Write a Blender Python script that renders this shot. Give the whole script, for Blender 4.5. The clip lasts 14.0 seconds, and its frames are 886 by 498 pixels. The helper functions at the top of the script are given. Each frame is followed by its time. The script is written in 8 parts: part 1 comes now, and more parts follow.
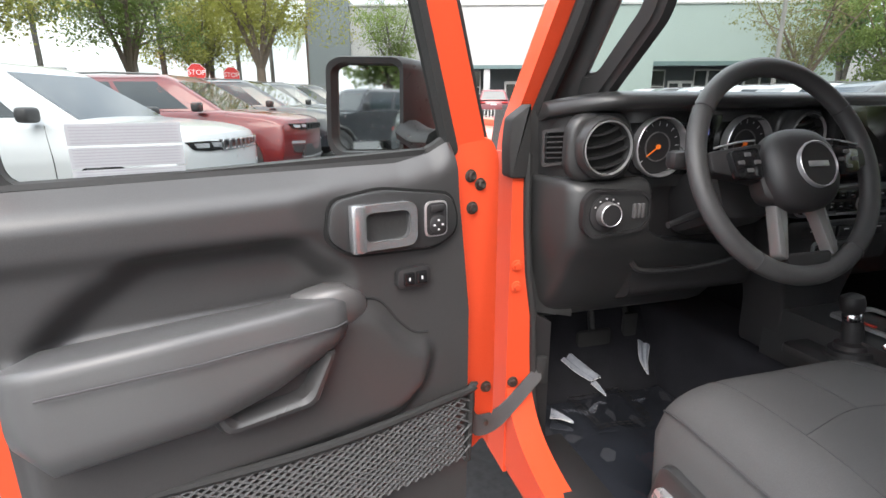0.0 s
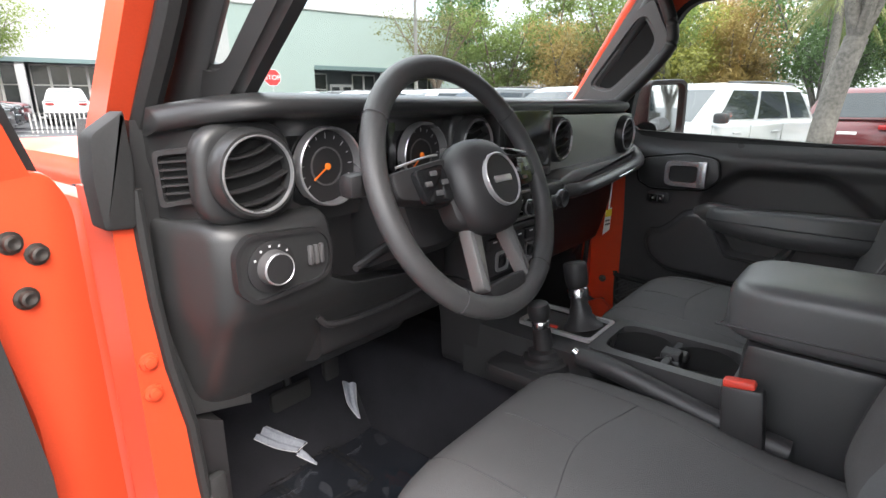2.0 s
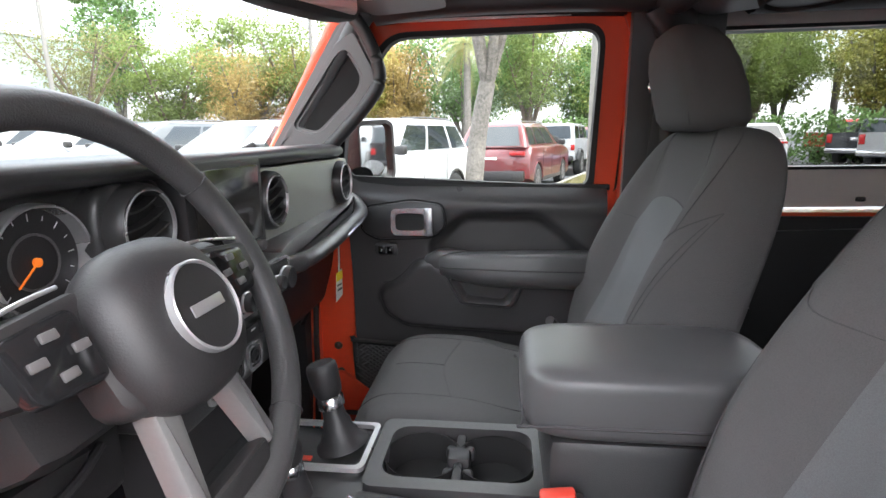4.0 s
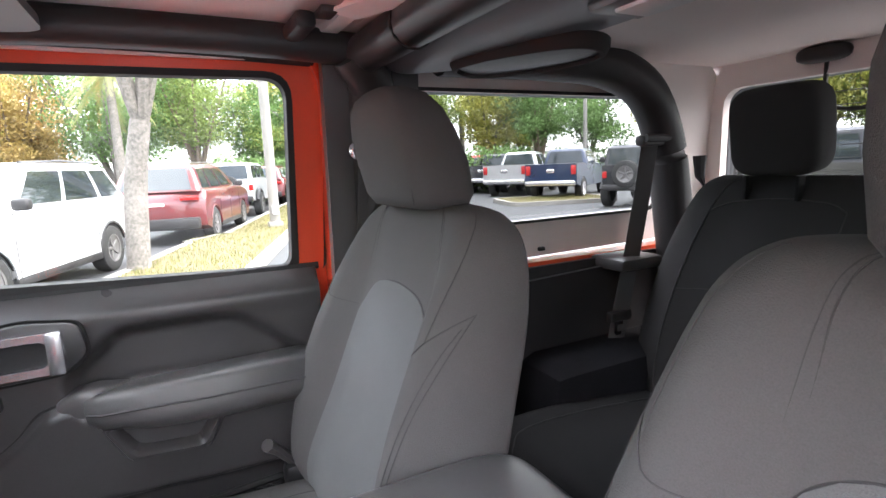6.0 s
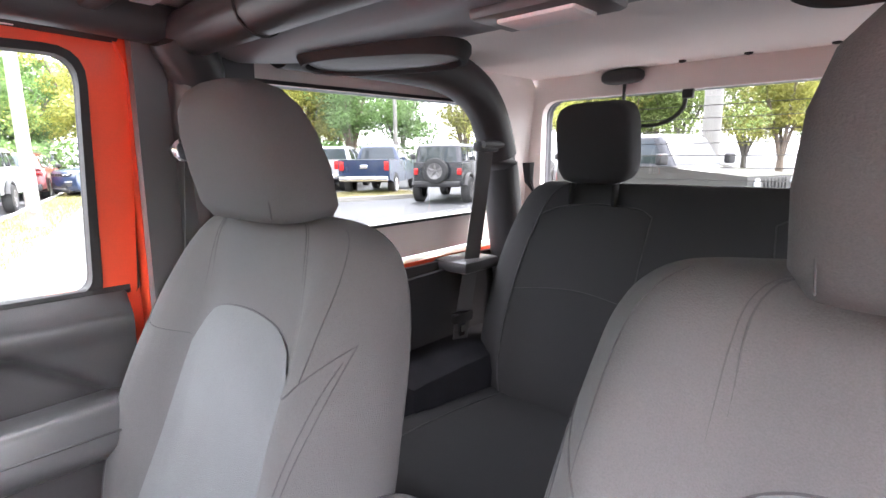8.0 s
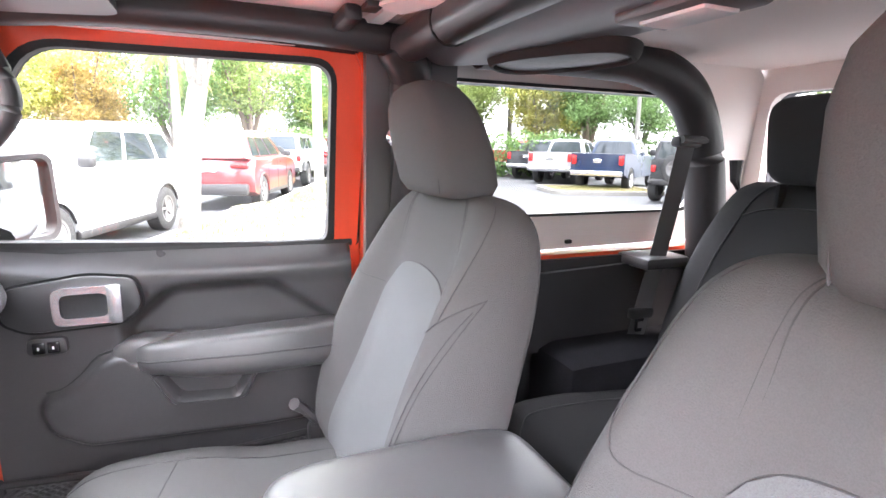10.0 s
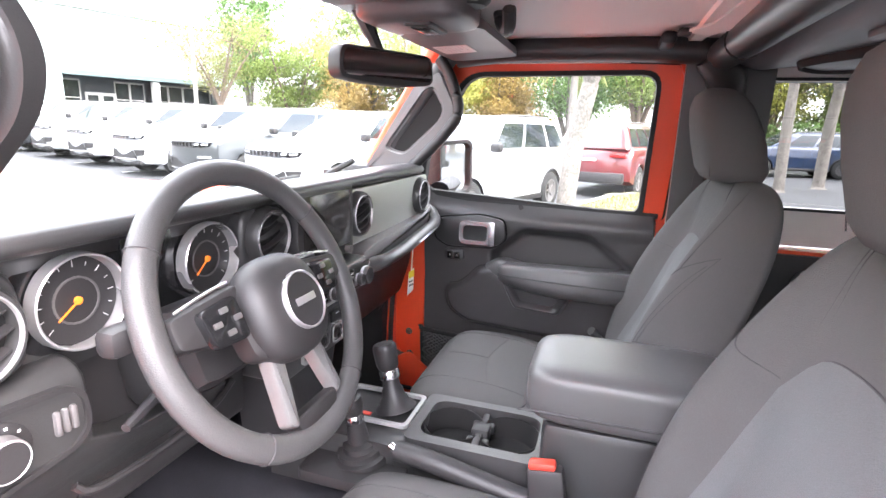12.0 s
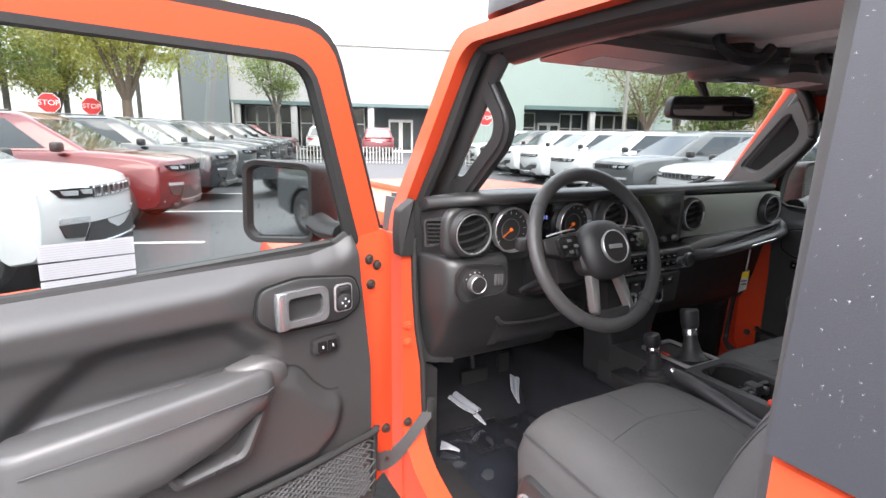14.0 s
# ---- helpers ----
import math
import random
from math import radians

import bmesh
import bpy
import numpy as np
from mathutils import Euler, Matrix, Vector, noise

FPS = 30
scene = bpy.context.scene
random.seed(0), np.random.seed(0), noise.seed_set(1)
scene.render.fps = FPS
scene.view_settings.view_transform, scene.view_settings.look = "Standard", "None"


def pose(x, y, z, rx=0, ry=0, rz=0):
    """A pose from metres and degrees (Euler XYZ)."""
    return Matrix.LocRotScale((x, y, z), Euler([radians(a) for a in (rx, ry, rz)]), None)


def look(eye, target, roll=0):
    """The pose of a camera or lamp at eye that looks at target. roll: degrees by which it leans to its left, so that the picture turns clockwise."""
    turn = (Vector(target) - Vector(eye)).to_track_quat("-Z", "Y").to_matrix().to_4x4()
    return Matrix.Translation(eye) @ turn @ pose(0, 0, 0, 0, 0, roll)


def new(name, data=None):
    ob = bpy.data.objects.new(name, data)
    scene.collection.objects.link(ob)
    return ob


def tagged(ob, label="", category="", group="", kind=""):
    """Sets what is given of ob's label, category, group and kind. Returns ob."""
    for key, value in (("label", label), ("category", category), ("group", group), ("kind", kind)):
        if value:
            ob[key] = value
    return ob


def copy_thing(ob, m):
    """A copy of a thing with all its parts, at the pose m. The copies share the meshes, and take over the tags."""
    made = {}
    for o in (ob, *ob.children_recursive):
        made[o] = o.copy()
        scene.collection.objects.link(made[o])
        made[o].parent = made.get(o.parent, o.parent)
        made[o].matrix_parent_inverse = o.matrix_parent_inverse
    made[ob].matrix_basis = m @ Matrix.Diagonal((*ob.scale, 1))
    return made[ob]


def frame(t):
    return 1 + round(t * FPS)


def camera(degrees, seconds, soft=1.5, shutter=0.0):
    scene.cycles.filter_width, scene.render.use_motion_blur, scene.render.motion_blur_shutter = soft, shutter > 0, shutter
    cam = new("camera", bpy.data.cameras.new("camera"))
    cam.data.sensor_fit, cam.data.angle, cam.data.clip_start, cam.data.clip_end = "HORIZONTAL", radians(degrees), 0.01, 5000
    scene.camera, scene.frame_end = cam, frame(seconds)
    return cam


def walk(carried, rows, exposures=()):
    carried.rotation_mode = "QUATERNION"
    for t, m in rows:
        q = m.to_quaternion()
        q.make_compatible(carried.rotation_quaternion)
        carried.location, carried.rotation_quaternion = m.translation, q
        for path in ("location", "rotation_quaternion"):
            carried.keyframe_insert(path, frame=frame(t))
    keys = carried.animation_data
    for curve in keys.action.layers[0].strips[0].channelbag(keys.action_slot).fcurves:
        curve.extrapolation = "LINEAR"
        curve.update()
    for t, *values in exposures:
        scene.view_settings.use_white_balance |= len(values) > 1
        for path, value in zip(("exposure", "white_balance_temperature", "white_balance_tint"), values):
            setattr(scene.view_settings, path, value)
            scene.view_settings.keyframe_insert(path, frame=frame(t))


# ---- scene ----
cam = camera(80.93, 14.0)
EXPOSURES = [(0.0, 2.0, 6500, 9), (2.2, 2.5, 6500, 10), (4.3, 3.35, 6500, 13), (5.5, 3.7, 6500, 15), (7.2, 4.4, 6500, 18), (9.3, 5.1, 6500, 19), (11.5, 4.45, 6500, 19), (12.5, 3.9, 6500, 19), (13.2, 3.0, 6500, 17), (14.0, 2.5, 6500, 12)]
PATH = [
    (0, (-1.203, -0.8784, 1.4093), (-0.6616, 0.9719, 0.8771), -0.13),
    (0.5, (-1.1705, -0.8162, 1.4122), (-0.3583, 0.9341, 0.886), -0.02),
    (1, (-1.1251, -0.7446, 1.4157), (-0.0518, 0.8546, 0.8767), 0.29),
    (1.5, (-1.0567, -0.6779, 1.4113), (0.2418, 0.7466, 0.878), 0.12),
    (2, (-0.9941, -0.628, 1.4157), (0.4931, 0.601, 0.8884), -0.13),
    (2.2, (-0.9713, -0.6113, 1.4157), (0.583, 0.5334, 0.8926), -0.27),
    (4.3, (-0.6858, -0.438, 1.4628), (1.2731, -0.3844, 1.063), -1.19),
    (4.5, (-0.6547, -0.4351, 1.4734), (1.3068, -0.5036, 1.0891), -1.44),
    (5, (-0.567, -0.4535, 1.4992), (1.3722, -0.7967, 1.1503), -2.15),
    (5.5, (-0.4988, -0.4615, 1.5137), (1.3724, -1.0857, 1.1832), -2.48),
    (6, (-0.4397, -0.4597, 1.5212), (1.319, -1.3558, 1.1988), -2.38),
    (6.5, (-0.3913, -0.4539, 1.5294), (1.2198, -1.5947, 1.2085), -2.30),
    (7, (-0.3598, -0.4469, 1.5382), (1.1058, -1.7654, 1.2009), -1.82),
    (7.2, (-0.3509, -0.4435, 1.5406), (1.0654, -1.8134, 1.1977), -1.51),
    (8, (-0.335, -0.435, 1.544), (0.9914, -1.8876, 1.183), -0.70),
    (9.3, (-0.3937, -0.4348, 1.5416), (1.2043, -1.5754, 1.16), 0.27),
    (9.5, (-0.4199, -0.4378, 1.5408), (1.2414, -1.4857, 1.164), 0.54),
    (10, (-0.5012, -0.4623, 1.5391), (1.3094, -1.2169, 1.1487), 1.10),
    (10.5, (-0.5908, -0.4962, 1.533), (1.325, -0.908, 1.1332), 1.59),
    (11, (-0.6981, -0.5065, 1.5486), (1.2521, -0.5911, 1.1135), 1.70),
    (11.5, (-0.8063, -0.5367, 1.5475), (1.124, -0.2797, 1.0918), 1.63),
    (12, (-0.9271, -0.5808, 1.5473), (0.9316, -0.0004, 1.0908), 1.74),
    (12.5, (-1.0316, -0.6576, 1.5477), (0.6903, 0.2574, 1.1026), 1.91),
    (13, (-1.1273, -0.7754, 1.5376), (0.3856, 0.4607, 1.1096), 1.47),
    (13.5, (-1.2204, -0.9241, 1.5466), (0.023, 0.5875, 1.1355), 0.98),
    (14, (-1.3013, -1.0846, 1.5551), (-0.3568, 0.6311, 1.1499), 0.86),
]
walk(cam, [(t, look(eye, target, roll)) for t, eye, target, roll in PATH], EXPOSURES)

# ---- light ----
world = bpy.data.worlds.new("sky")
scene.world = world
world.use_nodes = True
SUN_HEIGHT, SUN_TURN = 48.0, 205.0      # degrees above the horizon, compass turn


def build_sky():
    nt = world.node_tree
    nt.nodes.clear()
    out = nt.nodes.new("ShaderNodeOutputWorld")
    bg = nt.nodes.new("ShaderNodeBackground")
    sky = nt.nodes.new("ShaderNodeTexSky")
    sky.sky_type, sky.sun_disc = "NISHITA", False
    sky.sun_elevation, sky.sun_rotation = radians(SUN_HEIGHT), radians(SUN_TURN)
    sky.air_density, sky.dust_density = 1.0, 2.5
    tc = nt.nodes.new("ShaderNodeTexCoord")
    mp = nt.nodes.new("ShaderNodeMapping")
    mp.inputs["Scale"].default_value = (1.0, 1.0, 2.6)
    clouds = nt.nodes.new("ShaderNodeTexNoise")
    clouds.inputs["Scale"].default_value, clouds.inputs["Detail"].default_value = 2.4, 6.0
    clouds.inputs["Roughness"].default_value = 0.55
    ramp = nt.nodes.new("ShaderNodeMapRange")
    ramp.inputs["From Min"].default_value, ramp.inputs["From Max"].default_value = 0.36, 0.58
    ramp.inputs["To Min"].default_value, ramp.inputs["To Max"].default_value = 0.30, 1.0
    mix = nt.nodes.new("ShaderNodeMix")
    mix.data_type = "RGBA"
    nt.links.new(tc.outputs["Generated"], mp.inputs["Vector"])
    nt.links.new(mp.outputs["Vector"], clouds.inputs["Vector"])
    nt.links.new(clouds.outputs["Fac"], ramp.inputs["Value"])
    nt.links.new(ramp.outputs["Result"], mix.inputs["Factor"])
    nt.links.new(sky.outputs["Color"], mix.inputs["A"])
    mix.inputs["B"].default_value = (10.2, 10.4, 10.8, 1.0)    # cloud cover, as bright as the haze
    split = nt.nodes.new("ShaderNodeSeparateXYZ")       # an overcast sky is brighter overhead than at the horizon
    rise = nt.nodes.new("ShaderNodeMapRange")
    rise.inputs["From Min"].default_value, rise.inputs["From Max"].default_value = 0.0, 1.0
    rise.inputs["To Min"].default_value, rise.inputs["To Max"].default_value = 0.50, 1.40
    dome = nt.nodes.new("ShaderNodeVectorMath")
    dome.operation = "SCALE"
    nt.links.new(tc.outputs["Generated"], split.inputs["Vector"])
    nt.links.new(split.outputs["Z"], rise.inputs["Value"])
    nt.links.new(mix.outputs["Result"], dome.inputs[0])
    nt.links.new(rise.outputs["Result"], dome.inputs["Scale"])
    nt.links.new(dome.outputs["Vector"], bg.inputs["Color"])
    bg.inputs["Strength"].default_value = 0.12
    nt.links.new(bg.outputs["Background"], out.inputs["Surface"])


build_sky()
sun = new("sun", bpy.data.lights.new("sun", "SUN"))
sun.data.energy, sun.data.angle, sun.data.color = 0.60, radians(34), (1.0, 0.95, 0.88)
sun.matrix_world = look((0, 0, 30), (0.0 - 12 * math.sin(radians(SUN_TURN)), 0.0 - 12 * math.cos(radians(SUN_TURN)), 30 - 12 * math.tan(radians(SUN_HEIGHT))))

# ---- materials ----


def surface(name, base, rough=0.6, metal=0.0, var=0.12, scale=6.0, fine=90.0, bump=0.08, coat=0.0, dark=None, specular=0.5, random_tint=0.0):
    """A material with variation at two scales and a fine relief, in object metres."""
    m = bpy.data.materials.new(name)
    m.use_nodes = True
    nt = m.node_tree
    bsdf = nt.nodes["Principled BSDF"]
    tc = nt.nodes.new("ShaderNodeTexCoord")
    big = nt.nodes.new("ShaderNodeTexNoise")
    big.inputs["Scale"].default_value, big.inputs["Detail"].default_value = scale, 4.0
    small = nt.nodes.new("ShaderNodeTexNoise")
    small.inputs["Scale"].default_value, small.inputs["Detail"].default_value = fine, 3.0
    nt.links.new(tc.outputs["Object"], big.inputs["Vector"])
    nt.links.new(tc.outputs["Object"], small.inputs["Vector"])
    add = nt.nodes.new("ShaderNodeMath")
    add.operation = "MULTIPLY_ADD"
    add.inputs[1].default_value = 0.55
    nt.links.new(small.outputs["Fac"], add.inputs[0])
    half = nt.nodes.new("ShaderNodeMath")
    half.operation = "MULTIPLY"
    half.inputs[1].default_value = 0.45
    nt.links.new(big.outputs["Fac"], half.inputs[0])
    nt.links.new(half.outputs[0], add.inputs[2])
    ramp = nt.nodes.new("ShaderNodeMapRange")
    ramp.inputs["From Min"].default_value, ramp.inputs["From Max"].default_value = 0.3, 0.7
    nt.links.new(add.outputs[0], ramp.inputs["Value"])
    mix = nt.nodes.new("ShaderNodeMix")
    mix.data_type = "RGBA"
    low = dark or tuple(c * (1 - var) for c in base)
    high = tuple(min(1.0, c * (1 + var)) for c in base)
    mix.inputs["A"].default_value, mix.inputs["B"].default_value = (*low, 1), (*high, 1)
    nt.links.new(ramp.outputs["Result"], mix.inputs["Factor"])
    last = mix.outputs["Result"]
    if random_tint:
        info = nt.nodes.new("ShaderNodeObjectInfo")
        hsv = nt.nodes.new("ShaderNodeHueSaturation")
        rng = nt.nodes.new("ShaderNodeMapRange")
        rng.inputs["To Min"].default_value, rng.inputs["To Max"].default_value = 1 - random_tint, 1 + random_tint
        nt.links.new(info.outputs["Random"], rng.inputs["Value"])
        nt.links.new(rng.outputs["Result"], hsv.inputs["Value"])
        nt.links.new(last, hsv.inputs["Color"])
        last = hsv.outputs["Color"]
    nt.links.new(last, bsdf.inputs["Base Color"])
    rr = nt.nodes.new("ShaderNodeMapRange")
    rr.inputs["To Min"].default_value, rr.inputs["To Max"].default_value = max(0.02, rough * 0.85), min(1.0, rough * 1.15)
    nt.links.new(big.outputs["Fac"], rr.inputs["Value"])
    nt.links.new(rr.outputs["Result"], bsdf.inputs["Roughness"])
    bsdf.inputs["Metallic"].default_value = metal
    bsdf.inputs["Specular IOR Level"].default_value = specular
    bsdf.inputs["Coat Weight"].default_value = coat
    bsdf.inputs["Coat Roughness"].default_value = 0.05
    if bump:
        bp = nt.nodes.new("ShaderNodeBump")
        bp.inputs["Strength"].default_value, bp.inputs["Distance"].default_value = bump, 0.002
        nt.links.new(small.outputs["Fac"], bp.inputs["Height"])
        nt.links.new(bp.outputs["Normal"], bsdf.inputs["Normal"])
    return m


def glass(name, tint=(1, 1, 1), rough=0.0, gloss=1.0):
    """A thin pane: clear, with the gloss of glass at its angle."""
    m = bpy.data.materials.new(name)
    m.use_nodes = True
    nt = m.node_tree
    nt.nodes.clear()
    out = nt.nodes.new("ShaderNodeOutputMaterial")
    clear = nt.nodes.new("ShaderNodeBsdfTransparent")
    clear.inputs["Color"].default_value = (*tint, 1)
    shine = nt.nodes.new("ShaderNodeBsdfGlossy")
    shine.inputs["Roughness"].default_value = rough
    face = nt.nodes.new("ShaderNodeLayerWeight")
    power = nt.nodes.new("ShaderNodeMath")
    power.operation = "POWER"
    power.inputs[1].default_value = 4.5
    nt.links.new(face.outputs["Facing"], power.inputs[0])
    k = nt.nodes.new("ShaderNodeMath")
    k.operation = "MULTIPLY_ADD"
    k.inputs[1].default_value, k.inputs[2].default_value = 0.7 * gloss, 0.045 * gloss
    nt.links.new(power.outputs[0], k.inputs[0])
    mix = nt.nodes.new("ShaderNodeMixShader")
    nt.links.new(k.outputs[0], mix.inputs["Fac"])
    nt.links.new(clear.outputs[0], mix.inputs[1])
    nt.links.new(shine.outputs[0], mix.inputs[2])
    nt.links.new(mix.outputs[0], out.inputs["Surface"])
    return m


def foliage(name, base, var=0.4, scale=0.4):
    """Leaves: dull, and letting light through."""
    m = surface(name, base, 0.6, var=var, scale=scale, fine=3, bump=0.0)
    nt = m.node_tree
    bsdf, out = nt.nodes["Principled BSDF"], nt.nodes["Material Output"]
    thin = nt.nodes.new("ShaderNodeBsdfTranslucent")
    nt.links.new(bsdf.inputs["Base Color"].links[0].from_socket, thin.inputs["Color"])
    mix = nt.nodes.new("ShaderNodeMixShader")
    mix.inputs["Fac"].default_value = 0.45
    nt.links.new(bsdf.outputs[0], mix.inputs[1])
    nt.links.new(thin.outputs[0], mix.inputs[2])
    nt.links.new(mix.outputs[0], out.inputs["Surface"])
    return m


def plain(name, base, rough=0.5, metal=0.0, emit=0.0):
    m = bpy.data.materials.new(name)
    m.use_nodes = True
    b = m.node_tree.nodes["Principled BSDF"]
    b.inputs["Base Color"].default_value, b.inputs["Roughness"].default_value, b.inputs["Metallic"].default_value = (*base, 1), rough, metal
    if emit:
        b.inputs["Emission Color"].default_value, b.inputs["Emission Strength"].default_value = (*base, 1), emit
    return m


ORANGE = surface("orange_car_paint", (0.74, 0.078, 0.028), 0.38, var=0.05, scale=2, fine=400, bump=0.02, coat=0.22, specular=0.35)
TRIM = surface("grained_charcoal_plastic", (0.035, 0.035, 0.0355), 0.32, var=0.12, scale=5, fine=650, bump=0.16)
TRIM_DOOR = surface("charcoal_door_trim", (0.049, 0.0475, 0.048), 0.29, var=0.16, scale=5, fine=650, bump=0.14)
TRIM_SOFT = surface("soft_black_vinyl", (0.080, 0.079, 0.080), 0.34, var=0.10, scale=4, fine=900, bump=0.15)
TRIM_DARK = surface("matte_black_plastic", (0.024, 0.023, 0.024), 0.48, var=0.12, scale=6, fine=500, bump=0.15)
TRIM_GREY = surface("satin_grey_plastic", (0.125, 0.120, 0.120), 0.36, metal=0.15, var=0.06, scale=3, fine=300, bump=0.05)
DASH_PANEL = surface("silver_grey_dash_panel", (0.30, 0.305, 0.275), 0.42, metal=0.25, var=0.05, scale=4, fine=300, bump=0.05)
BLACK_GLOSS = surface("gloss_black_plastic", (0.012, 0.012, 0.013), 0.15, var=0.05, bump=0.0)
BRIGHT = surface("satin_nickel_plastic", (0.46, 0.46, 0.475), 0.26, metal=0.8, var=0.04, scale=6, fine=200, bump=0.02)
SPOKE = surface("satin_pewter_plastic", (0.19, 0.187, 0.187), 0.34, metal=0.4, var=0.05, scale=5, fine=250, bump=0.03)
# near-black that paints the shade of recesses, slots and gaps into their colour
RECESS_SHADE = plain("painted_recess_shade", (0.006, 0.006, 0.006), 0.9)
RUBBER = surface("black_rubber", (0.020, 0.020, 0.020), 0.75, var=0.15, scale=9, fine=200, bump=0.2)
CHROME = surface("satin_chrome", (0.72, 0.72, 0.74), 0.18, metal=1.0, var=0.04, scale=9, fine=200, bump=0.02)
STEEL = surface("dark_bolt_steel", (0.12, 0.11, 0.10), 0.4, metal=0.8, var=0.2, scale=40, fine=300, bump=0.1)
LEATHER = surface("black_stitched_leather", (0.057, 0.056, 0.057), 0.42, var=0.12, scale=8, fine=500, bump=0.3)
FABRIC = surface("charcoal_seat_cloth", (0.086, 0.084, 0.084), 0.90, var=0.13, scale=7, fine=650, bump=0.5, specular=0.25)
FABRIC_LIGHT = surface("grey_mesh_seat_cloth", (0.120, 0.123, 0.126), 0.92, var=0.15, scale=7, fine=650, bump=0.6, specular=0.25)
FABRIC_DARK = surface("black_rear_seat_cloth", (0.034, 0.034, 0.035), 0.92, var=0.12, scale=5, fine=1000, bump=0.5, specular=0.25)
SILVER = surface("satin_silver_plastic", (0.58, 0.575, 0.58), 0.28, metal=0.7, var=0.04, scale=6, fine=200, bump=0.02)
SEAM = surface("dark_seam_thread", (0.055, 0.052, 0.055), 0.9, var=0.1, fine=900, bump=0.2)
BELT_WEB = surface("black_belt_webbing", (0.075, 0.075, 0.077), 0.8, var=0.1, scale=10, fine=1200, bump=0.5)
CARPET = surface("black_floor_carpet", (0.024, 0.024, 0.028), 0.98, var=0.3, scale=12, fine=500, bump=0.9, specular=0.1)
MAT_CLOTH = surface("blue_black_mat_cloth", (0.040, 0.043, 0.052), 0.6, var=0.25, scale=10, fine=450, bump=0.6)
BAR_GREY = surface("slate_grey_bar_plastic", (0.17, 0.172, 0.182), 0.42, var=0.08, scale=4, fine=500, bump=0.1)
HEADLINER = surface("pale_hardtop_liner", (0.86, 0.79, 0.76), 0.85, var=0.05, scale=3, fine=500, bump=0.25)
ROOF_BLACK = surface("textured_black_hardtop", (0.045, 0.045, 0.053), 0.40, var=0.16, scale=5, fine=900, bump=0.12)
RED_BTN = surface("red_plastic", (0.62, 0.05, 0.03), 0.4, var=0.05, bump=0.02)
SHEET = surface("grey_printed_sheet", (0.36, 0.37, 0.39), 0.7, var=0.05, scale=9, fine=300, bump=0.05)
PAPER = surface("white_paper", (0.78, 0.78, 0.77), 0.8, var=0.03, scale=9, fine=300, bump=0.05)
PRINT = plain("grey_print", (0.16, 0.16, 0.17), 0.8)
PRINT_PALE = plain("pale_grey_print", (0.30, 0.30, 0.32), 0.8)
YELLOW = plain("yellow_print", (0.80, 0.58, 0.03), 0.7)
WHITE_MARK = plain("white_marking", (0.75, 0.75, 0.75), 0.6)
ORANGE_MARK = plain("orange_needle", (0.9, 0.20, 0.02), 0.5, emit=0.04)
FILM = glass("clear_plastic_film", (0.86, 0.88, 0.92), 0.10, 4.0)
FILM_WHITE = surface("crinkled_white_film", (0.36, 0.38, 0.43), 0.14, var=0.2, scale=40, fine=200, bump=0.3)
CLEAR = glass("clear_glass", (0.62, 0.655, 0.64), 0.0, 0.9)
TINTED = glass("privacy_glass", (0.30, 0.315, 0.31), 0.0, 0.9)
MIRROR = plain("mirror_glass", (0.86, 0.88, 0.88), 0.03, 1.0)
SCREEN = surface("dark_screen_glass", (0.030, 0.028, 0.026), 0.12, var=0.05, bump=0.0)
CLUSTER = plain("lit_cluster_display", (0.10, 0.12, 0.35), 0.3, emit=0.3)
DROPLET = glass("water_droplet", (0.95, 0.96, 0.97), 0.0, 3.0)

ASPHALT = surface("wet_asphalt", (0.058, 0.059, 0.062), 0.6, specular=0.3, var=0.40, scale=0.5, fine=30, bump=0.5)
CONCRETE = surface("pale_concrete_kerb", (0.24, 0.23, 0.21), 0.85, var=0.18, scale=2, fine=40, bump=0.5)
GRASS_SOIL = surface("dry_lawn_soil", (0.125, 0.10, 0.05), 0.95, var=0.35, scale=1.5, fine=25, bump=0.8)
GRASS = surface("yellow_green_grass", (0.17, 0.17, 0.055), 0.8, var=0.5, scale=1.2, fine=20, bump=0.0)
LINE_PAINT = surface("worn_white_line_paint", (0.58, 0.58, 0.55), 0.8, var=0.25, scale=3, fine=40, bump=0.2)
BARK = surface("pale_grey_bark", (0.155, 0.14, 0.125), 0.9, var=0.55, scale=5, fine=22, bump=1.0)
BARK_DARK = surface("brown_bark", (0.17, 0.13, 0.10), 0.9, var=0.3, scale=5, fine=25, bump=1.0)
LEAF = foliage("green_leaves", (0.19, 0.25, 0.07), 0.5, 0.35)
LEAF_YELLOW = foliage("yellow_green_leaves", (0.34, 0.34, 0.08), 0.45, 0.35)
LEAF_OLIVE = foliage("olive_leaves", (0.19, 0.19, 0.075), 0.5, 0.35)
LEAF_RUST = foliage("rust_brown_leaves", (0.37, 0.27, 0.10), 0.45, 0.4)
LEAF_DARK = foliage("dark_hedge_leaves", (0.13, 0.22, 0.07), 0.5, 0.4)
PALM_LEAF = foliage("palm_fronds", (0.27, 0.28, 0.11), 0.4, 0.6)
STUCCO = surface("sage_grey_stucco", (0.30, 0.36, 0.335), 0.9, var=0.06, scale=0.6, fine=20, bump=0.3)
STUCCO_LIGHT = surface("pale_grey_stucco", (0.40, 0.395, 0.39), 0.9, var=0.06, scale=0.6, fine=20, bump=0.3)
STUCCO_DARK = surface("slate_grey_stucco", (0.17, 0.19, 0.20), 0.85, var=0.08, scale=0.6, fine=20, bump=0.3)
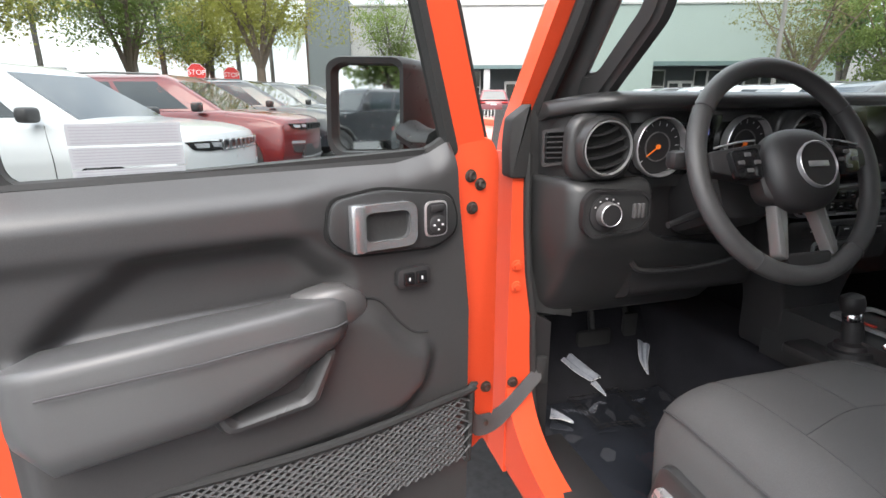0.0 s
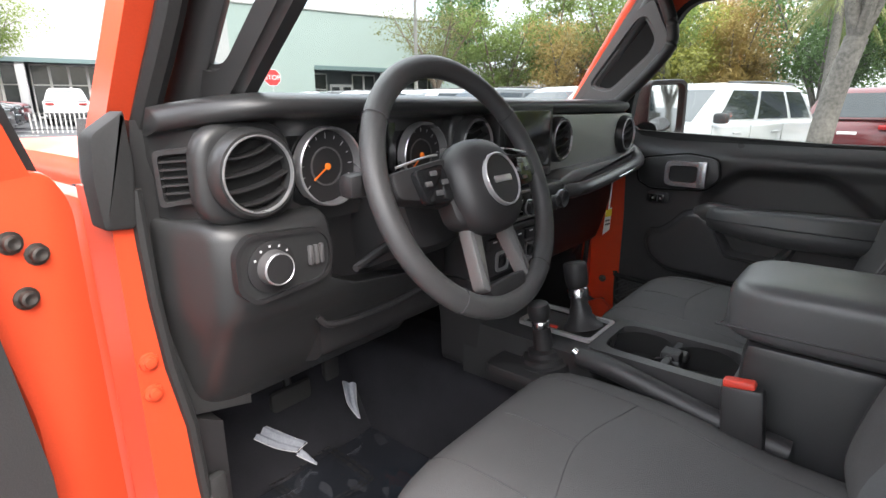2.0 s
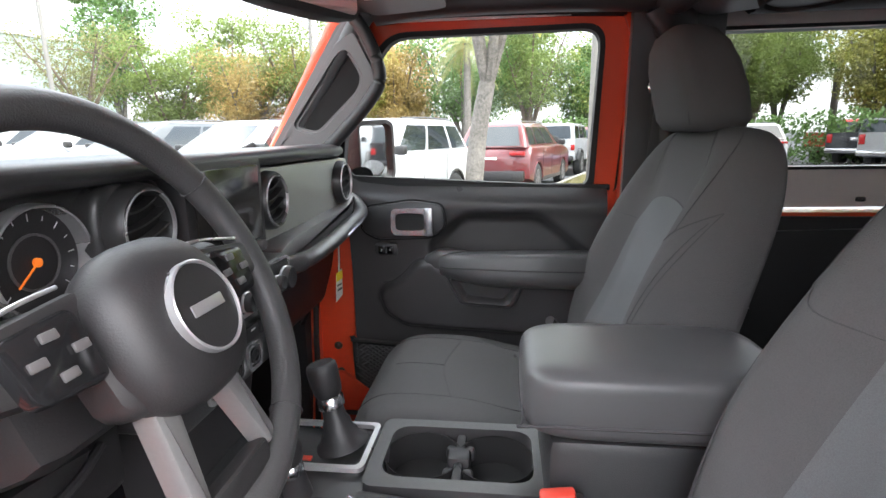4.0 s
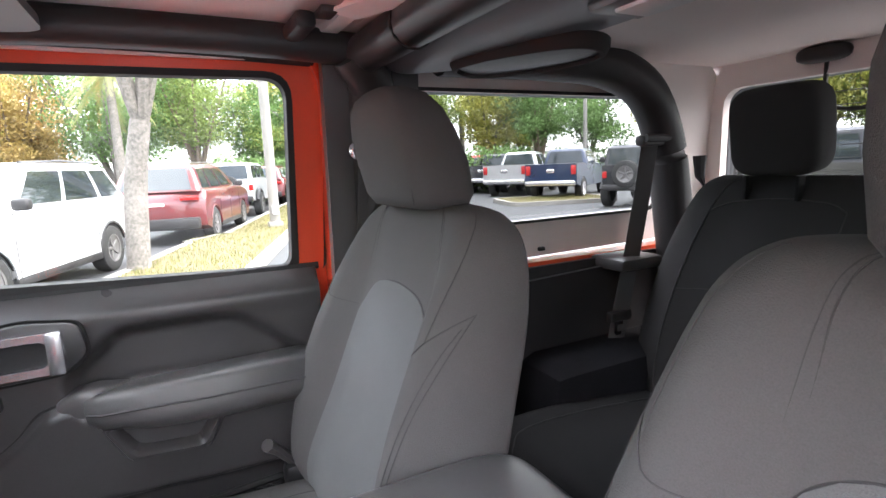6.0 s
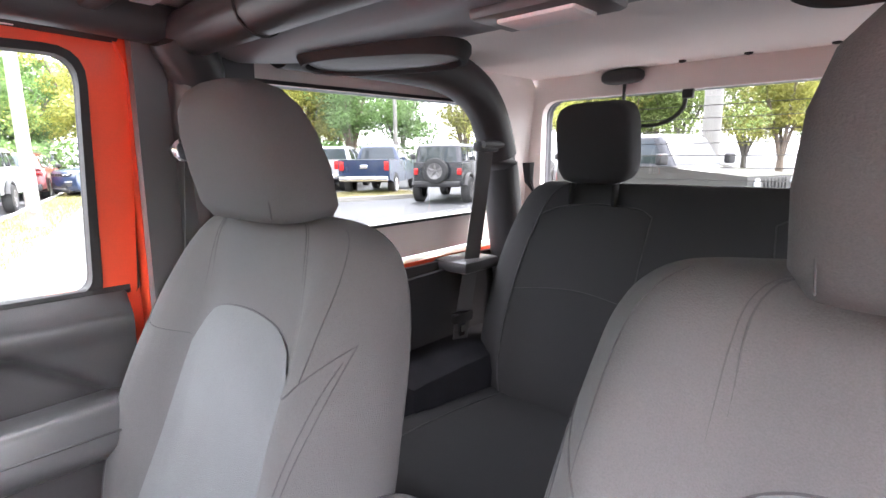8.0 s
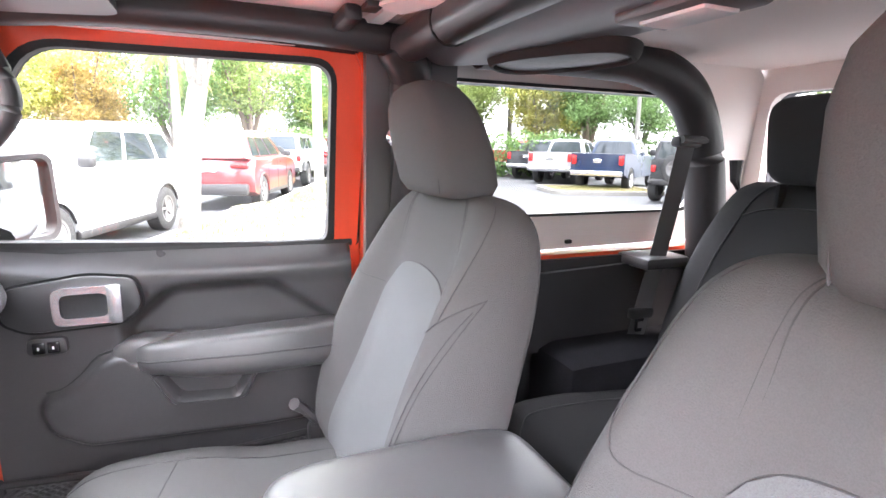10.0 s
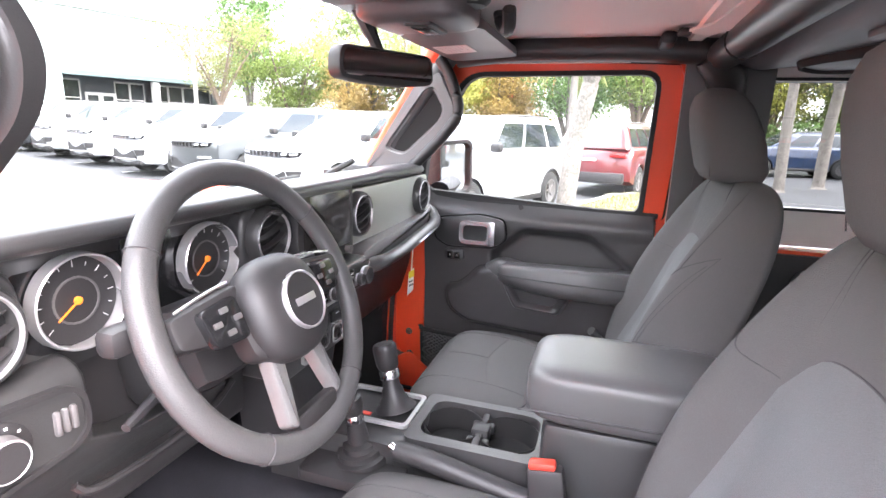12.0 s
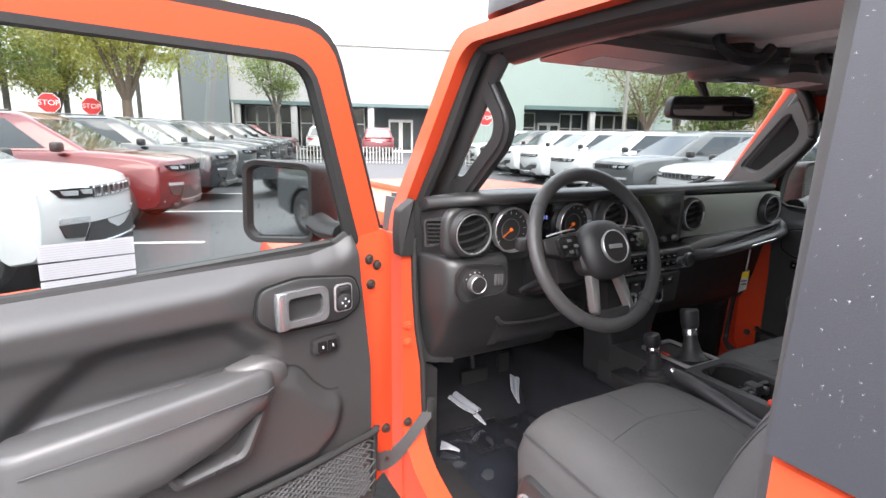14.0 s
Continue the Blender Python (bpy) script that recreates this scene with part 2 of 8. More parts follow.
FASCIA = surface("dark_canopy_fascia", (0.10, 0.15, 0.15), 0.7, var=0.08, scale=0.8, fine=20, bump=0.1)
SHOP_GLASS = surface("dark_shop_glass", (0.03, 0.035, 0.037), 0.10, var=0.3, scale=0.6, fine=4, bump=0.0)
MULLION = surface("pale_window_frame", (0.45, 0.44, 0.42), 0.5, var=0.05, bump=0.0)
SIGN_RED = surface("red_sign_sheeting", (0.60, 0.03, 0.03), 0.45, var=0.04, bump=0.0)
GALV = surface("galvanised_post", (0.45, 0.46, 0.46), 0.5, metal=0.6, var=0.1, scale=8, fine=60, bump=0.1)
POLE_PALE = surface("pale_concrete_pole", (0.22, 0.21, 0.195), 0.85, var=0.1, scale=3, fine=40, bump=0.3)

CAR_WHITE = surface("white_car_paint", (0.47, 0.478, 0.488), 0.3, var=0.02, scale=1, fine=300, bump=0.0, coat=0.8)
CAR_RED = surface("deep_red_car_paint", (0.115, 0.009, 0.012), 0.30, metal=0.2, var=0.05, scale=1, fine=300, bump=0.0, coat=0.8)
CAR_BLACK = surface("black_car_paint", (0.016, 0.018, 0.022), 0.25, var=0.05, scale=1, fine=300, bump=0.0, coat=0.8)
CAR_GREY = surface("grey_car_paint", (0.060, 0.066, 0.070), 0.3, metal=0.3, var=0.05, scale=1, fine=300, bump=0.0, coat=0.8)
CAR_SILVER = surface("silver_car_paint", (0.42, 0.43, 0.44), 0.3, metal=0.5, var=0.04, scale=1, fine=300, bump=0.0, coat=0.8)
CAR_BLUE = surface("navy_car_paint", (0.008, 0.022, 0.06), 0.28, metal=0.2, var=0.05, scale=1, fine=300, bump=0.0, coat=0.8)
CAR_BRIGHT_RED = surface("bright_red_car_paint", (0.60, 0.03, 0.03), 0.3, var=0.04, scale=1, fine=300, bump=0.0, coat=0.8)
CAR_KHAKI = surface("khaki_grey_car_paint", (0.055, 0.054, 0.049), 0.35, var=0.04, scale=1, fine=300, bump=0.0, coat=0.6)
CAR_GLASS = surface("dark_car_glass", (0.022, 0.030, 0.036), 0.04, specular=0.55, var=0.2, scale=1, fine=5, bump=0.0)
LAMP_LENS = surface("headlamp_lens", (0.42, 0.43, 0.45), 0.08, metal=0.3, var=0.3, scale=20, fine=60, bump=0.0)
TAIL_LENS = surface("red_tail_lens", (0.40, 0.02, 0.02), 0.15, var=0.15, scale=10, fine=60, bump=0.0)
AMBER = surface("amber_marker_lens", (0.75, 0.25, 0.02), 0.2, var=0.1, bump=0.0)

# ---- mesh helpers ----


def finish(name, bm, mat, smooth=True, angle=40):
    bmesh.ops.recalc_face_normals(bm, faces=bm.faces[:])
    me = bpy.data.meshes.new(name)
    for e in bm.edges:
        if len(e.link_faces) == 2:
            e.smooth = e.calc_face_angle(0) < radians(angle)
    for f in bm.faces:
        f.smooth = smooth
    bm.to_mesh(me)
    bm.free()
    me.materials.append(mat)
    return me


def part(name, bm, mat, parent, label="", smooth=True, angle=40):
    """Links a bmesh as one mesh object under a thing or under a part."""
    ob = new(name, finish(name, bm, mat, smooth, angle))
    ob.parent = parent
    if label:
        ob["label"] = label
    return ob


def thing(name, label, category, m=None, group="", kind=""):
    """An Empty at a thing's base, which its parts hang from."""
    ob = new(name)
    ob.empty_display_size = 0.1
    if m is not None:
        ob.matrix_world = m
    return tagged(ob, label, category, group, kind)


def solid(name, bm, mat, label, category, m=None, group="", kind="", smooth=True, angle=40):
    """A thing of one mesh."""
    ob = new(name, finish(name, bm, mat, smooth, angle))
    if m is not None:
        ob.matrix_world = m
    return tagged(ob, label, category, group, kind)


def BM():
    return bmesh.new()


def box(bm, c, s, bevel=0.0, m=None, seg=2):
    """A bevelled box of size s round c."""
    r = bmesh.ops.create_cube(bm, size=1.0)
    vs = r["verts"]
    mat = Matrix.Translation(c) @ Matrix.Diagonal((*s, 1))
    bmesh.ops.transform(bm, matrix=(m @ mat) if m is not None else mat, verts=vs)
    if bevel:
        es = list({e for v in vs for e in v.link_edges})
        bmesh.ops.bevel(bm, geom=es, offset=bevel, segments=seg, affect="EDGES", profile=0.5)
    return bm


def loft(bm, rings, closed=True, cap=True):
    """A skin over rings of the same count of points."""
    rows = [[bm.verts.new(p) for p in ring] for ring in rings]
    n = len(rows[0])
    for a, b in zip(rows, rows[1:]):
        for i in range(n if closed else n - 1):
            j = (i + 1) % n
            bm.faces.new((a[i], a[j], b[j], b[i]))
    if cap and closed:
        bm.faces.new(rows[0][::-1])
        bm.faces.new(rows[-1])
    return rows


def smooth_line(pts, n=8):
    """A Catmull-Rom line through points."""
    pts = [Vector(p) for p in pts]
    ext = [pts[0] * 2 - pts[1]] + pts + [pts[-1] * 2 - pts[-2]]
    out = []
    for i in range(1, len(ext) - 2):
        p0, p1, p2, p3 = ext[i - 1:i + 3]
        for k in range(n):
            t = k / n
            out.append(0.5 * ((2 * p1) + (p2 - p0) * t + (2 * p0 - 5 * p1 + 4 * p2 - p3) * t * t + (3 * p1 - p0 - 3 * p2 + p3) * t ** 3))
    out.append(pts[-1])
    return out


def tube(bm, pts, r, n=10, flat=1.0, up=(0, 0, 1), closed=False, cap=True):
    """A tube along points; r: a radius or one for each point; flat: its thickness across up."""
    pts = [Vector(p) for p in pts]
    rs = r if isinstance(r, (list, tuple)) else [r] * len(pts)
    rings = []
    for i, p in enumerate(pts):
        if closed:
            d = pts[(i + 1) % len(pts)] - pts[i - 1]
        else:
            d = pts[min(i + 1, len(pts) - 1)] - pts[max(i - 1, 0)]
        d.normalize()
        u = Vector(up)
        if abs(u.dot(d)) > 0.95:
            u = Vector((1, 0, 0)) if abs(d.x) < 0.9 else Vector((0, 1, 0))
        side = d.cross(u).normalized()
        top = side.cross(d).normalized()
        rings.append([p + side * math.cos(a) * rs[i] + top * math.sin(a) * rs[i] * flat for a in (2 * math.pi * k / n for k in range(n))])
    if closed:
        rings.append(rings[0])
        rows = [[bm.verts.new(q) for q in ring] for ring in rings[:-1]]
        for i in range(len(rows)):
            a, b = rows[i], rows[(i + 1) % len(rows)]
            for k in range(n):
                bm.faces.new((a[k], a[(k + 1) % n], b[(k + 1) % n], b[k]))
    else:
        loft(bm, rings, True, cap)
    return bm


def slab(bm, poly, to3, d0, d1, bevel=0.0, seg=2, holes=()):
    """A plate: a polygon of (a, b) mapped by to3(a, b, depth), from depth d0 to d1; its edges bevelled at the d1 side."""
    lo = [bm.verts.new(to3(a, b, d0)) for a, b in poly]
    hi = [bm.verts.new(to3(a, b, d1)) for a, b in poly]
    n = len(poly)
    bm.faces.new(lo[::-1])
    top = bm.faces.new(hi)
    for i in range(n):
        bm.faces.new((lo[i], lo[(i + 1) % n], hi[(i + 1) % n], hi[i]))
    if bevel:
        bmesh.ops.recalc_face_normals(bm, faces=bm.faces[:])
        bmesh.ops.bevel(bm, geom=list(top.edges), offset=bevel, segments=seg, affect="EDGES", profile=0.5)
    return bm


def ring_slab(bm, outer, inner, to3, d0, d1):
    """A plate with a hole: two outlines of the same count of points."""
    n = len(outer)
    o0, o1 = [bm.verts.new(to3(*p, d0)) for p in outer], [bm.verts.new(to3(*p, d1)) for p in outer]
    i0, i1 = [bm.verts.new(to3(*p, d0)) for p in inner], [bm.verts.new(to3(*p, d1)) for p in inner]
    for k in range(n):
        j = (k + 1) % n
        bm.faces.new((o0[k], o0[j], o1[j], o1[k]))
        bm.faces.new((i0[j], i0[k], i1[k], i1[j]))
        bm.faces.new((o1[k], o1[j], i1[j], i1[k]))
        bm.faces.new((o0[j], o0[k], i0[k], i0[j]))
    return bm


def lathe(bm, profile, m=None, n=32):
    """A turned body round local z from (radius, height) pairs."""
    m = m or Matrix()
    ends = profile[-1][0] < 0.008          # a profile that stops short of the axis is a ring
    if not ends:
        profile = list(profile) + [profile[0]]
    rings = [[m @ Vector((r * math.cos(a), r * math.sin(a), h)) for a in (2 * math.pi * k / n for k in range(n))] for r, h in profile]
    loft(bm, rings, True, ends)
    if not ends:
        bmesh.ops.remove_doubles(bm, verts=bm.verts[:], dist=1e-6)
    return bm


def rounded(poly, r, n=4):
    """A polygon with its corners rounded; r: one radius or one for each corner."""
    out = []
    k = len(poly)
    rs = r if isinstance(r, (list, tuple)) else [r] * k
    for i in range(k):
        p, a, b = Vector(poly[i]), Vector(poly[i - 1]), Vector(poly[(i + 1) % k])
        if rs[i] <= 0:
            out.append(tuple(p))
            continue
        d1, d2 = (a - p), (b - p)
        q = min(rs[i], d1.length * 0.49, d2.length * 0.49)
        s, e = p + d1.normalized() * q, p + d2.normalized() * q
        for j in range(n + 1):
            t = j / n
            out.append(tuple((1 - t) ** 2 * s + 2 * t * (1 - t) * p + t * t * e))
    return out


def rect(x0, y0, x1, y1):
    return [(x0, y0), (x1, y0), (x1, y1), (x0, y1)]


def block(bm, c, s, p=4.0, m=None, nu=20, nv=10):
    """A soft, rounded block (a superellipsoid) of size s round c."""
    sgn = lambda v, e: math.copysign(abs(v) ** e, v)
    e = 2.0 / p
    rings = []
    for i in range(nv + 1):
        v = -math.pi / 2 + math.pi * i / nv
        cv, sv = sgn(math.cos(v), e), sgn(math.sin(v), e)
        if i in (0, nv):
            cv = 0.02
        ring = []
        for k in range(nu):
            u = 2 * math.pi * k / nu
            q = Vector((s[0] / 2 * cv * sgn(math.cos(u), e), s[1] / 2 * cv * sgn(math.sin(u), e), s[2] / 2 * sv)) 
            q = q + Vector(c)
            ring.append(m @ q if m is not None else q)
        rings.append(ring)
    loft(bm, rings)
    return bm


def bars(bm, rows, to3, d):
    """Plain print bars: (a0, b0, a1, b1) rectangles at depth d."""
    for a0, b0, a1, b1 in rows:
        bm.faces.new([bm.verts.new(to3(a, b, d)) for a, b in rect(a0, b0, a1, b1)])
    return bm


def droplets(name, parent, to3, inside, box_, n, r0, r1, seed, label=""):
    """Water drops on a surface: flattened domes at to3(a, b, height)."""
    rng = random.Random(seed)
    verts, faces = [], []
    a0, b0, a1, b1 = box_
    count = 0
    while count < n:
        a, b = rng.uniform(a0, a1), rng.uniform(b0, b1)
        if not inside(a, b):
            continue
        count += 1
        r = r0 + (r1 - r0) * rng.random() ** 3
        k = len(verts)
        for f, h in ((1.0, 0.0), (0.72, 0.35)):
            verts += [tuple(to3(a + r * f * math.cos(q), b + r * f * math.sin(q) * 1.15, r * h)) for q in (2 * math.pi * j / 7 for j in range(7))]
        verts.append(tuple(to3(a, b, r * 0.5)))
        faces += [(k + j, k + (j + 1) % 7, k + 7 + (j + 1) % 7, k + 7 + j) for j in range(7)]
        faces += [(k + 7 + j, k + 7 + (j + 1) % 7, k + 14) for j in range(7)]
    me = bpy.data.meshes.new(name)
    me.from_pydata(verts, [], faces)
    for f in me.polygons:
        f.use_smooth = True
    me.materials.append(DROPLET)
    ob = new(name, me)
    ob.parent = parent
    ob["kind"] = "stuff"
    return ob

# ---- the orange off-roader: body ----
YZ = lambda x0, s=1: (lambda a, b, d: Vector((x0 + s * d, a, b)))      # outlines in (y, z), depth along x
XZ = lambda y0, s=1: (lambda a, b, d: Vector((a, y0 + s * d, b)))      # outlines in (x, z), depth along y
XY = lambda z0, s=1: (lambda a, b, d: Vector((a, b, z0 + s * d)))      # outlines in (x, y), depth along z


def car_wheel(parent, m, r=0.37, w=0.23, rim_mat=CHROME, spokes=6):
    """A wheel: tyre, with its rim and spokes."""
    bm = BM()
    lathe(bm, [(r * 0.62, -w / 2), (r * 0.9, -w / 2), (r * 0.98, -w * 0.42), (r, -w * 0.3), (r, w * 0.3), (r * 0.98, w * 0.42), (r * 0.9, w / 2), (r * 0.62, w / 2)], m, 28)
    tyre = part("tyre", bm, RUBBER, parent)
    bm = BM()
    lathe(bm, [(r * 0.62, w * 0.46), (r * 0.62, w * 0.50), (r * 0.55, w * 0.47), (r * 0.53, w * 0.2), (0.02, w * 0.18)], m, 28)
    for k in range(spokes):
        a = 2 * math.pi * k / spokes
        box(bm, (r * 0.31, 0, w * 0.36), (r * 0.5, r * 0.13, w * 0.12), 0.008, m @ Matrix.Rotation(a, 4, "Z"), 1)
    lathe(bm, [(r * 0.13, w * 0.2), (r * 0.13, w * 0.44), (r * 0.08, w * 0.46), (0.005, w * 0.46)], m, 12)
    part("rim", bm, rim_mat, tyre)
    return tyre


jeep = thing("off_road_car", "bright orange two-door off-road car body with a black hardtop", "car")


def build_body():
    bm = BM()
    box(bm, (0, -0.75, 0.545), (1.46, 2.62, 0.03), 0.005)
    part("floor_pan", bm, CARPET, jeep, "black carpeted floor")
    bm = BM()
    slab(bm, rounded([(-0.17, 0.55), (-0.12, 0.80), (0.12, 0.80), (0.17, 0.55)], 0.04), XZ(-1.2), 0.0, 1.78, 0.0)
    part("tunnel", bm, CARPET, jeep)
    bm = BM()
    box(bm, (0, 0.585, 0.90), (1.46, 0.03, 0.74), 0.005)
    part("firewall", bm, CARPET, jeep)
    bm = BM()
    slab(bm, [(0.56, 0.55), (0.56, 0.86), (0.30, 0.56)], YZ(-0.70), 0.0, 1.4)
    part("toe_board", bm, CARPET, jeep)
    for s in (-1, 1):
        side = lambda a, b, d, s=s: Vector((s * (0.70 + d - 0.11 * max(0.0, b - 1.30)), a, b))
        bm = BM()
        box(bm, (s * 0.60, -1.62, 0.78), (0.24, 0.80, 0.46), 0.06)
        part("wheel_box", bm, CARPET, jeep)
        bm = BM()      # the painted ring round the door opening
        rear = -0.828 if s < 0 else -0.752
        outer = rounded([(0.222, 0.56), (0.222, 1.36), (-0.045, 1.790), (-0.845, 1.790), (-0.845, 0.56)], [0.02, 0.04, 0.05, 0.06, 0.02], 5)
        inner = rounded([(0.158, 0.64), (0.180, 1.32), (-0.080, 1.758), (rear, 1.758), (rear, 0.64)], [0.13, 0.02, 0.05, 0.09, 0.13], 5)
        ring_slab(bm, outer, inner, side, 0.006, 0.056)
        part("door_aperture", bm, ORANGE, jeep)
        bm = BM()      # its rubber seal, along the front and the top
        tube(bm, [side(p.x, p.y, 0.012) for p in smooth_line([(0.156, 0.70, 0), (0.164, 1.0, 0), (0.172, 1.30, 0), (0.045, 1.52, 0), (-0.078, 1.735, 0), (-0.16, 1.752, 0), (-0.50, 1.752, 0), (-0.74, 1.745, 0)], 5)], 0.017, 8)
        part("door_seal", bm, RUBBER, jeep)
        bm = BM()      # rear quarter
        slab(bm, rounded([(-0.826, 0.56), (-0.826, 1.243), (-2.06, 1.243), (-2.06, 0.62), (-1.95, 0.62), (-1.80, 1.0), (-1.25, 1.0), (-1.08, 0.56)], [0, 0, 0.05, 0.04, 0.05, 0.12, 0.12, 0.05]), side, 0.0, 0.075, 0.012)
        part("quarter_panel", bm, ORANGE, jeep)
        bm = BM()      # inner trim of the quarter
        slab(bm, [(-0.80, 0.56), (-0.80, 1.235), (-2.02, 1.235), (-2.02, 0.56)], side, -0.025, -0.002, 0.008)
        slab(bm, rounded([(-1.08, 0.98), (-1.08, 1.20), (-1.72, 1.22), (-1.72, 0.98)], 0.05), side, -0.05, -0.024, 0.01)
        part("quarter_trim", bm, TRIM_DARK, jeep)
        bm = BM()      # lining behind the door opening
        front_y = -0.766 if s < 0 else -0.746
        slab(bm, rounded([(front_y, 0.60), (front_y, 1.775), (-0.955, 1.775), (-0.955, 0.60)], 0.01), side, -0.035, -0.004, 0.006)
        part("pillar_lining", bm, TRIM_SOFT, jeep)
        bm = BM()      # grey pocket at the belt's foot
        box(bm, (s * 0.635, -1.60, 1.225), (0.13, 0.16, 0.035), 0.012)
        part("trim_cap", bm, TRIM_DOOR, jeep)
        bm = BM()      # rear wheel flare and front fender
        tube(bm, smooth_line([(s * 0.84, -2.08, 0.66), (s * 0.86, -1.92, 0.98), (s * 0.86, -1.72, 1.06), (s * 0.86, -1.35, 1.06), (s * 0.86, -1.16, 0.98), (s * 0.84, -1.02, 0.66)], 5), 0.06, 8)
        part("wheel_flare", bm, TRIM_DARK, jeep)
        bm = BM()
        slab(bm, rounded([(0.42, 0.62), (0.42, 0.95), (0.60, 1.08), (1.52, 1.08), (1.72, 0.92), (1.66, 0.90), (1.44, 1.0), (0.72, 1.0), (0.55, 0.62)], 0.04), YZ(s * 0.60, s), 0.0, 0.28, 0.02)
        part("fender", bm, ORANGE, jeep)
        bm = BM()      # hinge pillar in front of the door opening, its inner edge drawn in towards the top
        lean = 0.0 if s < 0 else 0.045
        edge_in = [(s * (x - lean * min(1.0, max(0.0, (1.16 - z) / 0.25))), z) for x, z in ((0.742, 1.315), (0.741, 1.24), (0.738, 1.16), (0.730, 1.06), (0.714, 0.96), (0.710, 0.86), (0.704, 0.76), (0.690, 0.68), (0.672, 0.60))]
        slab(bm, [(s * 0.600, 0.56), (s * 0.768, 0.56), (s * 0.768, 1.315)] + edge_in, XZ(0.100), 0.0, 0.11)
        box(bm, (s * 0.722, -0.34, 0.60), (0.085, 0.90, 0.09), 0.02)
        slab(bm, rounded([(0.108, 0.58), (0.108, 0.80), (0.075, 0.735), (0.02, 0.69), (-0.06, 0.662), (-0.16, 0.648), (-0.16, 0.58)], [0, 0, 0.03, 0.03, 0.03, 0, 0]), YZ(s * (0.705 if s < 0 else 0.640), s), 0.0, 0.06 if s < 0 else 0.12)
        part("rocker_and_hinge_pillar", bm, ORANGE, jeep)
        bm = BM()      # rubber seal along that edge
        tube(bm, [(x - s * 0.006, 0.098, z) for x, z in edge_in], 0.009, 8)
        part("pillar_seal", bm, RUBBER, jeep)
        bm = BM()      # trim between the seal and the dash
        slab(bm, [(s * 0.60, 0.935), (s * 0.60, 1.40), (s * 0.722, 1.40)] + [(x - s * 0.010, z) for x, z in edge_in if z > 0.9], XZ(0.118), 0.0, 0.20)
        part("cowl_trim", bm, TRIM, jeep)
        bm = BM()
        slab(bm, [(s * (0.655 if s < 0 else 0.615), 0.575), (s * (0.655 if s < 0 else 0.615), 0.93)] + [(x - s * 0.010, z) for x, z in edge_in if z < 0.97], XZ(0.112), 0.0, 0.45, 0.008)
        part("kick_panel", bm, TRIM_DARK, jeep)
        for z, mat in ((1.078, ORANGE), (1.030, ORANGE), (0.80, STEEL), (0.70, ORANGE)):
            bm = BM()
            lathe(bm, [(0.013, 0), (0.012, 0.004), (0.008, 0.005), (0.007, 0.011), (0.001, 0.012)], pose(s * 0.752, 0.100, z, 90, 0, 0), 12)
            part("body_bolt", bm, mat, jeep)
        bm = BM()      # cowl side ahead of it, lined inside
        box(bm, (s * 0.752, 0.40, 0.93), (0.04, 0.40, 0.74), 0.012)
        part("cowl_side", bm, ORANGE, jeep)
        bm = BM()
        box(bm, (s * 0.720, 0.41, 0.90), (0.020, 0.38, 0.70), 0.005)
        part("footwell_lining", bm, CARPET, jeep)
        bm = BM()
        box(bm, (s * 0.68, -0.34, 0.65), (0.10, 0.84, 0.012), 0.005)
        part("sill_plate", bm, TRIM_DARK, jeep)
        if s > 0:      # painted corner where the pillar turns into the sill
            bm = BM()
            slab(bm, rounded([(0.112, 0.66), (0.106, 0.735), (0.060, 0.764), (0.022, 0.784), (-0.018, 0.752), (-0.068, 0.712), (-0.13, 0.694), (-0.13, 0.66)], [0.0, 0.01, 0.03, 0.03, 0.03, 0.04, 0.01, 0.0], 4), YZ(0.652), 0.0, -0.014, 0.005)
            part("sill_corner", bm, ORANGE, jeep)
        # windscreen pillar: painted outside, black garnish inside
        bm = BM()
        base, top = Vector((s * 0.712, 0.235, 1.34)), Vector((s * 0.652, -0.050, 1.775))
        tube(bm, [base, base.lerp(top, 0.5), top], 0.030, 12, 0.8, up=(s, 0, 0))
        part("windscreen_pillar", bm, ORANGE, jeep)
        bm = BM()
        b2, t2 = Vector((s * 0.645, 0.175, 1.37)), Vector((s * 0.625, -0.10, 1.755))
        tube(bm, [b2, b2.lerp(t2, 0.25), b2.lerp(t2, 0.75), t2], [0.050, 0.036, 0.034, 0.040] if s < 0 else [0.030, 0.022, 0.022, 0.030], 12, 0.6, up=(s, 0, 0))
        garnish = part("pillar_garnish", bm, TRIM, jeep)
        bm = BM()      # its grab handle
        o = rounded([(0.175, 1.402), (0.035, 1.412), (-0.115, 1.550), (-0.132, 1.605), (-0.075, 1.720), (-0.02, 1.690)], [0.01, 0.03, 0.03, 0.03, 0.02, 0.01], 5)
        i = rounded([(0.095, 1.480), (0.040, 1.466), (-0.072, 1.568), (-0.084, 1.602), (-0.050, 1.660), (-0.030, 1.648)], [0.015, 0.02, 0.02, 0.02, 0.012, 0.012], 5)
        # the loop swings inwards from the pillar
        turned = lambda a, b, d: Vector((s * (0.612 + d - (0.20 if s < 0 else 0.0) * max(0.0, 0.130 - (b - 1.40) * 0.66 - a)), a, b))
        ring_slab(bm, o, i, turned, 0.0, 0.036)
        bmesh.ops.recalc_face_normals(bm, faces=bm.faces[:])
        bmesh.ops.bevel(bm, geom=[e for e in bm.edges if e.calc_face_angle(0) > 1.2], offset=0.009, segments=3, affect="EDGES")
        part("grab_handle", bm, TRIM if s < 0 else TRIM_GREY, garnish)
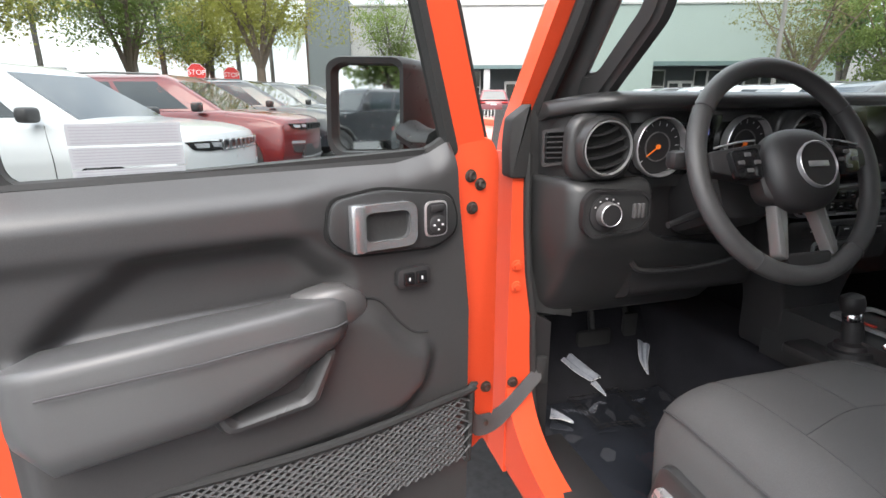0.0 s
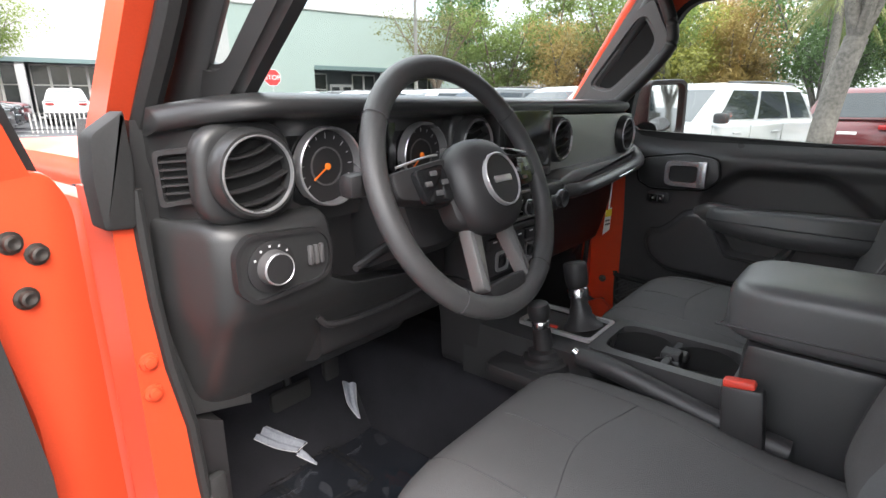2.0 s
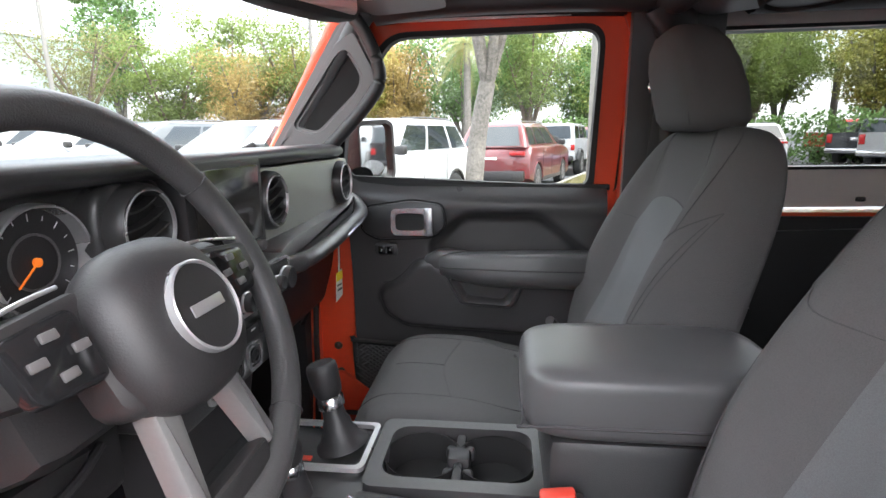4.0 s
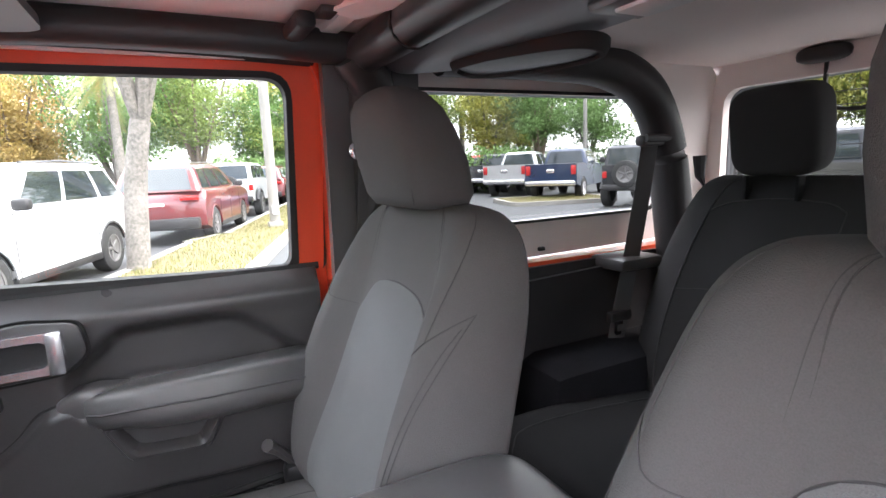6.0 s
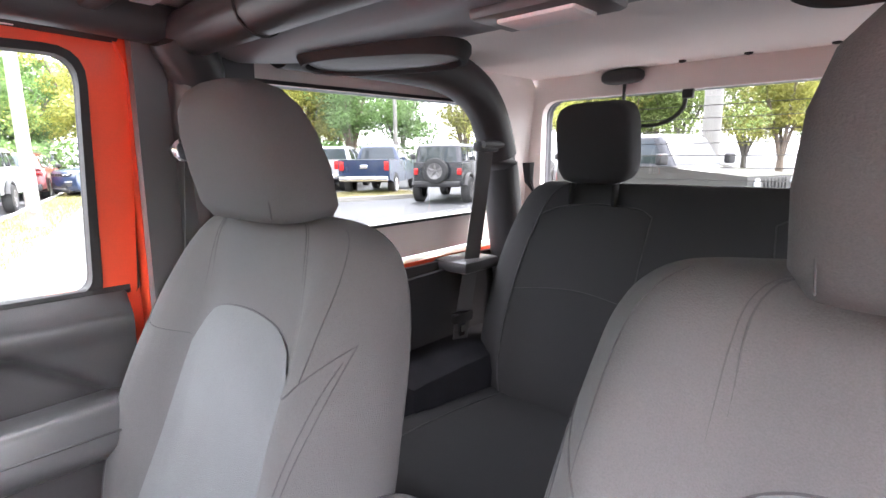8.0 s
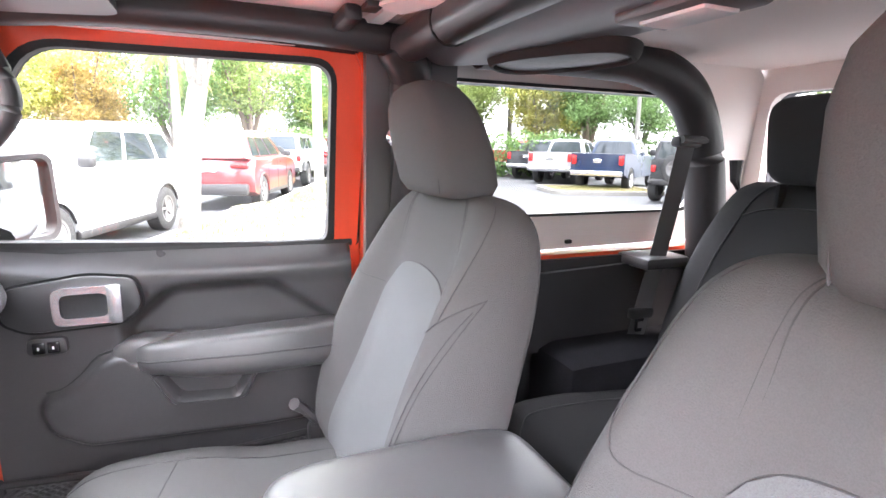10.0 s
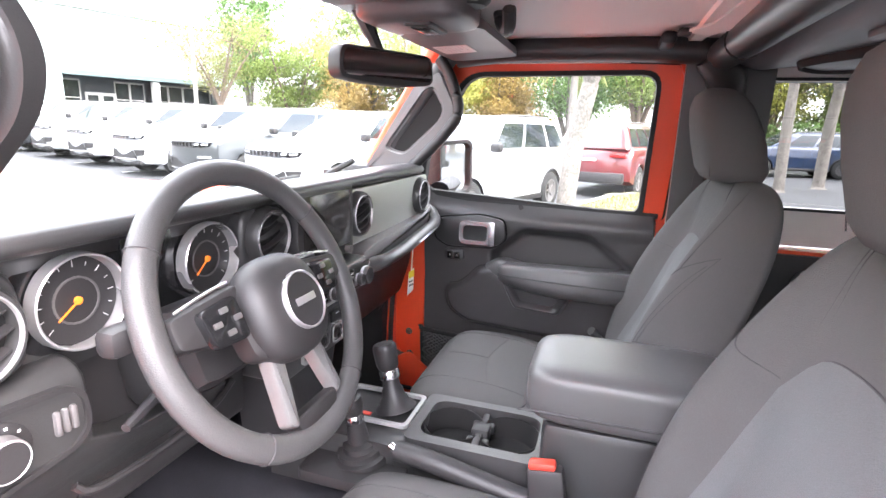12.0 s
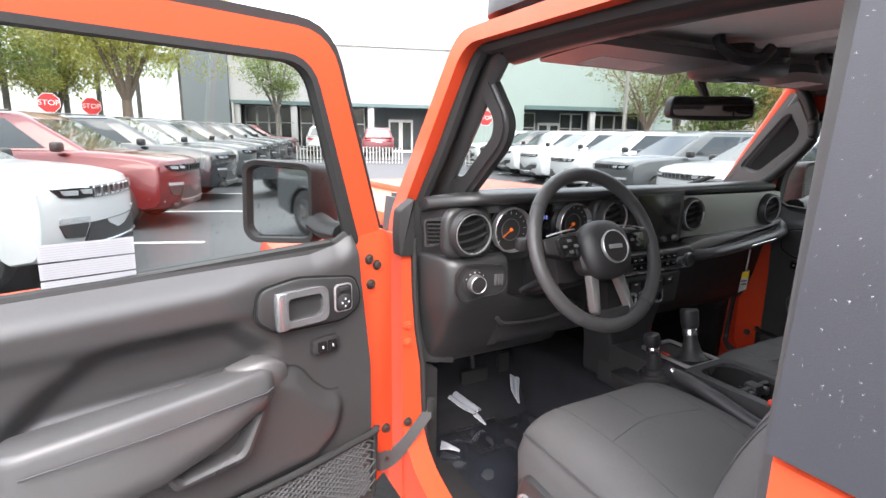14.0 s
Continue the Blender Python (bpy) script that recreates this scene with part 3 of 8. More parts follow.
        if s > 0:      # the panel round the loop, its hollow's shade as a black plate, and the loop's padded edge
            bm = BM()
            slab(bm, rounded([(0.200, 1.382), (0.030, 1.396), (-0.095, 1.535), (-0.118, 1.60), (-0.085, 1.735), (-0.030, 1.735)], 0.015), YZ(0.630), 0.0, 0.014, 0.0)
            part("garnish_plate", bm, TRIM_GREY, garnish)
            bm = BM()
            slab(bm, rounded([(0.098, 1.440), (0.040, 1.450), (-0.072, 1.560), (-0.088, 1.602), (-0.050, 1.676), (-0.020, 1.656)], 0.02), YZ(0.6275), 0.0, 0.009)
            part("handle_recess", bm, RECESS_SHADE, garnish)
            bm = BM()
            tube(bm, smooth_line([(0.610, 0.055, 1.395), (0.604, -0.010, 1.440), (0.600, -0.108, 1.540), (0.600, -0.138, 1.602), (0.602, -0.110, 1.690), (0.606, -0.075, 1.742)], 6), 0.017, 10)
            part("loop_pad", bm, TRIM_DARK, garnish)
        bm = BM()
        box(bm, (s * 0.672, 0.205, 1.378), (0.10, 0.12, 0.09), 0.020)
        part("pillar_foot", bm, TRIM_DARK, jeep)
        if s > 0:
            bm = BM()
            box(bm, (0.742, -0.31, 0.652), (0.036, 0.94, 0.07), 0.010)
            part("sill_seal", bm, RUBBER, jeep)
        bm = BM()      # rubber flap at the pillar's foot
        slab(bm, [(s * x, z) for x, z in rounded([(0.736, 1.415), (0.778, 1.385), (0.783, 1.331), (0.780, 1.268), (0.742, 1.265), (0.734, 1.341)], 0.008)], XZ(0.128, -1), 0.0, 0.040, 0.006)
        part("hinge_seal", bm, RUBBER, jeep)
    bm = BM()          # header over the windscreen
    tube(bm, [(-0.64, -0.085, 1.785), (0, -0.07, 1.80), (0.64, -0.085, 1.785)], 0.040, 12, 0.8)
    part("windscreen_header", bm, ORANGE, jeep)
    bm = BM()
    box(bm, (0, -0.145, 1.775), (1.28, 0.15, 0.05), 0.02)
    part("header_trim", bm, TRIM, jeep)
    bm = BM()          # windscreen
    bm.faces.new([bm.verts.new(p) for p in ((-0.67, 0.255, 1.36), (0.67, 0.255, 1.36), (0.635, -0.085, 1.79), (-0.635, -0.085, 1.79))])
    pane = part("windscreen", bm, CLEAR, jeep)
    pane.visible_shadow = False
    droplets("water_drop_spray", pane, lambda a, b, h: Vector((a, 0.255 - 0.34 * b - 0.79 * h, 1.36 + 0.43 * b + 0.62 * h)), lambda a, b: a > 0.30 or a < -0.45, (-0.62, 0.04, 0.62, 0.95), 260, 0.0010, 0.0028, 12)
    bm = BM()          # bonnet, cowl
    box(bm, (0, 0.98, 1.272), (1.26, 1.14, 0.10), 0.04)
    box(bm, (0, 1.00, 1.330), (0.66, 1.08, 0.05), 0.02)
    part("bonnet", bm, ORANGE, jeep)
    bm = BM()
    box(bm, (0, 0.34, 1.265), (1.36, 0.22, 0.06), 0.02)
    part("cowl_panel", bm, TRIM_DARK, jeep)
    bm = BM()
    box(bm, (0, 1.05, 0.95), (1.16, 1.05, 0.50), 0.04)
    box(bm, (0, 1.60, 0.72), (1.60, 0.16, 0.18), 0.05)
    box(bm, (0, -2.20, 0.66), (1.55, 0.18, 0.20), 0.05)
    box(bm, (0, -0.3, 0.47), (1.1, 3.6, 0.10), 0.03)
    part("bumpers_and_frame", bm, TRIM_DARK, jeep)
    bm = BM()
    box(bm, (0, 1.58, 1.0), (1.10, 0.06, 0.42), 0.03)
    part("grille_panel", bm, ORANGE, jeep)
    bm = BM()
    box(bm, (0, -2.07, 0.95), (1.44, 0.05, 0.62), 0.02)
    part("tailgate", bm, ORANGE, jeep)
    for s in (-1, 1):
        for y in (1.09, -1.53):
            car_wheel(jeep, pose(s * 0.79, y, 0.40, 0, s * 90, 0), 0.40, 0.25, TRIM_GREY, 5)
    bm = BM()          # wiper at the screen's foot
    tube(bm, [(-0.30, 0.285, 1.345), (0.0, 0.255, 1.39), (0.33, 0.24, 1.40)], 0.008, 6)
    tube(bm, [(0.34, 0.25, 1.36), (0.58, 0.20, 1.435)], 0.009, 6)
    part("wiper_arm", bm, RUBBER, jeep)


build_body()


def build_hardtop():
    top = thing("hardtop", "removable black hardtop with a pale liner and tinted windows", "hardtop")
    for s in (-1, 1):
        side = lambda a, b, d, s=s: Vector((s * (0.735 + d - 0.10 * max(0.0, b - 1.27)), a, b))
        n = 5
        front = -0.826 if s < 0 else -0.800
        outer = rounded([(front, 1.250), (front, 1.80), (-2.03, 1.80), (-2.09, 1.262)], [0.0, 0.03, 0.10, 0.02], n)
        hole = rounded([(-0.95, 1.36), (-0.93, 1.69), (-1.79, 1.69), (-1.80, 1.36)], [0.02, 0.02, 0.06, 0.05], n)
        # same count of points for outline and hole
        hole = hole if len(hole) == len(outer) else rounded([(-0.95, 1.36), (-0.93, 1.69), (-1.79, 1.69), (-1.80, 1.36)], [0.0, 0.02, 0.06, 0.05], n)
        bm = BM()
        ring_slab(bm, outer, hole, side, 0.004, 0.045)
        part("side_shell", bm, ROOF_BLACK, top)
        if s < 0:
            droplets("water_drop_spray", top, lambda a, b, h: side(a, b, 0.0452 + h), lambda a, b: a > -0.94 or b > 1.70, (-1.15, 1.27, -0.830, 1.79), 240, 0.0006, 0.0016, 4)
        bm = BM()
        ring_slab(bm, outer, hole, side, -0.012, 0.003)
        part("side_liner", bm, HEADLINER, top, "pale liner of the hardtop side")
        bm = BM()
        bm.faces.new([bm.verts.new(side(a, b, 0.02)) for a, b in hole])
        pane = part("side_window", bm, TINTED, top, "tinted side window")
        pane.visible_shadow = False
        bm = BM()
        ring_slab(bm, [(a + (0.012 if a > -1.4 else -0.012), b + (0.008 if b > 1.5 else -0.008)) for a, b in hole], [(a, b) for a, b in hole], side, -0.016, -0.0125)
        part("window_seal", bm, RUBBER, top)
        bm = BM()
        box(bm, (s * 0.72, -1.36, 1.275), (0.015, 0.022, 0.012), 0.004)
        part("clip", bm, TRIM_DARK, top)
    bm = BM()
    slab(bm, rounded([(-0.70, -0.11), (0.70, -0.11), (0.71, -2.06), (-0.71, -2.06)], 0.08), XY(1.803), 0.0, 0.055, 0.02)
    part("roof_shell", bm, ROOF_BLACK, top)
    bm = BM()
    slab(bm, [(-0.69, -0.80), (0.69, -0.80), (0.69, -2.055), (-0.69, -2.055)], XY(1.787), 0.0, 0.014)
    part("rear_liner", bm, HEADLINER, top)
    for s in (-1, 1):        # the two front roof panels, with their raised rims
        bm = BM()
        a, b = (0.015, 0.66) if s > 0 else (-0.66, -0.015)
        slab(bm, rounded(rect(a, -0.79, b, -0.17), 0.04), XY(1.790), 0.0, 0.012)
        p = part("front_roof_panel", bm, HEADLINER, top)
        bm = BM()
        o = rounded(rect(a + 0.02, -0.77, b - 0.02, -0.21), 0.05)
        i = rounded(rect(a + 0.05, -0.74, b - 0.05, -0.24), 0.05)
        ring_slab(bm, o, i, XY(1.775), 0.0, 0.015)
        part("panel_rim", bm, HEADLINER, p)
        bm = BM()
        box(bm, (s * 0.52, -0.685, 1.768), (0.115, 0.036, 0.03), 0.010)
        box(bm, (s * 0.45, -0.715, 1.776), (0.05, 0.03, 0.012), 0.004)
        part("latch", bm, TRIM_DARK, p)
    # rear wall with its glass
    outer = rounded([(-0.755, 1.255), (0.755, 1.255), (0.705, 1.802), (-0.705, 1.802)], 0.012)
    hole = rounded([(-0.65, 1.28), (0.65, 1.28), (0.645, 1.715), (-0.645, 1.715)], 0.06)
    bm = BM()
    ring_slab(bm, outer, hole, XZ(-2.05), 0.0, 0.03)
    part("rear_liner_wall", bm, HEADLINER, top)
    bm = BM()
    ring_slab(bm, outer, hole, XZ(-2.09), 0.0, 0.035)
    part("rear_shell", bm, ROOF_BLACK, top)
    bm = BM()
    bm.faces.new([bm.verts.new(XZ(-2.07)(a, b, 0)) for a, b in hole])
    pane = part("rear_window", bm, TINTED, top, "tinted heated rear window")
    pane.visible_shadow = False
    for k in range(11):
        bm = BM()
        z = 1.32 + 0.035 * k
        tube(bm, [(-0.59, -2.068, z), (0.59, -2.068, z)], 0.0012, 4)
        part("heater_wire", bm, RUBBER, pane)
    bm = BM()
    block(bm, (0.357, -2.00, 1.765), (0.13, 0.05, 0.045), 3)
    tube(bm, smooth_line([(0.357, -2.02, 1.75), (0.36, -2.03, 1.66), (0.32, -2.03, 1.622), (0.24, -2.03, 1.625), (0.19, -2.03, 1.66), (0.18, -2.03, 1.70)], 5), 0.006, 6)
    box(bm, (0.175, -2.03, 1.705), (0.03, 0.02, 0.03), 0.005)
    part("washer_hose", bm, TRIM_DARK, top)
    for x in (0.02, -0.16, 0.18):
        bm = BM()
        lathe(bm, [(0.010, 0), (0.010, 0.004), (0.003, 0.006)], pose(x, -1.98, 1.787, 180, 0, 0), 10)
        part("trim_plug", bm, RUBBER, top)


build_hardtop()


def build_cage():
    cage = thing("roll_cage", "padded black roll bars with an overhead speaker bar", "roll cage")
    for s in (-1, 1):
        bm = BM()
        tube(bm, smooth_line([(s * 0.655, -0.845, 0.60), (s * 0.65, -0.845, 1.20), (s * 0.625, -0.845, 1.62), (s * 0.60, -0.835, 1.70), (s * 0.585, -0.80, 1.745)], 5), [0.048] * 20 + [0.044], 12)
        part("middle_hoop", bm, TRIM, cage)
        bm = BM()
        tube(bm, smooth_line([(s * 0.60, -0.86, 1.750), (s * 0.60, -0.60, 1.762), (s * 0.60, -0.30, 1.762), (s * 0.61, -0.13, 1.750)], 5), 0.033, 12)
        part("side_rail", bm, TRIM, cage)
        bm = BM()
        tube(bm, smooth_line([(s * 0.60, -1.0, 1.765), (s * 0.60, -1.30, 1.765), (s * 0.60, -1.48, 1.752), (s * 0.605, -1.62, 1.70), (s * 0.612, -1.70, 1.60), (s * 0.62, -1.755, 1.44), (s * 0.625, -1.82, 1.10), (s * 0.63, -1.86, 0.95)], 6), 0.056, 14)
        part("rear_bar", bm, TRIM_DARK, cage)
    bm = BM()      # padded cross bar ahead of the speaker bar
    tube(bm, [(-0.60 + 0.10 * k, -0.822, 1.742) for k in range(13)], 0.038, 14)
    cross = part("cross_bar", bm, TRIM, cage)
    for s in (-1, 1):
        bm = BM()
        tube(bm, [(s * 0.345, -0.822 + 0.0385 * math.cos(q), 1.742 + 0.0385 * math.sin(q)) for q in (2 * math.pi * k / 20 for k in range(20))], 0.0025, 5, closed=True)
        part("pad_seam", bm, RUBBER, cross)
    bm = BM()      # pale lining strip between the rail and the far door's opening
    box(bm, (0.662, -0.44, 1.742), (0.014, 0.60, 0.016), 0.004)
    part("lining_strip", bm, HEADLINER, cage)
    bm = BM()
    prof = rounded([(-0.835, 1.775), (-0.84, 1.725), (-0.90, 1.705), (-1.12, 1.728), (-1.17, 1.765), (-1.15, 1.782)], 0.02)
    slab(bm, prof, YZ(-0.58), 0.0, 1.16)
    bar = part("speaker_bar", bm, BAR_GREY, cage, "charcoal overhead speaker bar")
    for s in (-1, 1):
        m = pose(s * 0.355, -1.045, 1.716, 186, 0, s * 26)
        bm = BM()
        rings = []
        oval = lambda f, h: [m @ Vector((0.152 * f * math.copysign(abs(math.cos(a)) ** 0.75, math.cos(a)), 0.062 * f * math.copysign(abs(math.sin(a)) ** 0.75, math.sin(a)), h)) for a in (2 * math.pi * k / 40 for k in range(40))]
        loft(bm, [oval(*q) for q in ((1.0, 0.0), (1.0, 0.012), (0.95, 0.026), (0.90, 0.026), (0.88, 0.016), (0.3, 0.016))])
        rim = part("speaker_rim", bm, RUBBER, bar)
        bm = BM()
        loft(bm, [oval(*q) for q in ((0.88, 0.0165), (0.86, 0.020), (0.5, 0.023), (0.02, 0.024))])
        part("speaker_mesh", bm, TRIM, rim)
    bm = BM()
    box(bm, (0, -0.98, 1.706), (0.16, 0.09, 0.02), 0.008)
    lamp = part("dome_lamp", bm, TRIM_GREY, bar)
    bm = BM()
    box(bm, (0, -0.98, 1.695), (0.10, 0.055, 0.008), 0.003)
    part("lens", bm, PAPER, lamp)


build_cage()

# ---- seats ----


def seat_surface(sections):
    """A point on a cushion's upholstery from (u, s): u across from -1 to 1, s along from 0 to 1."""
    def at(u, s):
        k = s * (len(sections) - 1)
        i = min(int(k), len(sections) - 2)
        f = k - i
        p = [sections[max(0, i - 1)], sections[i], sections[i + 1], sections[min(len(sections) - 1, i + 2)]]
        return [0.5 * (2 * p[1][j] + (p[2][j] - p[0][j]) * f + (2 * p[0][j] - 5 * p[1][j] + 4 * p[2][j] - p[3][j]) * f * f + (3 * p[1][j] - p[0][j] - 3 * p[2][j] + p[3][j]) * f ** 3) for j in range(len(p[0]))]
    return at


def front_seat(cx, label, back_by=0.0):
    seat = thing("bucket_seat", label, "seat", pose(cx, -back_by, 0), "front seats")
    # cushion sections along its length: y, half width, top z, bottom z, bolster height
    g = 0.046 if cx > 0 else 0.0
    cs = seat_surface([(-0.095 - g, 0.205, 0.855, 0.74, 0.00), (-0.115 - g, 0.235, 0.910, 0.70, 0.004), (-0.18 - g, 0.25, 0.943, 0.68, 0.012), (-0.35 - g / 2, 0.255, 0.935, 0.66, 0.028), (-0.50, 0.255, 0.905, 0.66, 0.036), (-0.62, 0.25, 0.90, 0.66, 0.036), (-0.70, 0.23, 0.90, 0.68, 0.02)])

    def cushion(u, s, lift=0.0):
        y, a, zt, zb, b = cs(u, s)
        e = 1 - abs(u) ** 5
        return Vector((a * u, y, zb + (zt - zb + lift) * (0.62 + 0.38 * max(0, e) ** 0.5) + b * u * u * (1 - abs(u) ** 8)))

    bm = BM()
    us = [-1 + 2 * k / 24 for k in range(25)]
    rings = []
    for i in range(29):
        s = i / 28
        y, a, zt, zb, b = cs(0, s)
        rings.append([cushion(u, s) for u in us] + [Vector((a * 0.97, y, zb)), Vector((-a * 0.97, y, zb))])
    loft(bm, rings)
    part("seat_cushion", bm, FABRIC, seat, angle=60)

    def seam(fn, pts, parent_part=None, r=0.0011):
        bm = BM()
        line = smooth_line([(u, s, 0) for u, s in pts], 8)
        tube(bm, [fn(p.x, p.y, 0.0001) for p in line], r, 5)
        part("seam", bm, SEAM, seat)

    for q in (-1, 1):
        seam(cushion, [(q * 0.60, 0.14), (q * 0.585, 0.4), (q * 0.57, 0.99)])
        seam(cushion, [(q * 0.93, 0.07), (q * 0.955, 0.3), (q * 0.95, 0.6), (q * 0.93, 0.95)], r=0.002)
    seam(cushion, [(-0.585, 0.47), (0, 0.44), (0.585, 0.47)])
    seam(cushion, [(0.0, 0.30), (0.0, 0.44)])
    # backrest sections from its foot up: z, y of the middle, half width, thickness, bolster
    bs = seat_surface([(0.885, -0.640, 0.225, 0.11, 0.01), (0.95, -0.650, 0.270, 0.13, 0.060), (1.08, -0.712, 0.286, 0.135, 0.107), (1.20, -0.752, 0.280, 0.13, 0.104), (1.32, -0.792, 0.266, 0.12, 0.075), (1.405, -0.812, 0.245, 0.105, 0.031), (1.445, -0.825, 0.200, 0.08, 0.006), (1.458, -0.838, 0.125, 0.045, 0.0)])
    mid = Vector((0.026, 0, 0)) if cx > 0 else Vector((-0.020, 0.028, 0))
    perch = mid if cx > 0 else Vector((-0.038, 0.036, -0.008))

    def back(u, s, lift=0.0):
        z, y, a, t, b = bs(u, s)
        edge = max(0.0, 1 - abs(u) ** 5.5) ** 0.5
        k = min(1.0, max(0.0, (abs(u) - 0.46) / 0.42))
        return Vector((a * u, y - t * 0.62 * (1 - edge) + b * k * k * (3 - 2 * k) * edge + lift, z)) + mid

    us2 = [-math.cos(math.pi * k / 32) for k in range(33)]
    bm = BM()
    rings = []
    for i in range(57):
        s = i / 56
        z, y, a, t, b = bs(0, s)
        ring = [back(u, s) for u in us2]
        for u in us2[::-1][1:-1]:
            edge = max(0.0, 1 - abs(u) ** 5.5) ** 0.5
            ring.append(Vector((a * u, y - t * 0.62 - t * 0.26 * edge, z)) + mid)
        rings.append(ring)
    loft(bm, rings)
    part("backrest", bm, FABRIC, seat, angle=60)
    w0 = lambda s: 0.54 + 0.05 * math.cos(4.0 * s) + 0.34 * max(0.0, s - 0.62)
    arch_s = lambda f: 0.570 - 0.030 * f * f - 0.060 * f ** 8
    bm = BM()      # the lighter panel, its top arched
    rows = []
    for i in range(17):
        row = []
        for k in range(17):
            f = -1 + k / 8
            s = 0.05 + (arch_s(f) - 0.05) * i / 16
            row.append(back(f * w0(s), s, 0.0024))
        rows.append(row)
    loft(bm, rows, closed=False, cap=False)
    part("backrest_insert", bm, FABRIC_LIGHT, seat)
    seam(back, [(f * w0(arch_s(f)), arch_s(f)) for f in (-1, -0.93, -0.82, -0.6, -0.2, 0.2, 0.6, 0.82, 0.93, 1)], r=0.0012)
    seam(back, [(-w0(0.2), 0.16), (0.0, 0.24), (w0(0.2), 0.16)], r=0.0007)
    for q in (-1, 1):
        seam(back, [(q * w0(s), s) for s in (0.05, 0.2, 0.4, 0.6, 0.75, 0.9, 0.97)], r=0.0011)
        seam(back, [(q * (w0(s) + 0.030), s) for s in (0.56, 0.7, 0.8, 0.9, 0.96)], r=0.0007)
        # shoulder seam down the bolster's crest to its crossing seam
        seam(back, [(q * 0.93, 0.88), (q * 0.89, 0.76), (q * 0.86, 0.64), (q * 0.83, 0.530)], r=0.0008)
        seam(back, [(q * (w0(0.50) + 0.01), 0.490), (q * 0.74, 0.505), (q * 0.83, 0.530), (q * 0.955, 0.575)], r=0.0009)
        # doubled seam down the bolster
        for o in (0.0, 0.022):
            seam(back, [(q * (0.955 - o), 0.575 - o), (q * (0.915 - o), 0.50), (q * (0.875 - o), 0.42), (q * (0.845 - o), 0.32), (q * (0.815 - o), 0.18), (q * (0.80 - o), 0.05)], r=0.0008)
    bm = BM()      # headrest, tall and leaning forward
    rings = []
    for z, y, a, t in ((1.450, -0.838, 0.085, 0.030), (1.455, -0.837, 0.118, 0.052), (1.475, -0.834, 0.130, 0.062), (1.53, -0.822, 0.131, 0.064), (1.58, -0.808, 0.125, 0.060), (1.615, -0.798, 0.112, 0.053), (1.640, -0.791, 0.088, 0.041), (1.652, -0.788, 0.054, 0.026), (1.656, -0.787, 0.020, 0.010)):
        ring = []
        a, z = a * 0.95, 1.450 + (z - 1.450) * 0.96
        for k in range(32):
            q = 2 * math.pi * k / 32
            c, sn = math.cos(q), math.sin(q)
            ring.append(Vector((a * math.copysign(abs(c) ** 0.46, c), y + t * math.copysign(abs(sn) ** 0.46, sn), z)) + perch)
        rings.append(ring)
    loft(bm, rings)
    rest = part("headrest", bm, FABRIC, seat, angle=60)
    for q in (-1, 1):
        bm = BM()      # seams that part its front from its sides
        tube(bm, [p + perch for p in smooth_line([(q * 0.103, -0.7815, 1.4625), (q * 0.106, -0.7725, 1.527), (q * 0.099, -0.7615, 1.5845), (q * 0.076, -0.7600, 1.623), (q * 0.043, -0.7690, 1.6435)], 6)], 0.0009, 5)
        part("seam", bm, SEAM, rest)
        bm = BM()
        tube(bm, [Vector((q * 0.055, -0.84, 1.42)) + perch, Vector((q * 0.055, -0.835, 1.465)) + perch], 0.007, 8)
        part("headrest_post", bm, CHROME, rest)
    bm = BM()      # plastic side shield, slide rails
    box(bm, (0, -0.42, 0.655), (0.47, 0.50, 0.09), 0.03)
    for q in (-1, 1):
        box(bm, (q * 0.19, -0.40, 0.59), (0.05, 0.62, 0.06), 0.01)
    part("seat_base", bm, TRIM_DARK, seat)
    for q in (-1, 1):
        bm = BM()
        slab(bm, rounded([(-0.14, 0.70), (-0.17, 0.815), (-0.60, 0.80), (-0.68, 0.72), (-0.62, 0.665), (-0.22, 0.66)], 0.03), YZ(q * 0.235, q), 0.0, 0.032, 0.010)
        shield = part("side_shield", bm, TRIM, seat)
        bm = BM()
        slab(bm, rounded([(-0.17, 0.742), (-0.18, 0.772), (-0.235, 0.775), (-0.24, 0.742)], 0.008), YZ(q * 0.266, q), 0.0, 0.014, 0.004)
        part("adjuster_paddle", bm, SILVER, shield, "silver seat adjuster paddle")
    return seat


front_seat(-0.36, "charcoal cloth front seat with stitched seams behind the steering wheel", 0.075)
front_seat(0.36, "charcoal cloth front seat with a lighter mesh insert")


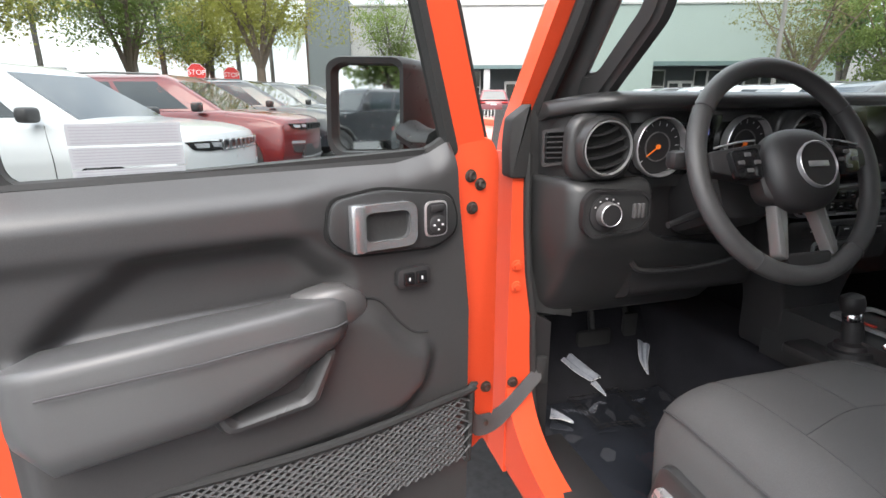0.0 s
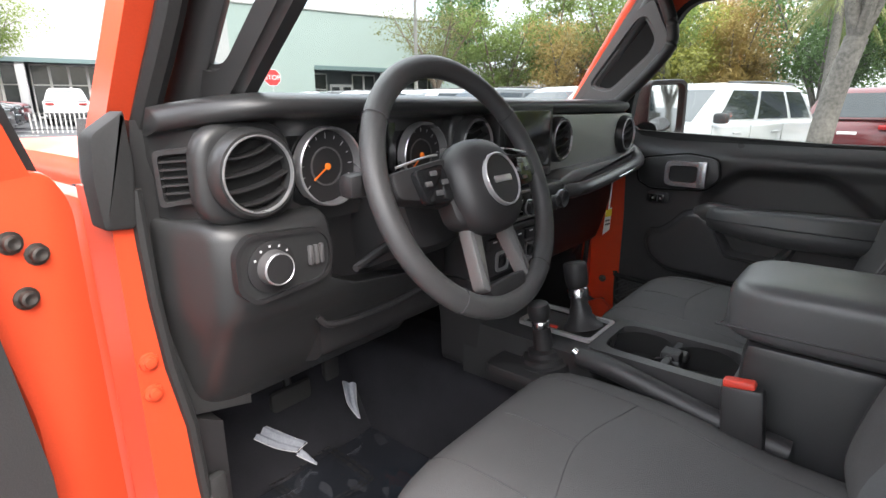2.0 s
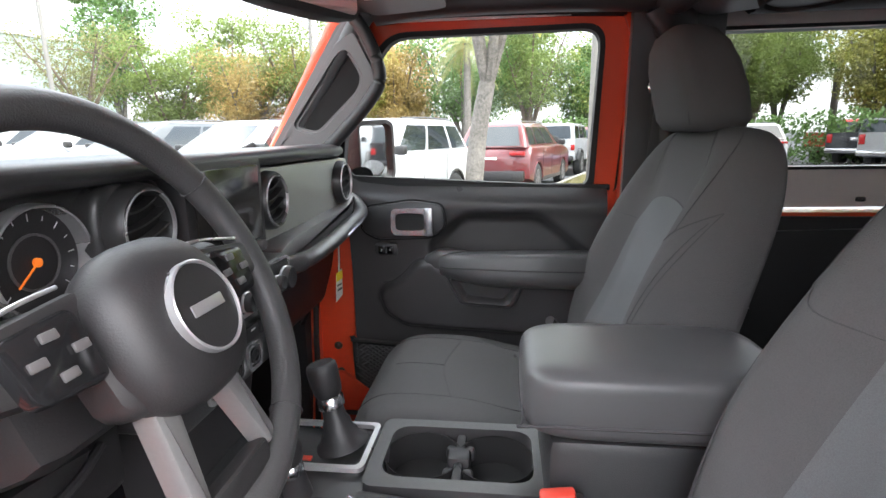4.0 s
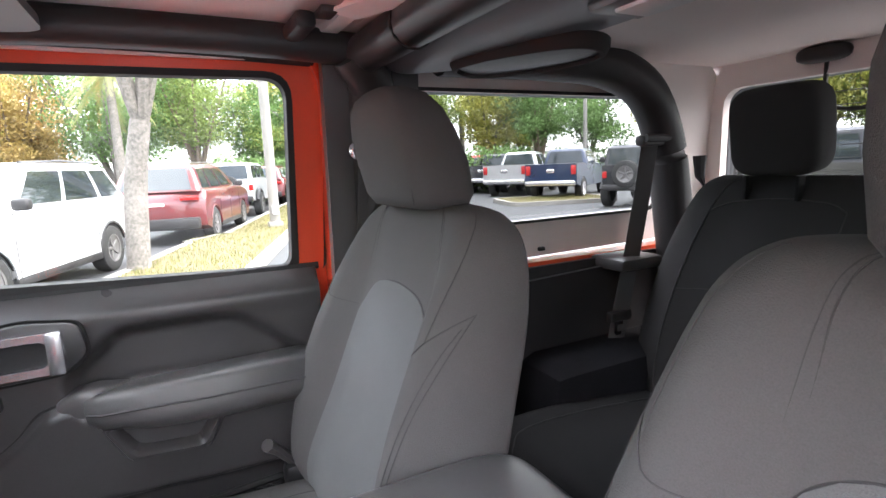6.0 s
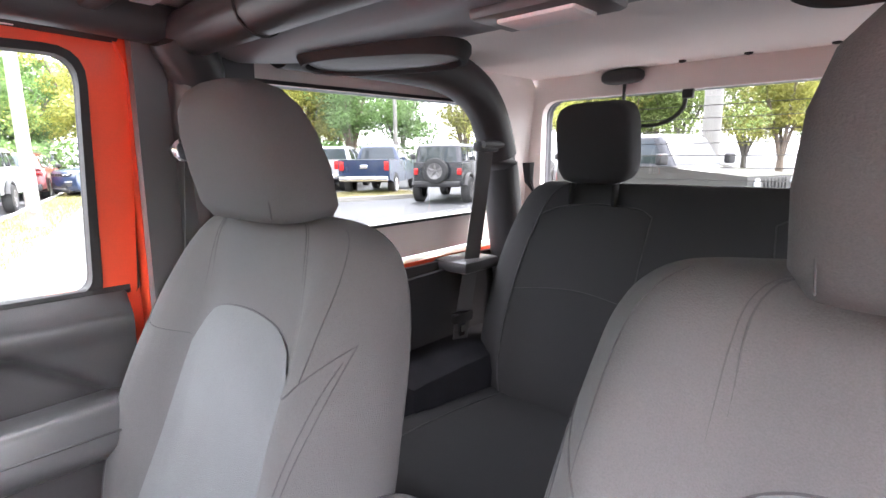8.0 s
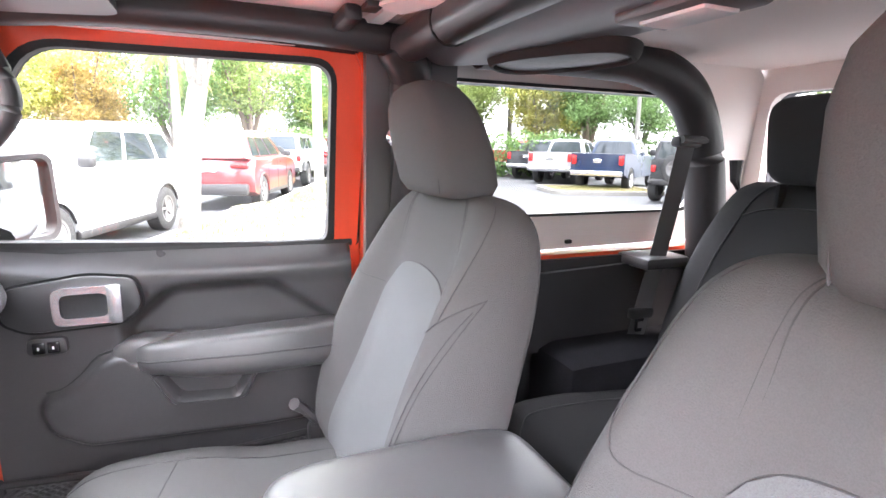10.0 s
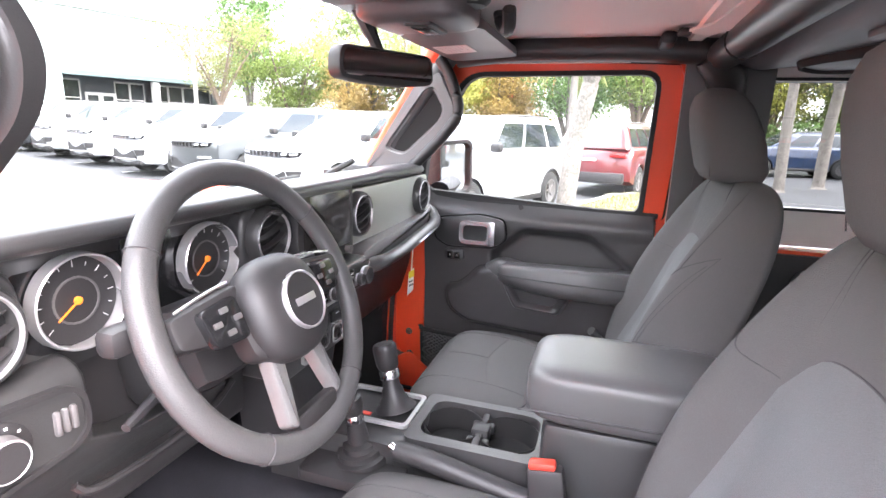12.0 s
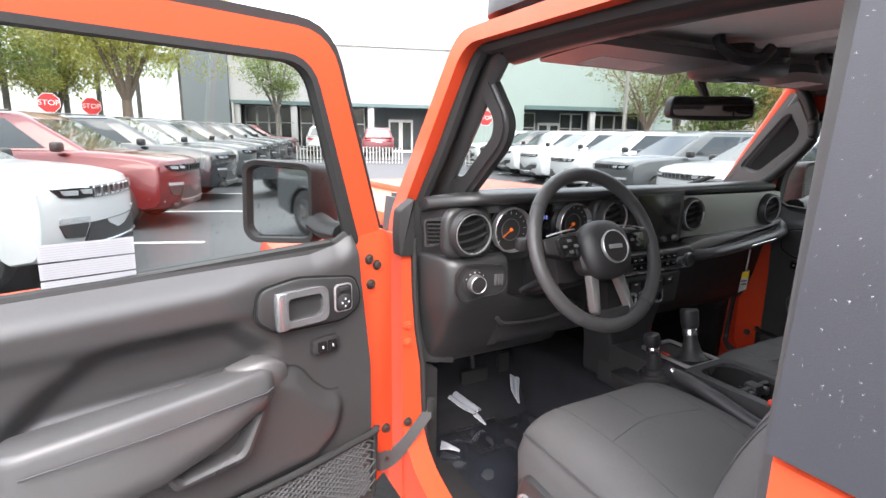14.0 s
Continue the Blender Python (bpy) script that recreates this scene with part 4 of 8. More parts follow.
def rear_bench():
    bench = thing("rear_bench", "dark cloth rear bench seat with two headrests", "seat")
    # cushion sections from front to back: y, half width, top, bottom
    cs = seat_surface([(-1.035, 0.50, 0.86, 0.74), (-1.05, 0.53, 0.925, 0.71), (-1.10, 0.545, 0.952, 0.70), (-1.30, 0.55, 0.942, 0.70), (-1.52, 0.55, 0.915, 0.70), (-1.60, 0.55, 0.90, 0.70)])
    ue = [-math.cos(math.pi * k / 40) for k in range(41)]

    def cushion(u, s, lift=0.0):
        y, a, zt, zb = cs(u, s)
        rim = max(0.0, 1 - abs(u) ** 14) ** 0.5
        k = min(1.0, max(0.0, (abs(u) - 0.72) / 0.16))
        dip = 0.022 * (1 - k * k * (3 - 2 * k)) * min(1.0, s * 5) - 0.006 * math.exp(-(u / 0.05) ** 2)
        return Vector((a * u, y, zb + (zt - zb) * (0.55 + 0.45 * rim) - dip + lift))

    bm = BM()
    rings = []
    for i in range(25):
        s = i / 24
        y, a, zt, zb = cs(0, s)
        rings.append([cushion(u, s) for u in ue] + [Vector((a * 0.97, y, zb)), Vector((-a * 0.97, y, zb))])
    loft(bm, rings)
    seat_pad = part("bench_cushion", bm, FABRIC_DARK, bench, angle=60)
    for q in (-1, 1):
        bm = BM()
        tube(bm, [cushion(p.x, p.y, 0.0008) for p in smooth_line([(q * 0.80, 0.10, 0), (q * 0.80, 0.35, 0), (q * 0.80, 0.7, 0), (q * 0.80, 0.97, 0)], 6)], 0.002, 5)
        part("seam", bm, SEAM, seat_pad)
    # back sections from its foot up: z, y of the front, half width, thickness
    bs = seat_surface([(0.88, -1.530, 0.555, 0.10), (0.98, -1.545, 0.580, 0.13), (1.12, -1.590, 0.585, 0.13), (1.26, -1.640, 0.570, 0.12), (1.38, -1.685, 0.535, 0.105), (1.440, -1.712, 0.500, 0.085), (1.462, -1.735, 0.455, 0.045)])

    def back(u, s, lift=0.0):
        z, y, a, t = bs(u, s)
        rim = max(0.0, 1 - abs(u) ** 9) ** 0.5
        k = min(1.0, max(0.0, (abs(u) - 0.68) / 0.14))
        return Vector((a * u, y - t * 0.6 * (1 - rim) + 0.030 * k * k * (3 - 2 * k) * rim * (1 - s) ** 0.5 + lift, z))

    bm = BM()
    rings = []
    for i in range(41):
        s = i / 40
        z, y, a, t = bs(0, s)
        rings.append([back(u, s) for u in ue] + [Vector((a * 0.97, y - t, z)), Vector((-a * 0.97, y - t, z))])
    loft(bm, rings)
    rear = part("bench_back", bm, FABRIC_DARK, bench, angle=60)
    for q in (-1, 1):
        for pts, r in (([(q * 0.80, 0.05), (q * 0.80, 0.4), (q * 0.80, 0.7), (q * 0.81, 0.96)], 0.0022), ([(q * 0.80, 0.66), (q * 0.70, 0.71), (q * 0.50, 0.735), (q * 0.32, 0.72), (q * 0.24, 0.68)], 0.0020), ([(q * 0.24, 0.05), (q * 0.24, 0.4), (q * 0.24, 0.68)], 0.0018), ([(q * 0.80, 0.40), (q * 0.5, 0.42), (q * 0.24, 0.40)], 0.0012)):
            bm = BM()
            tube(bm, [back(p.x, p.y, 0.0008) for p in smooth_line([(u, s, 0) for u, s in pts], 6)], r, 5)
            part("seam", bm, SEAM, rear)
        bm = BM()
        m = pose(q * 0.288, -1.712, 1.567, -8, 0, 0)
        block(bm, (0, 0, 0), (0.205, 0.105, 0.205), 4.6, m, 36, 20)
        rest = part("headrest", bm, FABRIC_DARK, bench)
        for o in (-0.060, 0.060):
            # slot under the headrest, its inner shade drawn as a near-black block
            bm = BM()
            box(bm, (q * 0.288 + o, -1.698, 1.435), (0.010, 0.030, 0.058), 0.004, None)
            part("headrest_slot", bm, RECESS_SHADE, rest)
    bm = BM()
    tube(bm, [(0.492, -1.76, 1.40), (0.525, -1.76, 1.46), (0.528, -1.76, 1.515)], [0.012, 0.013, 0.018], 8)
    part("release_lever", bm, TRIM_DARK, bench)


rear_bench()


def strap(bm, pts, w, t=0.002, across=(0, 1, 0)):
    """A flat band along points."""
    a = Vector(across).normalized() * (w / 2)
    pts = [Vector(p) for p in pts]
    rings = []
    for i, p in enumerate(pts):
        d = (pts[min(i + 1, len(pts) - 1)] - pts[max(i - 1, 0)]).normalized()
        nrm = d.cross(a).normalized() * (t / 2)
        rings.append([p - a - nrm, p + a - nrm, p + a + nrm, p - a + nrm])
    loft(bm, rings)
    return bm


def seat_belts():
    for s in (-1, 1):
        belt = thing("rear_seat_belt", "black rear seat belt hanging from the roll bar", "seat belt", group="rear seat belts")
        bm = BM()
        strap(bm, [(s * 0.590, -1.635, 1.555), (s * 0.598, -1.615, 1.40), (s * 0.606, -1.585, 1.22), (s * 0.610, -1.55, 1.06), (s * 0.612, -1.52, 0.92)], 0.047, 0.003, (s * 0.45, 1, 0))
        part("webbing", bm, BELT_WEB, belt)
        bm = BM()
        box(bm, (s * 0.592, -1.642, 1.562), (0.034, 0.095, 0.030), 0.010)
        tube(bm, [(s * 0.574, -1.69, 1.568), (s * 0.574, -1.60, 1.568)], 0.011, 8)
        part("guide_loop", bm, TRIM_DARK, belt)
        bm = BM()
        box(bm, (s * 0.608, -1.548, 1.075), (0.024, 0.080, 0.030), 0.006)
        part("stop_clip", bm, TRIM_DARK, belt)
        bm = BM()
        ring_slab(bm, rounded(rect(-1.565, 1.02, -1.53, 1.075), 0.006), rounded(rect(-1.557, 1.03, -1.538, 1.05), 0.004), YZ(s * 0.604), 0.0, 0.004)
        part("tongue", bm, CHROME, belt)
        front = thing("front_seat_belt", "black front seat belt on the door pillar", "seat belt", group="front seat belts")
        bm = BM()
        strap(bm, [(s * 0.60, -0.83, 1.56), (s * 0.605, -0.80, 1.20), (s * 0.61, -0.77, 0.80)], 0.047, 0.003)
        part("webbing", bm, BELT_WEB, front)
        bm = BM()
        lathe(bm, [(0.02, 0), (0.02, 0.014), (0.014, 0.018), (0.004, 0.018)], pose(s * 0.598, -0.80, 1.555, 0, -s * 90, 0), 16)
        part("anchor_bolt", bm, CHROME, front)
    buckle = thing("belt_buckle", "black seat belt buckle with a red release button", "seat belt buckle")
    m = pose(-0.14, -0.535, 0.93, -8, 4, 0)
    bm = BM()
    box(bm, (0, 0, 0), (0.030, 0.062, 0.13), 0.008, m)
    box(bm, (0, 0.01, -0.11), (0.020, 0.04, 0.12), 0.006, m)
    part("housing", bm, TRIM_DARK, buckle)
    bm = BM()
    box(bm, (0, 0.004, 0.068), (0.024, 0.046, 0.014), 0.005, m)
    part("release_button", bm, RED_BTN, buckle)
    far = thing("recline_handle", "grey seat adjuster lever beside the passenger seat", "lever")
    bm = BM()
    tube(bm, [(0.645, -0.66, 0.86), (0.645, -0.60, 0.93), (0.635, -0.575, 0.955)], [0.014, 0.016, 0.02], 8, 0.7)
    part("lever", bm, TRIM_GREY, far)
    bm = BM()
    box(bm, (0.645, -0.655, 0.87), (0.05, 0.10, 0.06), 0.015)
    part("lever_base", bm, TRIM_DARK, far)


seat_belts()

# ---- dashboard ----
dash = thing("dashboard", "charcoal dashboard with round vents, a screen and a silver-grey panel", "dashboard")


def vent(x, z, r, y=0.0, parent=None, turn=14):
    """A round outlet: dark bezel, thin silver ring, curved slats over a disc painted with the throat's shade."""
    m = pose(x, y, z, 90, 0, 0)
    bm = BM()
    lathe(bm, [(r * 0.93, -0.002), (r * 1.22, -0.002), (r * 1.19, 0.014), (r * 1.10, 0.021), (r * 1.0, 0.020), (r * 0.93, 0.014)], m, 44)
    bezel = part("vent_bezel", bm, TRIM, parent or dash)
    bm = BM()
    lathe(bm, [(r * 0.985, 0.0195), (r * 1.03, 0.0205), (r * 1.02, 0.0228), (r * 0.985, 0.0225), (r * 0.965, 0.018)], m, 44)
    part("vent_ring", bm, SILVER, bezel, "thin satin silver ring")
    # shallow back disc, near-black for the shade of a deep throat
    bm = BM()
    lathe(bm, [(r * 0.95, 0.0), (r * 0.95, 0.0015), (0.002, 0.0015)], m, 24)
    part("vent_back", bm, RECESS_SHADE, bezel)
    mm = m @ Matrix.Rotation(radians(turn), 4, "Z")
    for k in (-1.5, -0.5, 0.5, 1.5):
        bm = BM()
        rows = []
        for j in range(9):
            u = -1 + 2 * j / 8
            hgt = k * r * 0.42 - r * 0.10 * (1 - u * u)
            w = math.sqrt(max(0.0, (r * 0.90) ** 2 - (k * r * 0.42) ** 2))
            rows.append([mm @ Vector((u * w, hgt + 0.0012, 0.0165)), mm @ Vector((u * w, hgt - 0.0012, 0.0165)), mm @ Vector((u * w, hgt + 0.000, 0.003)), mm @ Vector((u * w, hgt + 0.002, 0.003))])
        loft(bm, rows)
        part("vent_slat", bm, TRIM_DARK, bezel)
    return bezel


def build_dash():
    bm = BM()       # upper pad, its ends turned away
    prof = rounded([(0.36, 1.335), (0.24, 1.398), (0.08, 1.428), (0.0, 1.436), (-0.022, 1.430), (-0.030, 1.416), (-0.018, 1.404), (0.02, 1.398), (0.06, 1.30), (0.36, 1.25)], [0, 0.05, 0.05, 0.03, 0.012, 0.01, 0.01, 0.01, 0, 0])
    rings = []
    for x in (-0.708, -0.705, -0.698, -0.688, -0.675, -0.66, -0.64, -0.61, -0.58, -0.3, 0.0, 0.3, 0.62, 0.66, 0.69, 0.71, 0.72):
        k = max(0.0, (-0.59 - x) / 0.12, (x - 0.61) / 0.12)
        rings.append([Vector((x, y + 0.105 * k * k * max(0.0, min(1.0, (0.20 - y) / 0.2)), z - 0.020 * k * k * (z > 1.38))) for y, z in prof])
    loft(bm, rings)
    part("upper_pad", bm, TRIM, dash, angle=50)
    bm = BM()       # sunk face behind the gauges, turning back beside the door
    plan = rounded([(-0.712, 0.30), (-0.712, 0.125), (-0.655, 0.032), (-0.203, 0.032), (-0.203, 0.30)], [0, 0.05, 0.05, 0, 0], 6)
    slab(bm, plan, XY(1.245), 0.0, 0.165)
    slab(bm, [(0.03, 1.405), (0.008, 1.395), (0.004, 1.262), (0.015, 1.245), (0.06, 1.235), (0.10, 1.405)], YZ(-0.2025), 0.0, 0.91)
    part("dash_face", bm, TRIM, dash)
    bm = BM()       # raised pad on the dash top beside the pillar
    block(bm, (-0.575, 0.150, 1.412), (0.15, 0.085, 0.035), 5)
    part("defroster_cover", bm, TRIM_GREY, dash)
    bm = BM()       # silver-grey panel before the passenger
    slab(bm, rounded([(0.135, 1.262), (0.135, 1.398), (0.70, 1.396), (0.695, 1.285), (0.64, 1.270)], [0.01, 0.012, 0.02, 0.02, 0.02]), XZ(0.004, -1), 0.0, 0.014, 0.004)
    part("dash_panel", bm, DASH_PANEL, dash, "silver-grey painted dash panel")
    bm = BM()       # lower body: knee panel, middle, glovebox
    prof = [(0.02, 1.262), (-0.012, 1.240), (0.0, 1.215), (0.035, 1.19), (0.055, 1.08), (0.09, 0.965), (0.20, 0.935), (0.36, 0.95), (0.36, 1.262)]
    slab(bm, rounded(prof, [0, 0.01, 0.01, 0.02, 0.03, 0.03, 0.03, 0, 0]), YZ(0.18), 0.0, 0.53)
    part("glovebox_side", bm, TRIM_DARK, dash)
    bm = BM()       # knee panel, turning back beside the door
    rings = []
    for z, f, xr in ((0.925, 0.185, -0.24), (0.929, 0.150, -0.23), (0.945, 0.125, -0.22), (1.00, 0.084, -0.21), (1.06, 0.050, -0.21), (1.095, 0.030, -0.22), (1.115, 0.016, -0.30), (1.135, 0.002, -0.44), (1.16, -0.006, -0.494), (1.20, -0.008, -0.496), (1.245, -0.006, -0.496), (1.258, 0.0, -0.498), (1.266, 0.012, -0.500), (1.270, 0.034, -0.502)):
        q = rounded([(-0.718, 0.32), (-0.718, f + 0.105), (-0.682, f + 0.012), (-0.630, f), (xr - 0.012, f), (xr, 0.32)], [0, 0.04, 0.03, 0.03, 0.012, 0], 5)
        rings.append([Vector((x, y, z)) for x, y in q])
    loft(bm, rings)
    part("knee_panel", bm, TRIM, dash, angle=50)
    bm = BM()
    slab(bm, rounded([(0.05, 1.26), (0.05, 1.0), (0.10, 0.975), (0.30, 0.975), (0.30, 1.26)], 0.02), YZ(-0.50), 0.0, 0.33)
    part("column_surround", bm, TRIM_DARK, dash)
    bm = BM()       # ridge under the column
    tube(bm, smooth_line([(-0.515, 0.035, 1.085), (-0.49, 0.028, 1.065), (-0.38, 0.028, 1.058), (-0.27, 0.032, 1.066), (-0.21, 0.04, 1.085)], 5), 0.006, 8)
    part("knee_ridge", bm, TRIM_DARK, dash)
    # slotted outlet on the turned corner
    m = pose(-0.684, 0.072, 1.328, 0, 0, -50)
    to3 = lambda a, b, d: m @ Vector((a, -d, b))
    bm = BM()
    ring_slab(bm, rounded([(-0.028, -0.040), (-0.030, 0.034), (0.026, 0.040), (0.030, -0.030)], 0.008), rounded([(-0.022, -0.033), (-0.024, 0.028), (0.021, 0.033), (0.024, -0.025)], 0.006), to3, 0.0, 0.014)
    p = part("outlet_frame", bm, TRIM, dash)
    # near-black plate that paints the shade behind the slats
    bm = BM()
    slab(bm, rounded([(-0.023, -0.034), (-0.025, 0.029), (0.022, 0.034), (0.025, -0.026)], 0.006), to3, 0.0, 0.004)
    part("outlet_throat", bm, RECESS_SHADE, p)
    for k in range(6):
        bm = BM()
        z = -0.024 + k * 0.0103
        slab(bm, [(-0.024, z + 0.001), (-0.024, z + 0.0035), (0.023, z + 0.0065), (0.023, z + 0.004)], to3, 0.003, 0.012)
        part("outlet_slat", bm, TRIM, p)
    # vents
    bm = BM()
    slab(bm, rounded([(-0.696, 1.264), (-0.694, 1.396), (-0.556, 1.401), (-0.548, 1.264)], 0.050, 6), XZ(0.034, -1), 0.0, 0.024, 0.014, 4)
    part("vent_mount", bm, TRIM, dash, angle=60)
    vent(-0.622, 1.331, 0.0500, 0.010)
    vent(-0.150, 1.346, 0.0455, -0.002)
    vent(0.192, 1.338, 0.0455, -0.010)
    vent(0.622, 1.335, 0.0465, -0.010)
    for x0, z0 in ((-0.150, 1.346),):
        bm = BM()
        slab(bm, rounded(rect(x0 - 0.062, z0 - 0.070, x0 + 0.066, z0 + 0.060), 0.045, 6), XZ(0.03, -1), 0.0, 0.032, 0.010, 3)
        part("vent_mount", bm, TRIM, dash, angle=60)
    # gauges
    bm = BM()
    slab(bm, rounded([(-0.555, 1.27), (-0.555, 1.398), (-0.215, 1.400), (-0.210, 1.27)], 0.04), XZ(0.033, -1), 0.0, 0.004, 0.002)
    part("gauge_pod", bm, BLACK_GLOSS, dash)
    for x, z, ang in ((-0.486, 1.328, 215), (-0.268, 1.330, 220)):
        m = pose(x, 0.026, z, 90, 0, 0)
        bm = BM()
        lathe(bm, [(0.0555, 0.0), (0.061, 0.0), (0.0600, 0.017), (0.0585, 0.0185), (0.0568, 0.017), (0.0550, -0.002)], m, 44)
        g = part("gauge_ring", bm, SILVER, dash, "bright gauge ring")
        bm = BM()
        lathe(bm, [(0.0545, 0.0005), (0.0545, 0.0012), (0.001, 0.0012)], m, 40)
        part("gauge_face", bm, TRIM_DARK, g)
        for k in range(13):
            bm = BM()
            box(bm, (0.046, 0, 0.0017), (0.008 if k % 2 == 0 else 0.005, 0.0010, 0.0004), 0, m @ Matrix.Rotation(radians(-40 + k * 260 / 12), 4, "Z"))
            part("gauge_mark", bm, WHITE_MARK, g)
        bm = BM()
        lathe(bm, [(0.030, 0.0012), (0.030, 0.003), (0.0275, 0.003), (0.0275, 0.0014)], m, 24)
        part("gauge_inner_ring", bm, TRIM_GREY, g)
        bm = BM()
        box(bm, (0.016, 0, 0.005), (0.034, 0.0020, 0.0012), 0, m @ Matrix.Rotation(radians(ang), 4, "Z"))
        lathe(bm, [(0.005, 0.003), (0.005, 0.006), (0.001, 0.007)], m, 12)
        part("gauge_needle", bm, ORANGE_MARK, g)
    bm = BM()
    box(bm, (-0.377, 0.026, 1.345), (0.085, 0.006, 0.095), 0.002)
    disp = part("cluster_screen", bm, BLACK_GLOSS, dash)
    bm = BM()
    bars(bm, [(-0.408, 1.383, -0.390, 1.387), (-0.380, 1.350, -0.374, 1.360), (-0.371, 1.350, -0.365, 1.360)], XZ(0.0222), 0.0)
    part("cluster_digits", bm, CLUSTER, disp)
    # headlamp switch
    outl = rounded([(-0.672, 1.180), (-0.672, 1.232), (-0.650, 1.255), (-0.535, 1.247), (-0.517, 1.228), (-0.517, 1.184), (-0.537, 1.166), (-0.648, 1.156)], 0.012)
    inl = rounded([(-0.666, 1.183), (-0.666, 1.229), (-0.647, 1.249), (-0.538, 1.241), (-0.523, 1.225), (-0.523, 1.187), (-0.540, 1.172), (-0.645, 1.162)], 0.011)
    bm = BM()
    ring_slab(bm, outl, inl, XZ(-0.004, -1), 0.0, 0.013)
    sw = part("switch_bezel", bm, TRIM_DARK, dash)
    bm = BM()
    slab(bm, inl, XZ(-0.004, -1), 0.0, 0.009)
    part("switch_panel", bm, TRIM, sw)
    m = pose(-0.620, -0.012, 1.206, 90, 0, 0)
    bm = BM()
    lathe(bm, [(0.036, 0), (0.036, 0.005), (0.030, 0.007), (0.024, 0.007)], m, 32)
    part("knob_surround", bm, TRIM_DARK, sw)
    bm = BM()
    lathe(bm, [(0.0245, 0.006), (0.0235, 0.018), (0.0225, 0.022)], m, 32)
    part("headlamp_knob", bm, TRIM_GREY, sw)
    bm = BM()
    lathe(bm, [(0.0222, 0.0215), (0.0226, 0.0235), (0.0214, 0.0252), (0.0202, 0.0242)], m, 32)
    part("knob_rim", bm, SILVER, sw, "silver knob rim")
    bm = BM()
    lathe(bm, [(0.0206, 0.0235), (0.0206, 0.0243), (0.001, 0.0243)], m, 20)
    part("knob_cap", bm, TRIM_DARK, sw)
    for k in range(5):
        bm = BM()
        q = radians(40 + 28 * k)
        box(bm, (-0.620 + 0.030 * math.cos(q), -0.0195, 1.206 + 0.030 * math.sin(q)), (0.003, 0.0006, 0.003), 0)
        part("knob_mark", bm, WHITE_MARK, sw)
    for k in range(3):
        bm = BM()
        box(bm, (-0.556 + 0.0095 * k, -0.016, 1.208), (0.0075, 0.008, 0.030), 0.003)
        part("dimmer_wheel", bm, TRIM_GREY, sw)
    # screen
    bm = BM()
    slab(bm, rounded(rect(-0.088, 1.262, 0.138, 1.420), 0.012), XZ(0.0, -1), -0.02, 0.030, 0.006)
    sf = part("screen_frame", bm, TRIM_DARK, dash)
    bm = BM()
    slab(bm, rounded(rect(-0.070, 1.285, 0.118, 1.408), 0.006), XZ(-0.030, -1), 0.0, 0.003, 0.001)
    part("touch_screen", bm, SCREEN, sf)
    for k in range(4):
        bm = BM()
        lathe(bm, [(0.009, 0), (0.009, 0.012), (0.007, 0.014), (0.001, 0.014)], pose(-0.055 + 0.052 * k, -0.030, 1.273, 90, 0, 0), 14)
        part("screen_button", bm, TRIM_GREY, sf)
    # passenger grab bar
    bm = BM()
    slab(bm, rounded([(0.17, 1.205), (0.17, 1.245), (0.24, 1.262), (0.60, 1.276), (0.665, 1.300), (0.68, 1.285), (0.675, 1.262), (0.62, 1.238), (0.24, 1.205)], 0.012), XZ(-0.004, -1), -0.03, 0.036, 0.012)
    shelf = part("dash_shelf", bm, TRIM_GREY, dash)
    bm = BM()       # the bar itself, held off the shelf at both ends
    tube(bm, smooth_line([(0.165, -0.010, 1.205), (0.205, -0.040, 1.210), (0.255, -0.064, 1.216), (0.36, -0.072, 1.226), (0.50, -0.072, 1.240), (0.60, -0.070, 1.251), (0.650, -0.056, 1.262), (0.682, -0.026, 1.282), (0.692, 0.004, 1.305)], 6), [0.021] * 10 + [0.0185] * 29 + [0.020] * 10, 16, 0.9)
    bar = part("grab_bar", bm, TRIM_DOOR, dash, angle=70)
    bm = BM()
    tube(bm, [(0.42, -0.0905, 1.230), (0.56, -0.0905, 1.245)], 0.0022, 6, 0.6)
    part("bar_badge", bm, CHROME, bar)
    # climate controls and switches
    bm = BM()
    slab(bm, rounded([(-0.190, 1.172), (-0.190, 1.244), (0.190, 1.244), (0.190, 1.172)], 0.030), XZ(-0.01, -1), -0.04, 0.036, 0.008)
    hv = part("climate_panel", bm, TRIM, dash)
    bm = BM()
    ring_slab(bm, rounded(rect(-0.186, 1.176, 0.186, 1.240), 0.028, 5), rounded(rect(-0.181, 1.181, 0.181, 1.235), 0.024, 5), XZ(-0.046, -1), 0.0, 0.0035)
    part("panel_rim", bm, SILVER, hv)
    for x, r in ((-0.148, 0.021), (-0.118, 0.012), (0.0, 0.016), (0.112, 0.013), (0.148, 0.021)):
        bm = BM()
        lathe(bm, [(r, 0), (r, 0.014), (r * 0.9, 0.017), (r * 0.4, 0.014), (0.001, 0.014)], pose(x, -0.050, 1.202, 90, 0, 0), 22)
        kn = part("climate_knob", bm, TRIM_DARK, hv)
        bm = BM()
        lathe(bm, [(r * 1.01, 0.003), (r * 1.10, 0.003), (r * 1.08, 0.006), (r * 1.0, 0.007)], pose(x, -0.050, 1.202, 90, 0, 0), 24)
        part("knob_rim", bm, SILVER, kn)
    for x in (-0.086, -0.058, -0.030, 0.030, 0.058, 0.086):
        for z in (1.196, 1.220):
            bm = BM()
            box(bm, (x, -0.048, z), (0.024, 0.008, 0.018), 0.003)
            key = part("climate_button", bm, BLACK_GLOSS, hv)
